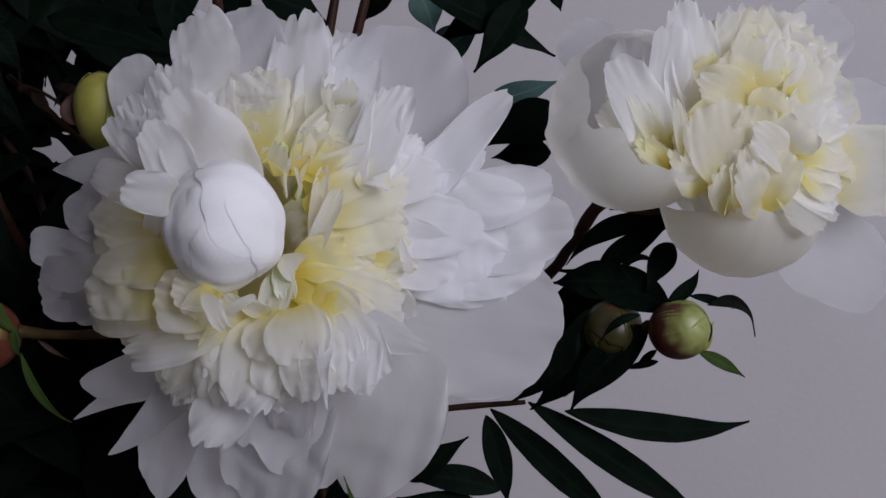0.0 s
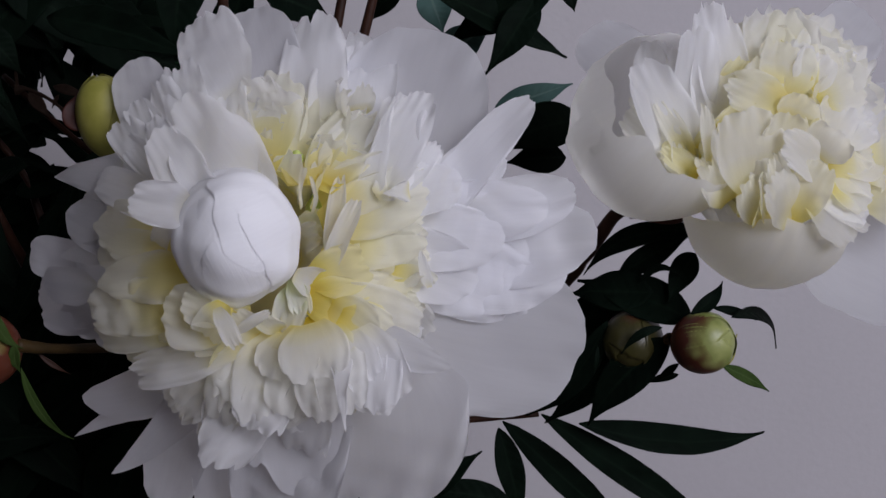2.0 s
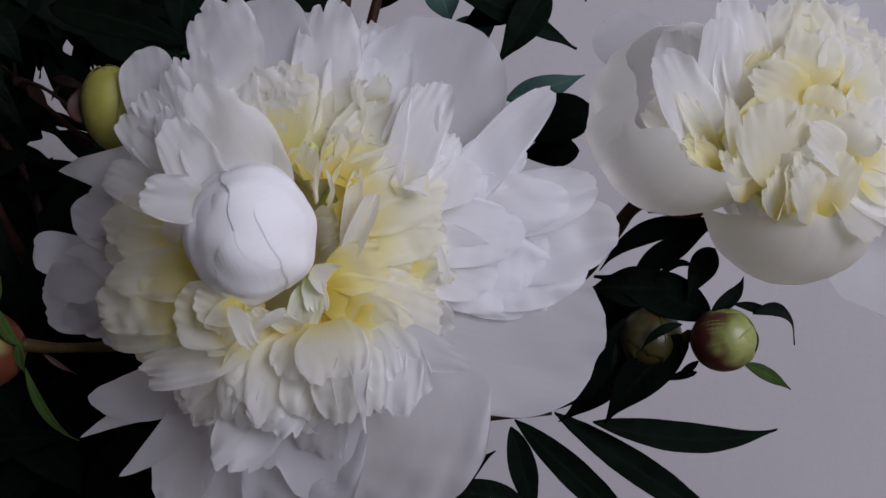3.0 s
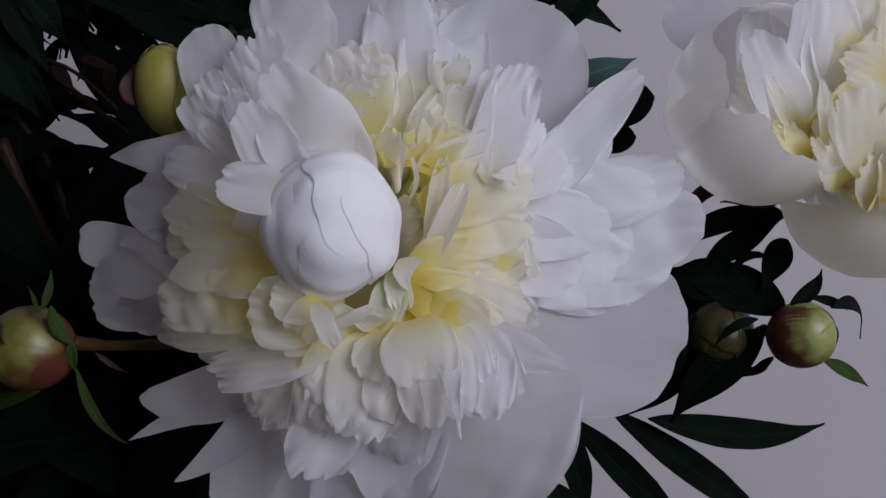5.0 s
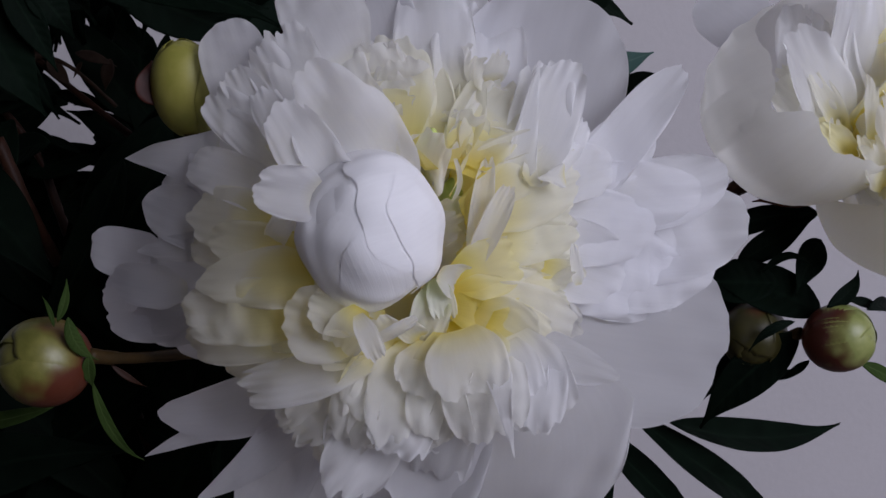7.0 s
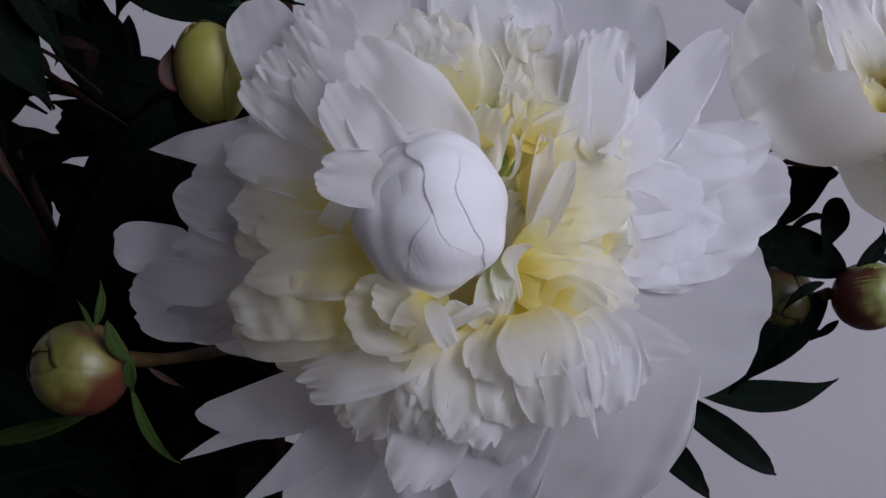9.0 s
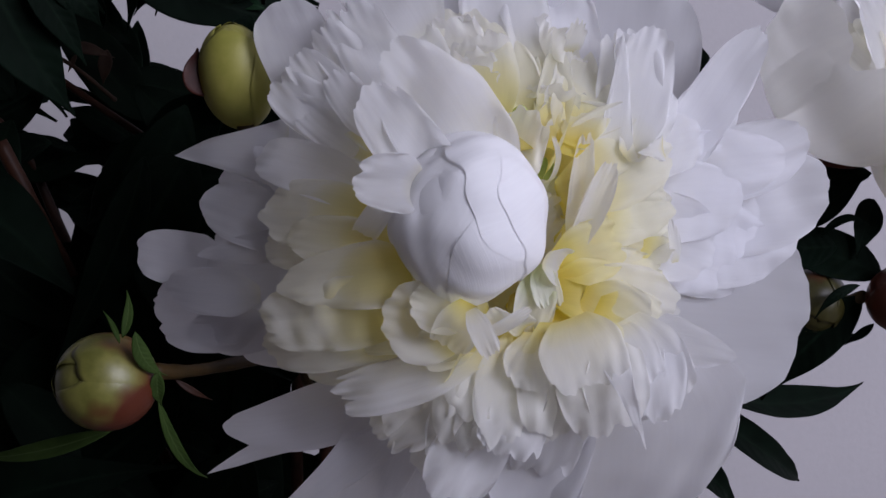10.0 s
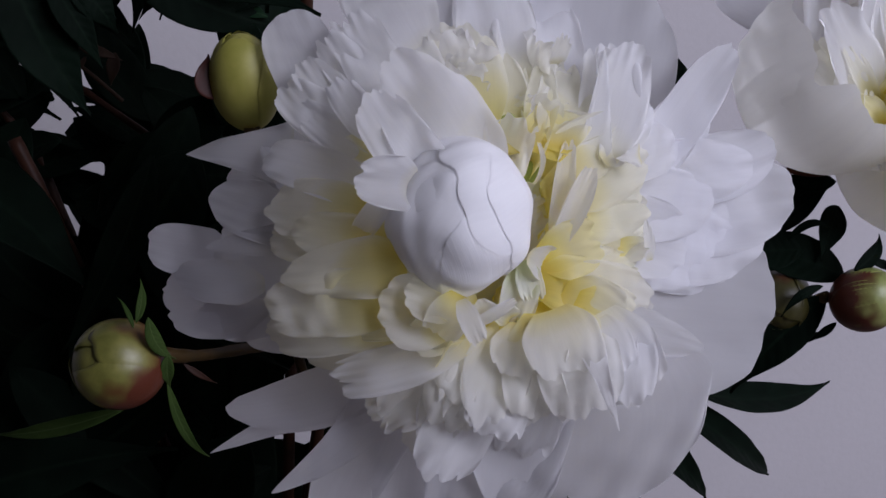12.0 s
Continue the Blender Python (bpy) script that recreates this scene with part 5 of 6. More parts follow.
petal(cup_peony, CREAM, (7.2, -45.0, -14.1), (1.9, -51.0, -2.4), 4.0, blunt=0.42, wide=0.75, neck=0.4, cup=0.15, ragged=0.05, ruffle=0.11, waves=1.3, bulge=0.06, turn=0, notches=2)
petal(cup_peony, GUARD, (28.3, -7.0, 23.8), (50.7, 12.0, 41.6), 11.7, blunt=0.5, wide=0.55, cup=0.08, ragged=0.008, bulge=0.03, ruffle=0.02, crumple=0.3, turn=0, nu=24, nv=30)
petal(cup_peony, GUARD, (33.6, -17.0, 2.0), (67.8, 5.0, 9.2), 13.5, blunt=0.5, wide=0.55, cup=0.08, ragged=0.008, bulge=0.03, ruffle=0.02, crumple=0.3, turn=0, nu=24, nv=30)
petal(cup_peony, CREAM, (30.2, -30.0, -9.9), (64.2, -15.0, -12.9), 14.8, blunt=0.4, wide=0.7, neck=0.45, cup=0.15, ragged=0.02, ruffle=0.09, waves=1.4, bulge=0.06, turn=0, notches=1)
petal(cup_peony, GUARD, (19.4, -21.0, -28.7), (66.4, -3.0, -50.8), 17.2, blunt=0.5, wide=0.55, cup=0.08, ragged=0.008, bulge=0.03, ruffle=0.02, crumple=0.3, turn=0, nu=24, nv=30)
petal(cup_peony, GUARD, (-28.1, 0.0, 21.9), (-44.7, 7.0, 34.3), 11.4, blunt=0.5, wide=0.55, cup=0.08, ragged=0.008, bulge=0.03, ruffle=0.02, crumple=0.3, turn=0, nu=24, nv=30)
fill_between(cup_peony, [p for p in MADE[first:] if p[0] in RAGGED], 1, np.random.default_rng(9), 0.2)
rng = np.random.default_rng(10)
for k in range(120):
    a, rho = rng.uniform(0, 6.283), 35 * math.sqrt(rng.random())
    way = np.array((math.cos(a), 0, math.sin(a)))
    tip = np.array((12, 0, 4)) + way * rho + np.array((0, -39 + 0.012 * rho * rho + rng.uniform(0, 8), 0))
    base = np.array((7, -10, 3)) + way * rho * 0.45
    petal(cup_peony, (YELLOW, CREAM, YELLOW, YELLOW)[k % 4] if rho < 29 else (CREAM, WHITE)[k % 2], base, tip, rng.uniform(9, 15), blunt=0.5, ragged=0.05, wide=0.8, neck=0.3, ruffle=0.12, waves=1.5,
          cup=rng.uniform(0.1, 0.4), turn=rng.uniform(-30, 30), nu=14, nv=24)
# ---- stalks and leaves; each stalk with its leaves is one thing, standing on the ground ----
FOOT = (-0.030, 0.420, 0.70)
stalk = thing("peony_stalk", FOOT, "thin red-brown peony stalk with drooping dark lance-shaped leaves", "plant", "peony stalks")
part("stem", tube(((-40.0, 0.0, 0.0), (-50.0, -5.0, 230.0), (-20.5, -10.0, 315.4), (11.0, -18.0, 329.9), (32.7, -20.0, 334.2), (60.6, -20.0, 336.7)), (3, 2.6, 1.8, 1.4, 1.3, 1.0)), STEM_RED, stalk)
leaf(stalk, LEAF, (75.7, -20.0, 333.3), (162.2, 35.0, 314.8), 6.6, mid=(121.6, 10.0, 317.0), bow=0.07, fold=0.35, turn=-12)
leaf(stalk, LEAF, (61.7, -20.0, 336.7), (148.9, 56.0, 265.1), 6.4, bow=0.04, fold=0.3)
leaf(stalk, LEAF, (47.3, -20.0, 333.9), (108.6, 30.0, 267.2), 6.2, bow=0.03, fold=0.3)
leaf(stalk, LEAF, (45.5, -25.0, 332.9), (55.2, -20.0, 294.5), 5.2, fold=0.2)
leaf(stalk, LEAF, (97.4, -73.0, 377.4), (73.3, -60.0, 344.3), 7.0, bow=0.06, fold=0.15)
leaf(stalk, LEAF, (78.2, -65.0, 381.3), (52.8, -48.0, 343.6), 4.7, bow=-0.08)
leaf(stalk, LEAF, (104.7, -70.0, 382.5), (69.3, -55.0, 393.2), 7.6, bow=0.03)
leaf(stalk, LEAF, (102.4, -60.0, 410.7), (71.9, -48.0, 393.7), 3.9, bow=0.12)
leaf(stalk, LEAF, (93.1, -65.0, 390.7), (66.5, -55.0, 388.8), 6.9)
leaf(stalk, LEAF, (82.5, -58.0, 395.3), (107.5, -55.0, 409.6), 4.2)
leaf(stalk, LEAF, (88.2, -65.0, 394.1), (101.0, -70.0, 396.9), 1.3, mid=(94.2, -68.0, 399.5))
leaf(stalk, LEAF, (107.2, -60.0, 403.1), (97.0, -70.0, 388.2), 4.5, bow=0.05)
leaf(stalk, LEAF, (103.3, -60.0, 362.5), (90.8, -60.0, 359.4), 1.4)
leaf(stalk, LEAF, (50.5, -40.0, 308.9), (12.6, -40.0, 313.3), 5.4, bow=0.05)
leaf(stalk, LEAF, (45.5, -40.0, 300.9), (12.2, -40.0, 305.9), 5.0)
leaf(stalk, LEAF, (16.6, -45.0, 314.2), (38.5, -50.0, 332.2), 4.9)
leaf(stalk, LEAF, (87.7, -48.0, 393.8), (60.0, -35.0, 345.5), 7.3, bow=0.06)
leaf(stalk, LEAF, (86.2, -48.0, 372.7), (60.8, -38.0, 338.3), 6.1, bow=-0.05)
leaf(stalk, LEAF, (86.2, -52.0, 392.4), (74.4, -48.0, 367.5), 5.1)
stalk = thing("peony_stalk", FOOT, "tall red-brown peony stalks with dark pointed leaves behind the flowers", "plant", "peony stalks")
part("stem", tube(((-60.0, 10.0, 0.0), (-60.0, 30.0, 250.0), (-18.0, 30.0, 481.0), (-14.0, 40.0, 505.0)), (3, 2.6, 2, 1.8)), STEM_RED, stalk)
part("stem", tube(((-60.0, 10.0, 0.0), (-60.0, 50.0, 250.0), (-7.0, 40.0, 482.0), (2.0, 50.0, 506.0)), (3, 2.6, 2, 1.8)), STEM_RED, stalk)
part("stem", tube(((-60.0, 10.0, 0.0), (-65.0, 50.0, 250.0), (-53.0, -20.0, 474.0), (-61.0, -20.0, 490.0)), (3, 2.6, 2, 1.8)), STEM_RED, stalk)
leaf(stalk, LEAF, (16.9, 20.0, 495.3), (78.1, 60.0, 470.0), 7.5, bow=0.05)
leaf(stalk, LEAF, (60.1, 30.0, 491.9), (40.3, 20.0, 461.5), 7.3, bow=-0.03)
leaf(stalk, LEAF, (68.1, 30.0, 496.5), (24.4, 40.0, 474.1), 10.2)
leaf(stalk, LEAF_TEAL, (23.1, 50.0, 467.5), (43.9, 50.0, 481.8), 8.2)
leaf(stalk, LEAF_TEAL, (44.0, 10.0, 448.8), (74.8, 20.0, 458.5), 5.4, bow=0.04)
leaf(stalk, LEAF, (74.0, -15.0, 445.0), (42.5, -20.0, 433.1), 9.2, bow=0.05)
leaf(stalk, LEAF, (69.4, -10.0, 431.1), (47.0, -10.0, 428.9), 6.4)
leaf(stalk, LEAF, (71.5, 30.0, 495.3), (75.6, 30.0, 486.4), 3.2)
leaf(stalk, LEAF_TEAL, (16.6, 60.0, 497.8), (24.0, 60.0, 478.6), 7.8)
leaf(stalk, LEAF, (7.4, 50.0, 499.2), (-7.9, 60.0, 483.3), 5.8)
leaf(stalk, LEAF, (-46.7, 30.0, 492.6), (-20.3, 40.0, 482.1), 8.8)
stalk = thing("peony_stalk", FOOT, "tall peony stalk thick with broad dark green leaves", "plant", "peony stalks")
part("stem", tube(((-10.0, 0.0, 0.0), (-111.0, 30.0, 220.0), (-205.0, 80.0, 330.0), (-225.0, 80.0, 370.0)), (3.4, 3.2, 2.4, 1.6)), STEM_RED, stalk)
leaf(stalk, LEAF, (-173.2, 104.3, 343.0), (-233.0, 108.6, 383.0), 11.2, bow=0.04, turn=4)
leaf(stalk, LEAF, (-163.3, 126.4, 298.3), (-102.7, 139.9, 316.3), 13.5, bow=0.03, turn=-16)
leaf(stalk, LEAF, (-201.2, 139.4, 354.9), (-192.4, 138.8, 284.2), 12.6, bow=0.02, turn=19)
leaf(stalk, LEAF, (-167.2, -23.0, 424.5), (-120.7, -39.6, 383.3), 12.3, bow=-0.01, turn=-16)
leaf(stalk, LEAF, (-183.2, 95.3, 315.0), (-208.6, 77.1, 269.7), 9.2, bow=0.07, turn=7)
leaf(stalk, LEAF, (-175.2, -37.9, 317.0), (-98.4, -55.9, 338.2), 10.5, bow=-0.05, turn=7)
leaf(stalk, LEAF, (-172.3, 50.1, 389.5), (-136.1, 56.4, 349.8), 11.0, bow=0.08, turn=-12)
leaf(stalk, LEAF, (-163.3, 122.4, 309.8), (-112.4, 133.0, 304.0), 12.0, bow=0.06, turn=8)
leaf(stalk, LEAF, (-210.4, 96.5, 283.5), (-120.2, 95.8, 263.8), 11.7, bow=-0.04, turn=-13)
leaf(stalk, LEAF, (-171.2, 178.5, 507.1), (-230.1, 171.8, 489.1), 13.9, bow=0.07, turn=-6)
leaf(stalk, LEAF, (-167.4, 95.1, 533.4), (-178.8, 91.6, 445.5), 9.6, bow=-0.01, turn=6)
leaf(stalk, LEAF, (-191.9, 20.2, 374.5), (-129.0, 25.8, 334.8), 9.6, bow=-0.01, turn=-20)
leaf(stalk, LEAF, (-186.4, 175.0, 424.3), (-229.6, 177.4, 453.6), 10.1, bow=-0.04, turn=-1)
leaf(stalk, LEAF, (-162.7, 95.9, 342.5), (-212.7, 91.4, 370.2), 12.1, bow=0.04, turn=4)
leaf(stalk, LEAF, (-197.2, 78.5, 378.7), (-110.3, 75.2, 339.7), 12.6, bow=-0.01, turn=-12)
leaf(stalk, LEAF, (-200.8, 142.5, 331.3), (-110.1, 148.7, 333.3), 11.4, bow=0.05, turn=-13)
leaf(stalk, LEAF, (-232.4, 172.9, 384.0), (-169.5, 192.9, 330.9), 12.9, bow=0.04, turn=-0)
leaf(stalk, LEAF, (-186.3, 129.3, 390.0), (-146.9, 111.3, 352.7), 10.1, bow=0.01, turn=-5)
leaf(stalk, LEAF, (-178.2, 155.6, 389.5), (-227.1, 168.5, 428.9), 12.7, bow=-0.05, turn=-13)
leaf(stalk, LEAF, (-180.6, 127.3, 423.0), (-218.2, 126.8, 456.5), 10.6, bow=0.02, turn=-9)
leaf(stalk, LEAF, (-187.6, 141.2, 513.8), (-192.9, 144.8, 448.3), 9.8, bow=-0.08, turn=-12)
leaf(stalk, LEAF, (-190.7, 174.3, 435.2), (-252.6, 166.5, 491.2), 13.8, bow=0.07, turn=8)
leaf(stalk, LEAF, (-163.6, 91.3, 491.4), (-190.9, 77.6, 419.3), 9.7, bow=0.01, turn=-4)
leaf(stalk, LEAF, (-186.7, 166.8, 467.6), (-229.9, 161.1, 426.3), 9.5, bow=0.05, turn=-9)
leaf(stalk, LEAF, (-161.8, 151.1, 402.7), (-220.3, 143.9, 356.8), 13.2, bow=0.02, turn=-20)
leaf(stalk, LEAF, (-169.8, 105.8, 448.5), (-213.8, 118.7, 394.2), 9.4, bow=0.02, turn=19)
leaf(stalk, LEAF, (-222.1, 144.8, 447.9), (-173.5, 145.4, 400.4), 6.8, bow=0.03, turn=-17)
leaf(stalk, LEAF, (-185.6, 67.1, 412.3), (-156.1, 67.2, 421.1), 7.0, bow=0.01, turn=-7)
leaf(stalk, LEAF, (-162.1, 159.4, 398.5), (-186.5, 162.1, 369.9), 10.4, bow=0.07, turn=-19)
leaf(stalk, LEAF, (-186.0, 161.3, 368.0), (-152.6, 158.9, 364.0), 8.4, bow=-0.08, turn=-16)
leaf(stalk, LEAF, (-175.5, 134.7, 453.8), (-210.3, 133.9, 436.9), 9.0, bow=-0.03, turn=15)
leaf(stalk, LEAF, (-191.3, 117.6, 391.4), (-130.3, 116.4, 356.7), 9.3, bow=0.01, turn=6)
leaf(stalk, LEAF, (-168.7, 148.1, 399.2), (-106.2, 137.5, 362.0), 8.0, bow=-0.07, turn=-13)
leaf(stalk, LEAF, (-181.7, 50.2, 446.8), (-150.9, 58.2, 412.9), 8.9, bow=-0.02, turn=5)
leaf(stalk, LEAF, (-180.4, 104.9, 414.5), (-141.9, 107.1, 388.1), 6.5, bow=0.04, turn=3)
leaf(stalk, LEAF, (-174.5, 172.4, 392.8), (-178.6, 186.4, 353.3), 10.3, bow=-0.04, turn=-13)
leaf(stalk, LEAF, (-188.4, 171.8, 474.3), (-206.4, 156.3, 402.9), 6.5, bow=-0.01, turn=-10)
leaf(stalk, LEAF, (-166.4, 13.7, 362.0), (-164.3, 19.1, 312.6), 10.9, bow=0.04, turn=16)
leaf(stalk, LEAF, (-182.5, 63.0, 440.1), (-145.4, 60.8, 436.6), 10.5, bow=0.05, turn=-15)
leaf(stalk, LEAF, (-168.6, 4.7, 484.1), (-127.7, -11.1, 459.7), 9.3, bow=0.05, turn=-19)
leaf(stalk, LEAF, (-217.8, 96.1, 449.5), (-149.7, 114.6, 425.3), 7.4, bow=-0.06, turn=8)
part("stem", tube(((-70.0, 20.0, 200.0), (-139.0, 40.0, 390.0), (-145.0, 40.0, 412.0), (-157.0, 40.0, 431.0), (-175.0, 40.0, 451.0)), (2.2, 1.8, 1.5, 1.4, 1.3)), STEM_RED, stalk)
leaf(stalk, LEAF, (-106.0, -48.0, 478.0), (-52.0, -68.0, 464.0), 7.1)
leaf(stalk, LEAF, (-130.0, -80.0, 475.0), (-113.0, -75.0, 438.0), 8.5, bow=0.05)
leaf(stalk, LEAF, (-121.0, -82.0, 474.0), (-109.0, -78.0, 450.0), 4.3)
leaf(stalk, LEAF, (-116.0, -80.0, 474.0), (-105.0, -75.0, 459.0), 4.9)
leaf(stalk, LEAF, (-146.0, -30.0, 473.0), (-124.0, -40.0, 448.0), 6.5)
part("twig", tube(((-115.0, 20.0, 437.0), (-128.0, 20.0, 449.0), (-138.0, 20.0, 454.0), (-143.0, 20.0, 454.0)), (0.7, 0.7, 0.8, 2.2)), DRY, stalk)
leaf(stalk, DRY, (-138.0, 20.0, 453.0), (-130.0, 20.0, 443.0), 2.6)
leaf(stalk, DRY, (-142.0, 20.0, 454.0), (-143.0, 20.0, 466.0), 0.6)
leaf(stalk, LEAF, (-138.6, 30.0, 441.4), (-115.4, 30.0, 433.8), 2.8)
leaf(stalk, DRY, (-128.3, 20.0, 455.3), (-114.3, 20.0, 450.8), 2.1)
leaf(stalk, DRY, (-116.5, 20.0, 453.5), (-118.8, 20.0, 442.2), 2.3)
leaf(stalk, DRY, (-126.2, 20.0, 452.3), (-129.4, 20.0, 446.7), 0.9)
leaf(stalk, LEAF, (-144.1, -20.0, 464.6), (-124.2, -20.0, 434.6), 3.9)
leaf(stalk, LEAF_PALE, (-65.6, -20.0, 463.9), (-116.8, 10.0, 478.1), 5.4)
part("stem", tube(((-151.3, 30.0, 459.3), (-127.2, 20.0, 440.7), (-96.1, 10.0, 417.7)), (1.2, 1.2, 1.3)), STEM_RED, stalk)
part("stem", tube(((-143.9, -20.0, 428.3), (-134.8, -20.0, 406.1), (-127.4, 0.0, 375.2)), (2.2, 2.0, 1.8)), STEM_RED, stalk)
leaf(stalk, LEAF, (-152.4, 40.0, 411.4), (-117.5, 40.0, 420.9), 6.4)
leaf(stalk, LEAF, (-121.1, 40.0, 472.3), (-124.2, 40.0, 451.7), 4.2)
leaf(stalk, LEAF, (-138.1, 30.0, 462.5), (-148.1, 30.0, 439.2), 2.9)
leaf(stalk, LEAF, (-107.2, 35.0, 429.1), (-141.0, 30.0, 474.1), 9.5, turn=5)
leaf(stalk, LEAF, (-111.1, 30.0, 421.7), (-134.5, 30.0, 435.0), 5.4, bow=0.05)
leaf(stalk, LEAF, (-130.6, 30.0, 420.3), (-147.4, 30.0, 427.5), 1.7)
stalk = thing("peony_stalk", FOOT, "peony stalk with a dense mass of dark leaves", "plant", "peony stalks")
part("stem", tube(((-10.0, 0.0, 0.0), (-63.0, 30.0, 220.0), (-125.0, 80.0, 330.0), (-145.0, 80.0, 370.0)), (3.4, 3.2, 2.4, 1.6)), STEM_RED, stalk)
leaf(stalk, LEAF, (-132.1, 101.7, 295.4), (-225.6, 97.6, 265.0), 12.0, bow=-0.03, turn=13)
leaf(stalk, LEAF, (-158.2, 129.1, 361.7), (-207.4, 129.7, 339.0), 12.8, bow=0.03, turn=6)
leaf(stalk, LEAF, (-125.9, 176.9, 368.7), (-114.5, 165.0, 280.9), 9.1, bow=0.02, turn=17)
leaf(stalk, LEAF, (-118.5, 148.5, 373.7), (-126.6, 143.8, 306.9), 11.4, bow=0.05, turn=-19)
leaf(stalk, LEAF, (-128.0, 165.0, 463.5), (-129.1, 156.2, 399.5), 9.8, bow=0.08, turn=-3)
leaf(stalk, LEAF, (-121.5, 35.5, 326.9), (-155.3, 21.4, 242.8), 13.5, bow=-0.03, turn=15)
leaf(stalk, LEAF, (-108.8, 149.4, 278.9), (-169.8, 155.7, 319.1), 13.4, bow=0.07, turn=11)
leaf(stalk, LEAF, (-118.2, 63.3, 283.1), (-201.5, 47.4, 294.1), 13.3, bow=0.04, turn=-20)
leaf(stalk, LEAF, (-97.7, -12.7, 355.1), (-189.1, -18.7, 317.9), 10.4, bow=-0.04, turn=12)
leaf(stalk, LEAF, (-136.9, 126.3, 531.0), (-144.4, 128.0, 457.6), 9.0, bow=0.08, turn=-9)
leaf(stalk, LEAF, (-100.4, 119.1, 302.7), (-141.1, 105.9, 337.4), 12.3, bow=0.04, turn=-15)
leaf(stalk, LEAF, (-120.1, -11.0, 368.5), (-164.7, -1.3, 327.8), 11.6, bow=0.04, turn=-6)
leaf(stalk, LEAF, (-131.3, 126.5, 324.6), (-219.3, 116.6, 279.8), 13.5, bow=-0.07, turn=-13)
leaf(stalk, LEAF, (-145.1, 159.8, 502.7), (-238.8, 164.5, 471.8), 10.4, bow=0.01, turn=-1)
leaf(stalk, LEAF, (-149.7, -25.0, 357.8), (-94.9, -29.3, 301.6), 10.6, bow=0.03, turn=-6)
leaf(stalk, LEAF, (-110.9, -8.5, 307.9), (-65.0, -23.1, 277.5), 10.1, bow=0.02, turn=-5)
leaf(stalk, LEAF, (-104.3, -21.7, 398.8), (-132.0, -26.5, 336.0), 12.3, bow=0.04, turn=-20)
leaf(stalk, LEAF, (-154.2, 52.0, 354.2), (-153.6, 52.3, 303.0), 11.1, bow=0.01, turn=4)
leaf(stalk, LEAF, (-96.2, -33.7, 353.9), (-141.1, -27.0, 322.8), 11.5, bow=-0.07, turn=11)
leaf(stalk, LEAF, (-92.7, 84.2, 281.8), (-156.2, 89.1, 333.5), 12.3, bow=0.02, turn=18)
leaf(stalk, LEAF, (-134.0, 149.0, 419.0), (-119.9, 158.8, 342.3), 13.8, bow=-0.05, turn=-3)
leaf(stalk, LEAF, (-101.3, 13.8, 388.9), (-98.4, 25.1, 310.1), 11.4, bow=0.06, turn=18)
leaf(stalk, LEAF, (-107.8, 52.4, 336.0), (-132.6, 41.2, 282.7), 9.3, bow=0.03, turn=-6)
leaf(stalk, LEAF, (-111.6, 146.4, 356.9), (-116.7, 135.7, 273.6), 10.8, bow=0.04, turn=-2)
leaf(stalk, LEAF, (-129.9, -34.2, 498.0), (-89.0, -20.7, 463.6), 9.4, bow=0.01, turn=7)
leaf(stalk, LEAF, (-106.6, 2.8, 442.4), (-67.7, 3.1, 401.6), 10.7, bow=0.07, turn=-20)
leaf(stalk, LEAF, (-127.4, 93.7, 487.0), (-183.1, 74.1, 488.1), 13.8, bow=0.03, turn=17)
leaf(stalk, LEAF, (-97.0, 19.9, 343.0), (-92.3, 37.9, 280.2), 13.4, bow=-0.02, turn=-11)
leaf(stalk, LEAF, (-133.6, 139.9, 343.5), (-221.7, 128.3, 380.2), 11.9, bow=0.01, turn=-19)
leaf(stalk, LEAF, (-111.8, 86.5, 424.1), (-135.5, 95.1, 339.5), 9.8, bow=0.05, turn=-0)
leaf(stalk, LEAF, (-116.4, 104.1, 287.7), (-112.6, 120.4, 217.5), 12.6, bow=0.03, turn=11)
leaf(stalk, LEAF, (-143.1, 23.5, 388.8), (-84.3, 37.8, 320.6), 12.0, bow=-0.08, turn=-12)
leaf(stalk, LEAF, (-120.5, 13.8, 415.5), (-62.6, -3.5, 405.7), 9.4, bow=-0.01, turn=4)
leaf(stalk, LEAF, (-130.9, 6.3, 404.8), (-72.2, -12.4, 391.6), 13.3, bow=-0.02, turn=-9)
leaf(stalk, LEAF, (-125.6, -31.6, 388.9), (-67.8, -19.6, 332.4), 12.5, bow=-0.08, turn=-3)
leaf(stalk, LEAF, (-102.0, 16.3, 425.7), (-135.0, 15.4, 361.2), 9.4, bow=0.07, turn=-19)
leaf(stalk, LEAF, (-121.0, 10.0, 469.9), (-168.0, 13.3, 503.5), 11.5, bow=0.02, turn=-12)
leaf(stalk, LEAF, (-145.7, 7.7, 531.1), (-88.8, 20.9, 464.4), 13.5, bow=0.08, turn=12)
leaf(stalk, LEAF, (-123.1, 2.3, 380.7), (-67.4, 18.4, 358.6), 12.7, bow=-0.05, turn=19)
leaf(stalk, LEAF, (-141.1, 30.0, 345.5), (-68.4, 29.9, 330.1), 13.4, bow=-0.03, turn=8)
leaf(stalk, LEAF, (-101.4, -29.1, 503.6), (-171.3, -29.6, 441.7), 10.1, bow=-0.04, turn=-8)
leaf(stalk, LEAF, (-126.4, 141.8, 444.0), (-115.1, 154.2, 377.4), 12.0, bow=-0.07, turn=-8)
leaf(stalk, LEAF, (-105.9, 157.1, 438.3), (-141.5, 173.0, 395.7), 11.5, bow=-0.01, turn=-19)
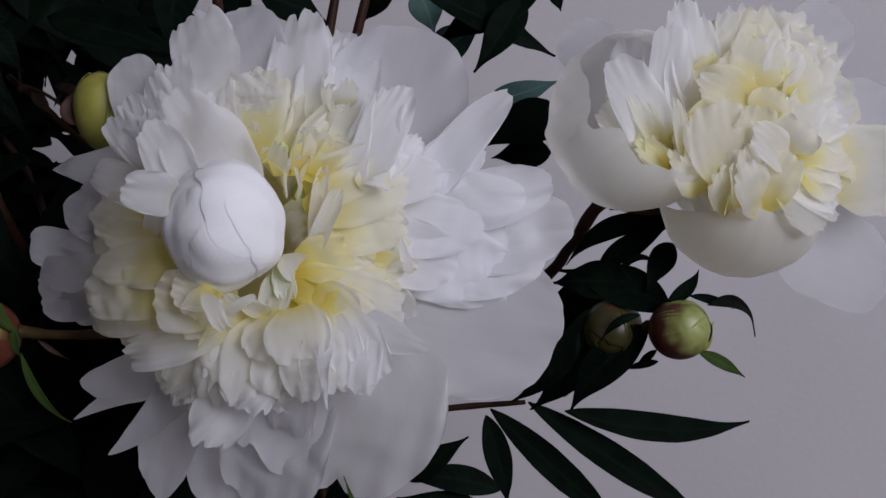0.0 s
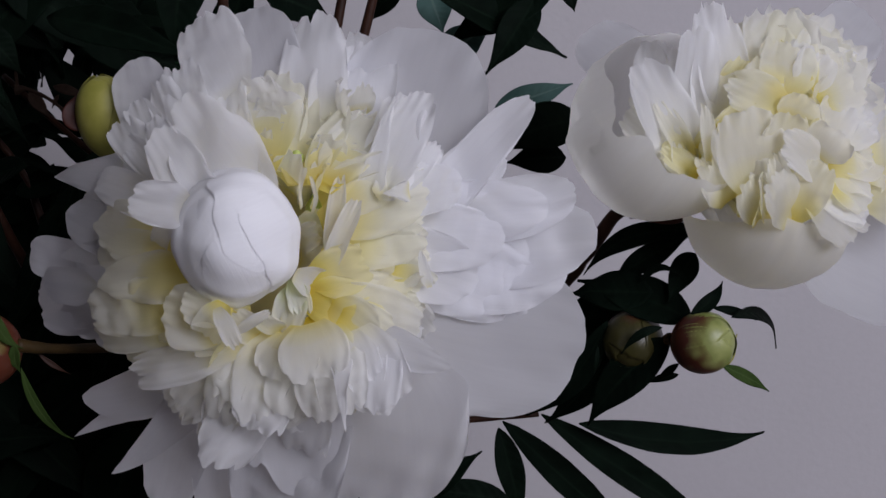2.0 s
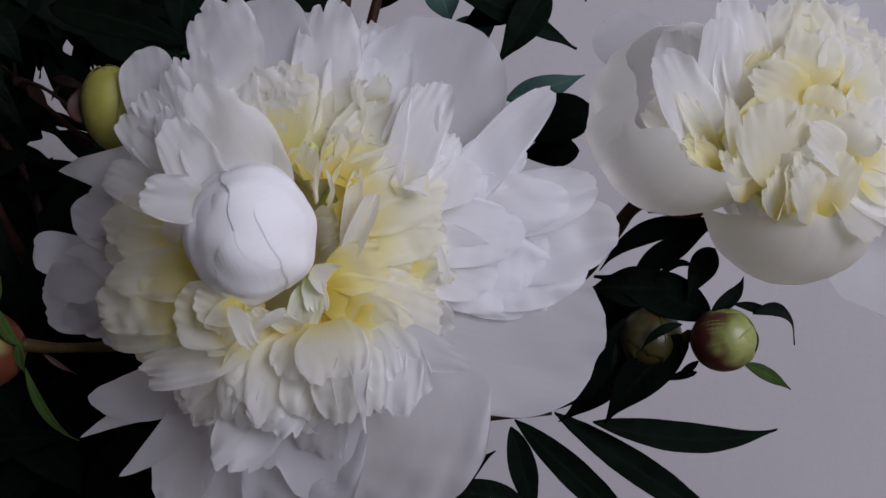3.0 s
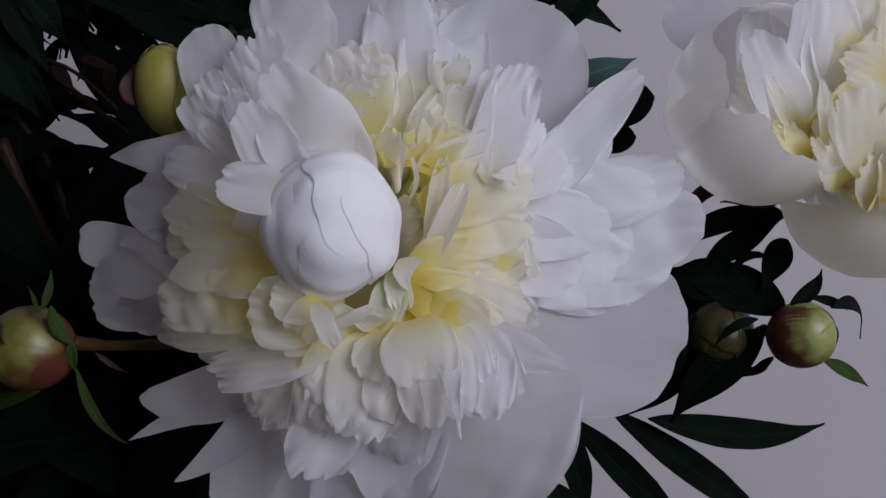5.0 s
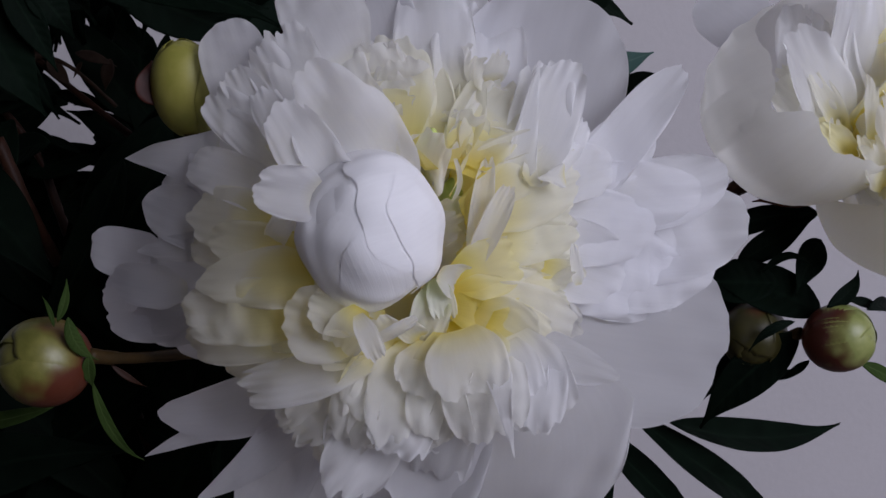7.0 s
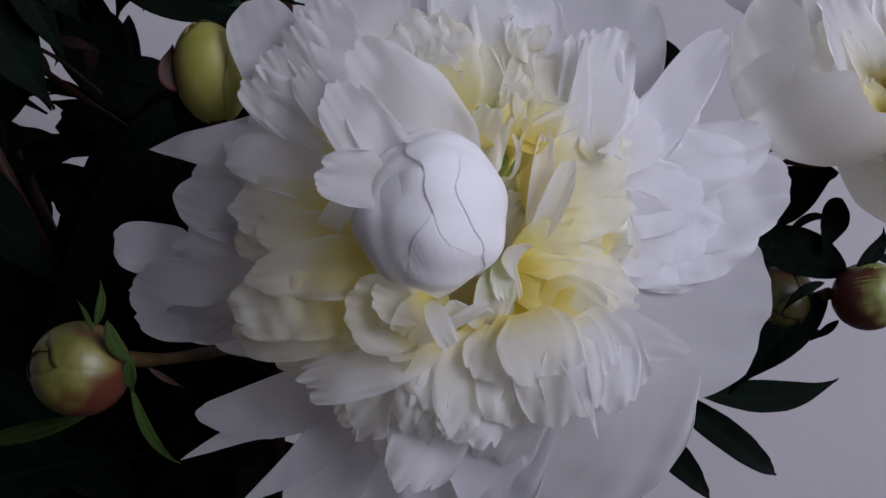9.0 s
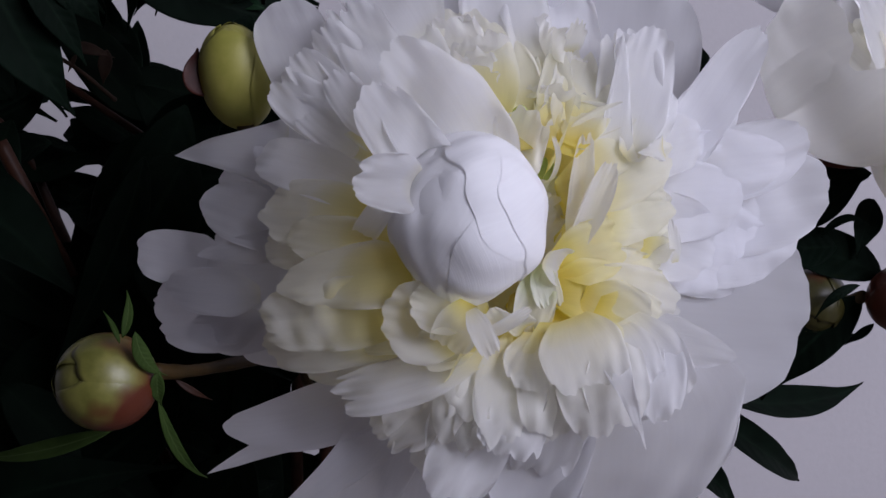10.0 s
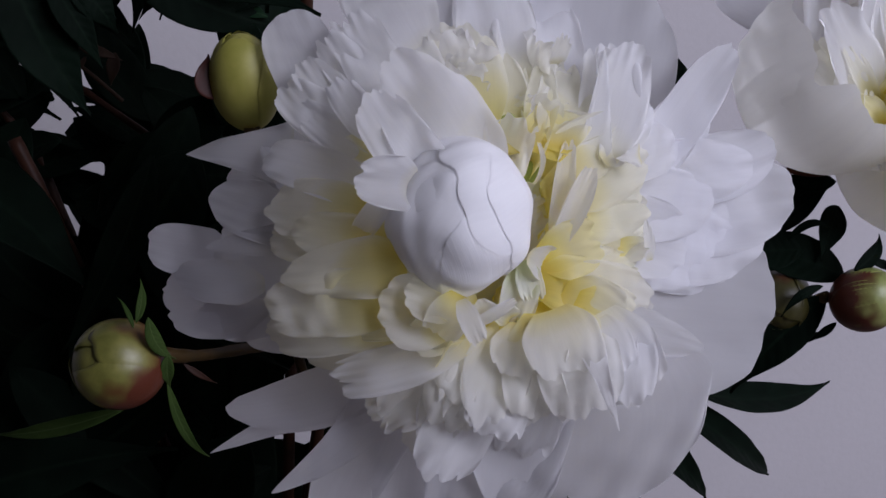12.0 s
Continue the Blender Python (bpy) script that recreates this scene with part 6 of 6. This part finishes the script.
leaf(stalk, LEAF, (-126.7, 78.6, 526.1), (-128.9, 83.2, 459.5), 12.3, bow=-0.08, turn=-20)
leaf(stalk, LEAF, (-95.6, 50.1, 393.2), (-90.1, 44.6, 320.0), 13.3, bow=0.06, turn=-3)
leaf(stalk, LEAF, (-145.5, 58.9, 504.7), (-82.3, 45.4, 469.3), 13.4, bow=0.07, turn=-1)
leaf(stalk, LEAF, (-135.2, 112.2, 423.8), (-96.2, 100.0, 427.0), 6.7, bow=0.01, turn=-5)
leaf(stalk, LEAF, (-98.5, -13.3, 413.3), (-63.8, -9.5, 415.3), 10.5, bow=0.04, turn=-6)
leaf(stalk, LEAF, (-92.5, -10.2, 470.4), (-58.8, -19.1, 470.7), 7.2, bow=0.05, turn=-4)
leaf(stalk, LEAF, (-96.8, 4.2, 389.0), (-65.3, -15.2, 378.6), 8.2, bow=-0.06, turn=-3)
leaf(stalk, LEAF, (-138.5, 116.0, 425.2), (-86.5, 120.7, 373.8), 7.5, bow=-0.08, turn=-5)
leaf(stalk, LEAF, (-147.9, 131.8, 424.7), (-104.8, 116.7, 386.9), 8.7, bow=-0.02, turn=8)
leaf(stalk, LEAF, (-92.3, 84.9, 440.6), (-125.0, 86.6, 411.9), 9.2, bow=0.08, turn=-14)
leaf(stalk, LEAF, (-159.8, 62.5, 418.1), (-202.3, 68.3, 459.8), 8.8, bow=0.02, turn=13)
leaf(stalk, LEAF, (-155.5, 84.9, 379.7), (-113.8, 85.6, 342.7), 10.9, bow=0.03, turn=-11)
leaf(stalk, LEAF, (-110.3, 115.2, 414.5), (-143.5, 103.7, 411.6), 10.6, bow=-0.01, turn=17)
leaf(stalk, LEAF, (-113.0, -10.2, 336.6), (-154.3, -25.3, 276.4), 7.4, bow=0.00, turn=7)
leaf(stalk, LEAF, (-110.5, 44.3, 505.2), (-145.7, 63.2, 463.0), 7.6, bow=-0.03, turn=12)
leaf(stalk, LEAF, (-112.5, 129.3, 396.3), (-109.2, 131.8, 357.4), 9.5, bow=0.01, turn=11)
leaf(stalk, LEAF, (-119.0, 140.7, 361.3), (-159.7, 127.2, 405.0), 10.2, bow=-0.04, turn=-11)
leaf(stalk, LEAF, (-143.1, -4.4, 433.6), (-173.8, 1.1, 384.0), 10.8, bow=-0.05, turn=4)
leaf(stalk, LEAF, (-121.1, 32.9, 375.1), (-74.3, 31.3, 348.8), 10.2, bow=-0.07, turn=-6)
leaf(stalk, LEAF, (-97.9, 121.3, 391.7), (-133.8, 109.0, 433.1), 7.6, bow=0.03, turn=-9)
leaf(stalk, LEAF, (-101.5, -37.8, 423.8), (-132.5, -37.6, 363.6), 6.3, bow=-0.04, turn=-11)
leaf(stalk, LEAF, (-91.6, -16.9, 426.7), (-126.2, -2.6, 398.7), 10.6, bow=-0.00, turn=10)
leaf(stalk, LEAF, (-153.6, 55.9, 438.2), (-185.2, 47.5, 417.1), 7.0, bow=-0.04, turn=1)
leaf(stalk, LEAF, (-107.1, -36.8, 397.3), (-63.7, -48.3, 358.3), 6.9, bow=0.08, turn=0)
leaf(stalk, LEAF, (-108.4, -1.6, 329.7), (-66.3, 7.5, 297.7), 6.3, bow=-0.04, turn=14)
leaf(stalk, LEAF, (-130.8, 99.5, 461.0), (-127.9, 113.0, 427.8), 6.9, bow=0.06, turn=10)
leaf(stalk, LEAF, (-106.2, 75.6, 512.3), (-115.2, 68.9, 459.8), 6.4, bow=-0.03, turn=0)
leaf(stalk, LEAF, (-124.9, 114.0, 466.7), (-120.2, 97.2, 417.9), 9.2, bow=-0.03, turn=17)
leaf(stalk, LEAF, (-155.0, 76.9, 434.1), (-227.1, 79.3, 437.1), 7.6, bow=-0.08, turn=15)
leaf(stalk, LEAF, (-132.2, 111.2, 381.2), (-78.5, 91.7, 367.9), 6.0, bow=-0.04, turn=-14)
leaf(stalk, LEAF, (-117.6, 96.7, 499.8), (-134.9, 112.2, 464.7), 10.4, bow=0.05, turn=12)
leaf(stalk, LEAF, (-139.3, 176.8, 439.7), (-141.1, 171.5, 381.2), 6.9, bow=-0.07, turn=-8)
leaf(stalk, LEAF, (-120.4, 162.7, 465.0), (-137.6, 166.6, 394.0), 7.5, bow=-0.06, turn=10)
leaf(stalk, LEAF, (-102.0, -16.7, 400.6), (-61.8, -19.1, 384.5), 7.1, bow=0.06, turn=-8)
leaf(stalk, LEAF, (-124.3, 0.6, 380.3), (-66.9, 10.7, 396.2), 10.1, bow=-0.02, turn=-19)
leaf(stalk, LEAF, (-158.0, -36.7, 500.3), (-109.6, -25.3, 464.3), 9.2, bow=-0.06, turn=-17)
leaf(stalk, LEAF, (-119.4, 154.2, 419.9), (-167.8, 159.2, 401.0), 6.4, bow=0.04, turn=-12)
leaf(stalk, LEAF, (-115.1, 78.8, 455.3), (-156.3, 77.7, 498.4), 7.0, bow=-0.01, turn=-9)
leaf(stalk, LEAF, (-99.0, 170.4, 434.5), (-141.1, 156.2, 445.3), 7.0, bow=0.00, turn=2)
leaf(stalk, LEAF, (-157.6, 168.9, 415.5), (-111.4, 159.8, 413.8), 9.7, bow=-0.02, turn=-9)
leaf(stalk, LEAF, (-107.4, -25.0, 481.0), (-58.9, -15.6, 460.5), 9.0, bow=0.07, turn=17)
leaf(stalk, LEAF, (-112.7, 45.6, 530.0), (-146.4, 41.9, 462.3), 8.2, bow=-0.01, turn=-4)
leaf(stalk, LEAF, (-96.4, 94.5, 421.4), (-58.9, 87.9, 379.0), 9.9, bow=0.07, turn=-3)
leaf(stalk, LEAF, (-99.6, 69.0, 370.2), (-144.7, 68.3, 397.4), 11.7, bow=-0.03, turn=18)
leaf(stalk, LEAF, (-92.9, 90.8, 466.4), (-43.8, 90.1, 467.4), 6.4, bow=0.02, turn=-15)
leaf(stalk, LEAF, (-130.7, 23.9, 465.1), (-191.6, 32.2, 499.4), 11.3, bow=0.01, turn=13)
leaf(stalk, LEAF, (-126.3, 81.8, 510.2), (-130.1, 66.4, 453.8), 11.1, bow=0.01, turn=-9)
leaf(stalk, LEAF, (-152.7, 82.5, 404.4), (-191.8, 71.6, 434.5), 10.4, bow=-0.02, turn=9)
leaf(stalk, LEAF, (-99.0, 66.5, 440.0), (-71.1, 57.1, 425.1), 10.2, bow=0.01, turn=-19)
leaf(stalk, LEAF, (-134.4, 91.0, 511.3), (-156.8, 97.4, 455.1), 6.1, bow=-0.03, turn=10)
leaf(stalk, LEAF, (-149.7, 24.6, 438.9), (-208.0, 29.3, 492.9), 9.2, bow=-0.07, turn=-4)
leaf(stalk, LEAF, (-147.0, 95.6, 410.8), (-100.0, 108.1, 418.0), 7.0, bow=0.01, turn=-8)
leaf(stalk, LEAF, (-142.8, 34.2, 441.5), (-212.8, 23.0, 406.6), 9.0, bow=0.07, turn=10)
leaf(stalk, LEAF, (-148.2, 28.1, 438.2), (-185.8, 27.9, 477.5), 6.1, bow=0.06, turn=1)
leaf(stalk, LEAF, (-143.5, 61.1, 422.3), (-170.8, 69.8, 364.3), 6.2, bow=-0.01, turn=-8)
leaf(stalk, LEAF, (-136.2, 12.9, 531.5), (-127.0, 26.2, 457.6), 10.2, bow=-0.03, turn=15)
leaf(stalk, LEAF, (-143.3, 53.1, 438.9), (-218.5, 45.3, 414.7), 10.4, bow=-0.05, turn=-18)
leaf(stalk, LEAF, (-148.1, 77.5, 409.6), (-185.8, 81.1, 428.4), 7.8, bow=0.03, turn=11)
leaf(stalk, LEAF, (-133.2, 2.8, 495.9), (-132.6, 17.4, 457.3), 7.0, bow=0.01, turn=0)
leaf(stalk, LEAF, (-148.1, 86.3, 434.9), (-202.0, 85.7, 445.7), 10.1, bow=0.02, turn=12)
leaf(stalk, LEAF, (-133.8, 3.3, 425.5), (-162.4, 20.9, 407.9), 6.1, bow=0.07, turn=16)
leaf(stalk, LEAF, (-127.9, 45.1, 485.9), (-146.5, 58.0, 455.1), 7.4, bow=0.04, turn=17)
leaf(stalk, LEAF, (-134.9, 47.9, 421.0), (-180.4, 61.7, 395.4), 6.8, bow=-0.08, turn=-20)
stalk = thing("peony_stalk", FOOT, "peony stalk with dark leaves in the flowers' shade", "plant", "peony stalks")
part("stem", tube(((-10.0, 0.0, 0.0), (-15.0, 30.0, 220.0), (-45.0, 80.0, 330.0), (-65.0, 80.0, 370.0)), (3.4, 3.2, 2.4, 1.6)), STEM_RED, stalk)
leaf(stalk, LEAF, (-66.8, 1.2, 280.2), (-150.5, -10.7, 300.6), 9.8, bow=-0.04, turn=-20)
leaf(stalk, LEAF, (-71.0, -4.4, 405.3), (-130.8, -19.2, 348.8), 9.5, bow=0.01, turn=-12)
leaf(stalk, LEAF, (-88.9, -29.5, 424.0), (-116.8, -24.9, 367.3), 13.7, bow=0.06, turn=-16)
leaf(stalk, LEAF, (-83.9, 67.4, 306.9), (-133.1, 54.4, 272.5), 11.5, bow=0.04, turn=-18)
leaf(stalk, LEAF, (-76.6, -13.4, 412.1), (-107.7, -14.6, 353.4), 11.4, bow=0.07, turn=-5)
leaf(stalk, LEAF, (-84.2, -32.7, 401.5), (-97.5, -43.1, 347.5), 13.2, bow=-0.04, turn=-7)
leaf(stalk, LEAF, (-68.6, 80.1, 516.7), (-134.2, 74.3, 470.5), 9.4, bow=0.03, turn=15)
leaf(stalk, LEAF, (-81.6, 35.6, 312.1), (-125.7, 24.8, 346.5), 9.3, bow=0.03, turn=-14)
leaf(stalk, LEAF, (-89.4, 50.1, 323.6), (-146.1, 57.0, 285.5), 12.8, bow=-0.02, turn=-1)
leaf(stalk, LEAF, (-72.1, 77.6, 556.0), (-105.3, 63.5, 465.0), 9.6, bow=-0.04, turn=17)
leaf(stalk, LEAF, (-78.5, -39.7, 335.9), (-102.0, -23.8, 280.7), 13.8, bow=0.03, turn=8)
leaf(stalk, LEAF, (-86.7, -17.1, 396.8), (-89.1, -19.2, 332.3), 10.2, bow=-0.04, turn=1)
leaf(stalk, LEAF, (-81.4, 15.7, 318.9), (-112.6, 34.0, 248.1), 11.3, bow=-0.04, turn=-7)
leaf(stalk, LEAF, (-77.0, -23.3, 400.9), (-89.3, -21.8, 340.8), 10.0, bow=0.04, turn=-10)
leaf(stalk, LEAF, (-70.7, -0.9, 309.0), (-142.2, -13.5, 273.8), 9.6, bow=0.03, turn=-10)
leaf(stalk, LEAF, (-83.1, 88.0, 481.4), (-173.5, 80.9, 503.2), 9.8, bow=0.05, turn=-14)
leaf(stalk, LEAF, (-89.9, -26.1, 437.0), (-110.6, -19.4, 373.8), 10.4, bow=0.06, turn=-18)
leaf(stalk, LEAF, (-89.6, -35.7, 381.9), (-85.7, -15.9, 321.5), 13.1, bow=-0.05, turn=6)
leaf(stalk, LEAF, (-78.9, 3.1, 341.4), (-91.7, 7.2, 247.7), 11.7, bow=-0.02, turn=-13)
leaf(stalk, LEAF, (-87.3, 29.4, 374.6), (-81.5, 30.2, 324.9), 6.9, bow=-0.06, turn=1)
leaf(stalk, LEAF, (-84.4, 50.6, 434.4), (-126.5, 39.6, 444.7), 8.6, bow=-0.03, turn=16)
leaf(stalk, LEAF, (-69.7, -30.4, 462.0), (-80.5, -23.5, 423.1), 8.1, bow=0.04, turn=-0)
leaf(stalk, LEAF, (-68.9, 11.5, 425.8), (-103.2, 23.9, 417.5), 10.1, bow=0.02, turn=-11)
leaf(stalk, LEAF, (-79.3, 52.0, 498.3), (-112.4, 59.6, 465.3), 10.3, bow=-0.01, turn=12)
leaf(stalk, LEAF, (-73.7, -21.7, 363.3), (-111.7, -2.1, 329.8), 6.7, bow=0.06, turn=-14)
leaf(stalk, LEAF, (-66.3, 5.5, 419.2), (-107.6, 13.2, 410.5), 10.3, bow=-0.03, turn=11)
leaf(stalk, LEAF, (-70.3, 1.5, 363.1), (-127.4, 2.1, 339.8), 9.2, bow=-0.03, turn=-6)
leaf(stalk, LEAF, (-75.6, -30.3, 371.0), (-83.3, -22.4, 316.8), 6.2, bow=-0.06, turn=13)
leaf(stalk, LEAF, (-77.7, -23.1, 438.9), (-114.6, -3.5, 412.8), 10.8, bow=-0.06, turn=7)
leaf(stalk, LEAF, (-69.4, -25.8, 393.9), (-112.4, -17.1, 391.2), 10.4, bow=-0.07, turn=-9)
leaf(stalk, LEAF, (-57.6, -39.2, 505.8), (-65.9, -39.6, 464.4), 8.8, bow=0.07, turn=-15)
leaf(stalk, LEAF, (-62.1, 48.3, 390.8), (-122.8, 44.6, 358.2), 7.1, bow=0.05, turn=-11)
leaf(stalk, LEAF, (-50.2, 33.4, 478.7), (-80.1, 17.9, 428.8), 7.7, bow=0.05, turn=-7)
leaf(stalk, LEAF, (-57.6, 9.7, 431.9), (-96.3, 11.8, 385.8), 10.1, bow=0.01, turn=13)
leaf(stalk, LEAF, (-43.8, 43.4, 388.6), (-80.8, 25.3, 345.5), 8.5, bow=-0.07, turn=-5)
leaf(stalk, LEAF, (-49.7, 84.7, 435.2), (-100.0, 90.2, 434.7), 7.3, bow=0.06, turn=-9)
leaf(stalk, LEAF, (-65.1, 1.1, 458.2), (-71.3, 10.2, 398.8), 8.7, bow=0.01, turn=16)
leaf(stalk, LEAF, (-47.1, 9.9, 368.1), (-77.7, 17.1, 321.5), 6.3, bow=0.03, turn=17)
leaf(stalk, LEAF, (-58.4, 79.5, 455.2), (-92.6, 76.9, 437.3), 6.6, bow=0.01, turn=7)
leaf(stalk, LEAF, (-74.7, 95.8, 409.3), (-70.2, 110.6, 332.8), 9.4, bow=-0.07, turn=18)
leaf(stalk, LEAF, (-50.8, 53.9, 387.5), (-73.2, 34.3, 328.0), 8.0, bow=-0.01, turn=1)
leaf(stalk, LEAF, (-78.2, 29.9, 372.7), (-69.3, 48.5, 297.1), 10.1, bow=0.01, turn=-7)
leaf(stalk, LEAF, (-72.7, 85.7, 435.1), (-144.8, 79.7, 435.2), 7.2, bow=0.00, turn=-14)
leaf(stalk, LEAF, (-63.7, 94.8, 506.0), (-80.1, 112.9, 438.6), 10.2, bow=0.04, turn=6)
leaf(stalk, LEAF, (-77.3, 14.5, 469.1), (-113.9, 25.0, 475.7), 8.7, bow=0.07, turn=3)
# extra leaves scattered low down so no wall shows through the dark mass
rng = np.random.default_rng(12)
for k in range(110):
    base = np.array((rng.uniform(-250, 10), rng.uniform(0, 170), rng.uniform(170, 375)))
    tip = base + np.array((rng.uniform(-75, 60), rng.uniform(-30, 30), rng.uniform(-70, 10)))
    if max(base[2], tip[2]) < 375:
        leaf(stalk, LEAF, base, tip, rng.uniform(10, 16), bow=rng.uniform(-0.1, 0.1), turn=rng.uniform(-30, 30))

# ---- buds: overlapping scales over a core, narrow sepals, and the stalk they sit on ----
def bud(at, radii, axis, mat, flush, label, seed):
    b = thing("peony_bud", at, label, "flower bud", "peony buds")
    part("core", egg((radii[0] - 0.3, radii[1] - 0.3), axis, seed=seed, dents=0.0, name="core"), mat, b)
    for k, (high, m) in enumerate(((0.93, mat), (0.93, mat), (0.91, mat), (0.78, flush))):
        part("bud_scale", shell(radii, axis, 97 * k + 40 * seed, 190 - 14 * k, 0.04, high, (0.05 + 0.05 * k, 0.02 + 0.05 * k), rag=0.02, drop=0.3, thick=0.1, seed=seed * 7 + k, name="bud_scale"), m, b)
    return b


bud_a = bud((0.0765, 0.341, 1.0778), (9.6, 10.2), (0.7, -0.55, 0.3), BUD_GREEN, BUD_GREEN, "round green peony bud flushed dark red at its base", 1)
bud_b = bud((0.0570, 0.356, 1.0750), (9.6, 10.2), (-0.3, -0.6, -0.4), BUD_PLAIN, BUD_PLAIN, "green peony bud half hidden by dark leaves", 2)
bud_c = bud((-0.1360, 0.306, 1.0815), (10.8, 11.2), (-0.9, -0.35, 0.2), BUD_BLUSH_SHADED, BUD_BLUSH_SHADED, "round green peony bud with red patches on a side stalk", 3)
bud_d = bud((-0.1033, 0.3250, 1.1468), (8.6, 12.4), (-0.1, -0.2, 0.95), BUD_YELLOW, BUD_YELLOW, "pale yellow-green peony bud behind the open flower", 4)
leaf(bud_a, LEAF, (-4.5, -1.0, 9.2), (6.5, 4.0, 19.2), 2.4, name='sepal', thick=0.4, bow=0.1)
leaf(bud_a, LEAF, (9.5, 4.0, 7.2), (37.5, 44.0, -11.8), 2.4, name='sepal', thick=0.4, bow=-0.1)
leaf(bud_a, LEAF, (3.5, 4.0, 10.2), (23.5, 24.0, 2.2), 1.7, name='sepal', thick=0.4)
leaf(bud_a, SEPAL, (5.5, -3.0, -6.8), (22.5, 4.0, -16.8), 2.3, name='sepal', thick=0.4)
leaf(bud_a, LEAF, (-6.5, 4.0, -7.8), (-12.5, 9.0, -14.8), 1.3, name='sepal', thick=0.4)
leaf(bud_a, BUD_YELLOW, (7.5, 7.0, -9.8), (12.5, 7.0, 1.2), 2.3, name='sepal', thick=0.4)
part("stem", tube(((-9.5, 5.0, 0.2), (-14.5, 34.0, -14.8), (-31.5, 59.0, -37.8)), (1.8, 1.5, 1.3)), STEM_GREEN, bud_a)
leaf(bud_b, LEAF, (7.0, -13.0, 7.0), (-6.0, -13.0, -2.0), 1.5, name='sepal', thick=0.4, bow=0.12)
leaf(bud_b, LEAF, (-12.0, -4.0, -1.0), (-13.0, -4.0, -11.0), 0.8, name='sepal', thick=0.4)
part("stem", tube(((4.0, 4.0, 4.0), (-2.0, 29.0, -18.0), (-14.0, 44.0, -35.0)), (1.8, 1.5, 1.3)), STEM_GREEN, bud_b)
part("stem", tube(((10.0, 0.0, 1.5), (19.0, 9.0, -1.5), (34.0, 29.0, -5.5), (49.0, 54.0, -11.5)), (2.0, 1.5, 1.6, 1.7)), STEM_GREEN, bud_c, "green stalk turning red-brown")
leaf(bud_c, SEPAL, (5.2, -7.0, 11.6), (6.2, -1.0, 20.6), 1.1, name='sepal', thick=0.4, bow=0.08)
leaf(bud_c, SEPAL, (4.7, -8.0, 10.6), (1.2, -4.0, 17.1), 0.6, name='sepal', thick=0.4, bow=0.05)
leaf(bud_c, SEPAL, (8.1, -8.5, 13.1), (14.1, -4.0, 1.1), 1.8, name='sepal', thick=0.4, bow=0.14, cup=-0.2)
leaf(bud_c, SEPAL, (11.8, -5.0, 3.1), (11.6, -1.0, -6.0), 1.6, name='sepal', thick=0.4, bow=0.05)
leaf(bud_c, STEM_RED, (14.3, 6.0, -2.3), (22.7, 9.0, -9.1), 0.8, name='sepal', thick=0.4, bow=0.05)
leaf(bud_c, SEPAL, (10.6, 2.0, -5.5), (19.7, 19.0, -32.8), 1.4, name='sepal', thick=0.4, bow=0.08)
leaf(bud_c, SEPAL, (-0.2, 6.0, -13.1), (-37.5, 29.0, -24.8), 2.2, name='sepal', thick=0.4, bow=-0.05)
leaf(bud_d, BUD_RED, (-6.5, -2.0, -4.0), (-8.5, 0.0, 7.0), 4.2, name='sepal', thick=0.4, bow=-0.1)
part("stem", tube(((1.0, -2.0, -11.0), (4.5, 26.0, -48.0), (14.5, 66.0, -98.0)), (2, 1.8, 1.6)), STEM_GREEN, bud_d)
tagged(part("flower_stem", tube(((-18, -20, 384), (-50, -5, 300), (-70, 0, 160), (-70, 0, 0)), (4.2, 3.6, 3.2, 3.2)), STEM_RED), "thick red-brown stem under the open peony", "stem").location = FOOT
part("stem", tube(((0.0, 10.0, -15.0), (-28.1, 13.0, -23.4), (-39.9, 20.0, -41.1), (-55.3, 30.0, -60.5), (-136.8, 55.0, -130.2), (-155.0, 65.0, -440.0)), (5, 2.6, 2.2, 2.2, 2.6, 3)), STEM_RED, cup_peony)
leaf(cup_peony, BUD_RED, (-11.0, -5.0, -25.0), (-30.0, -7.0, -25.0), 3.0, name='sepal')
leaf(cup_peony, LEAF, (-9.0, -5.0, -29.0), (-26.0, 0.0, -31.0), 3.1, name='sepal')
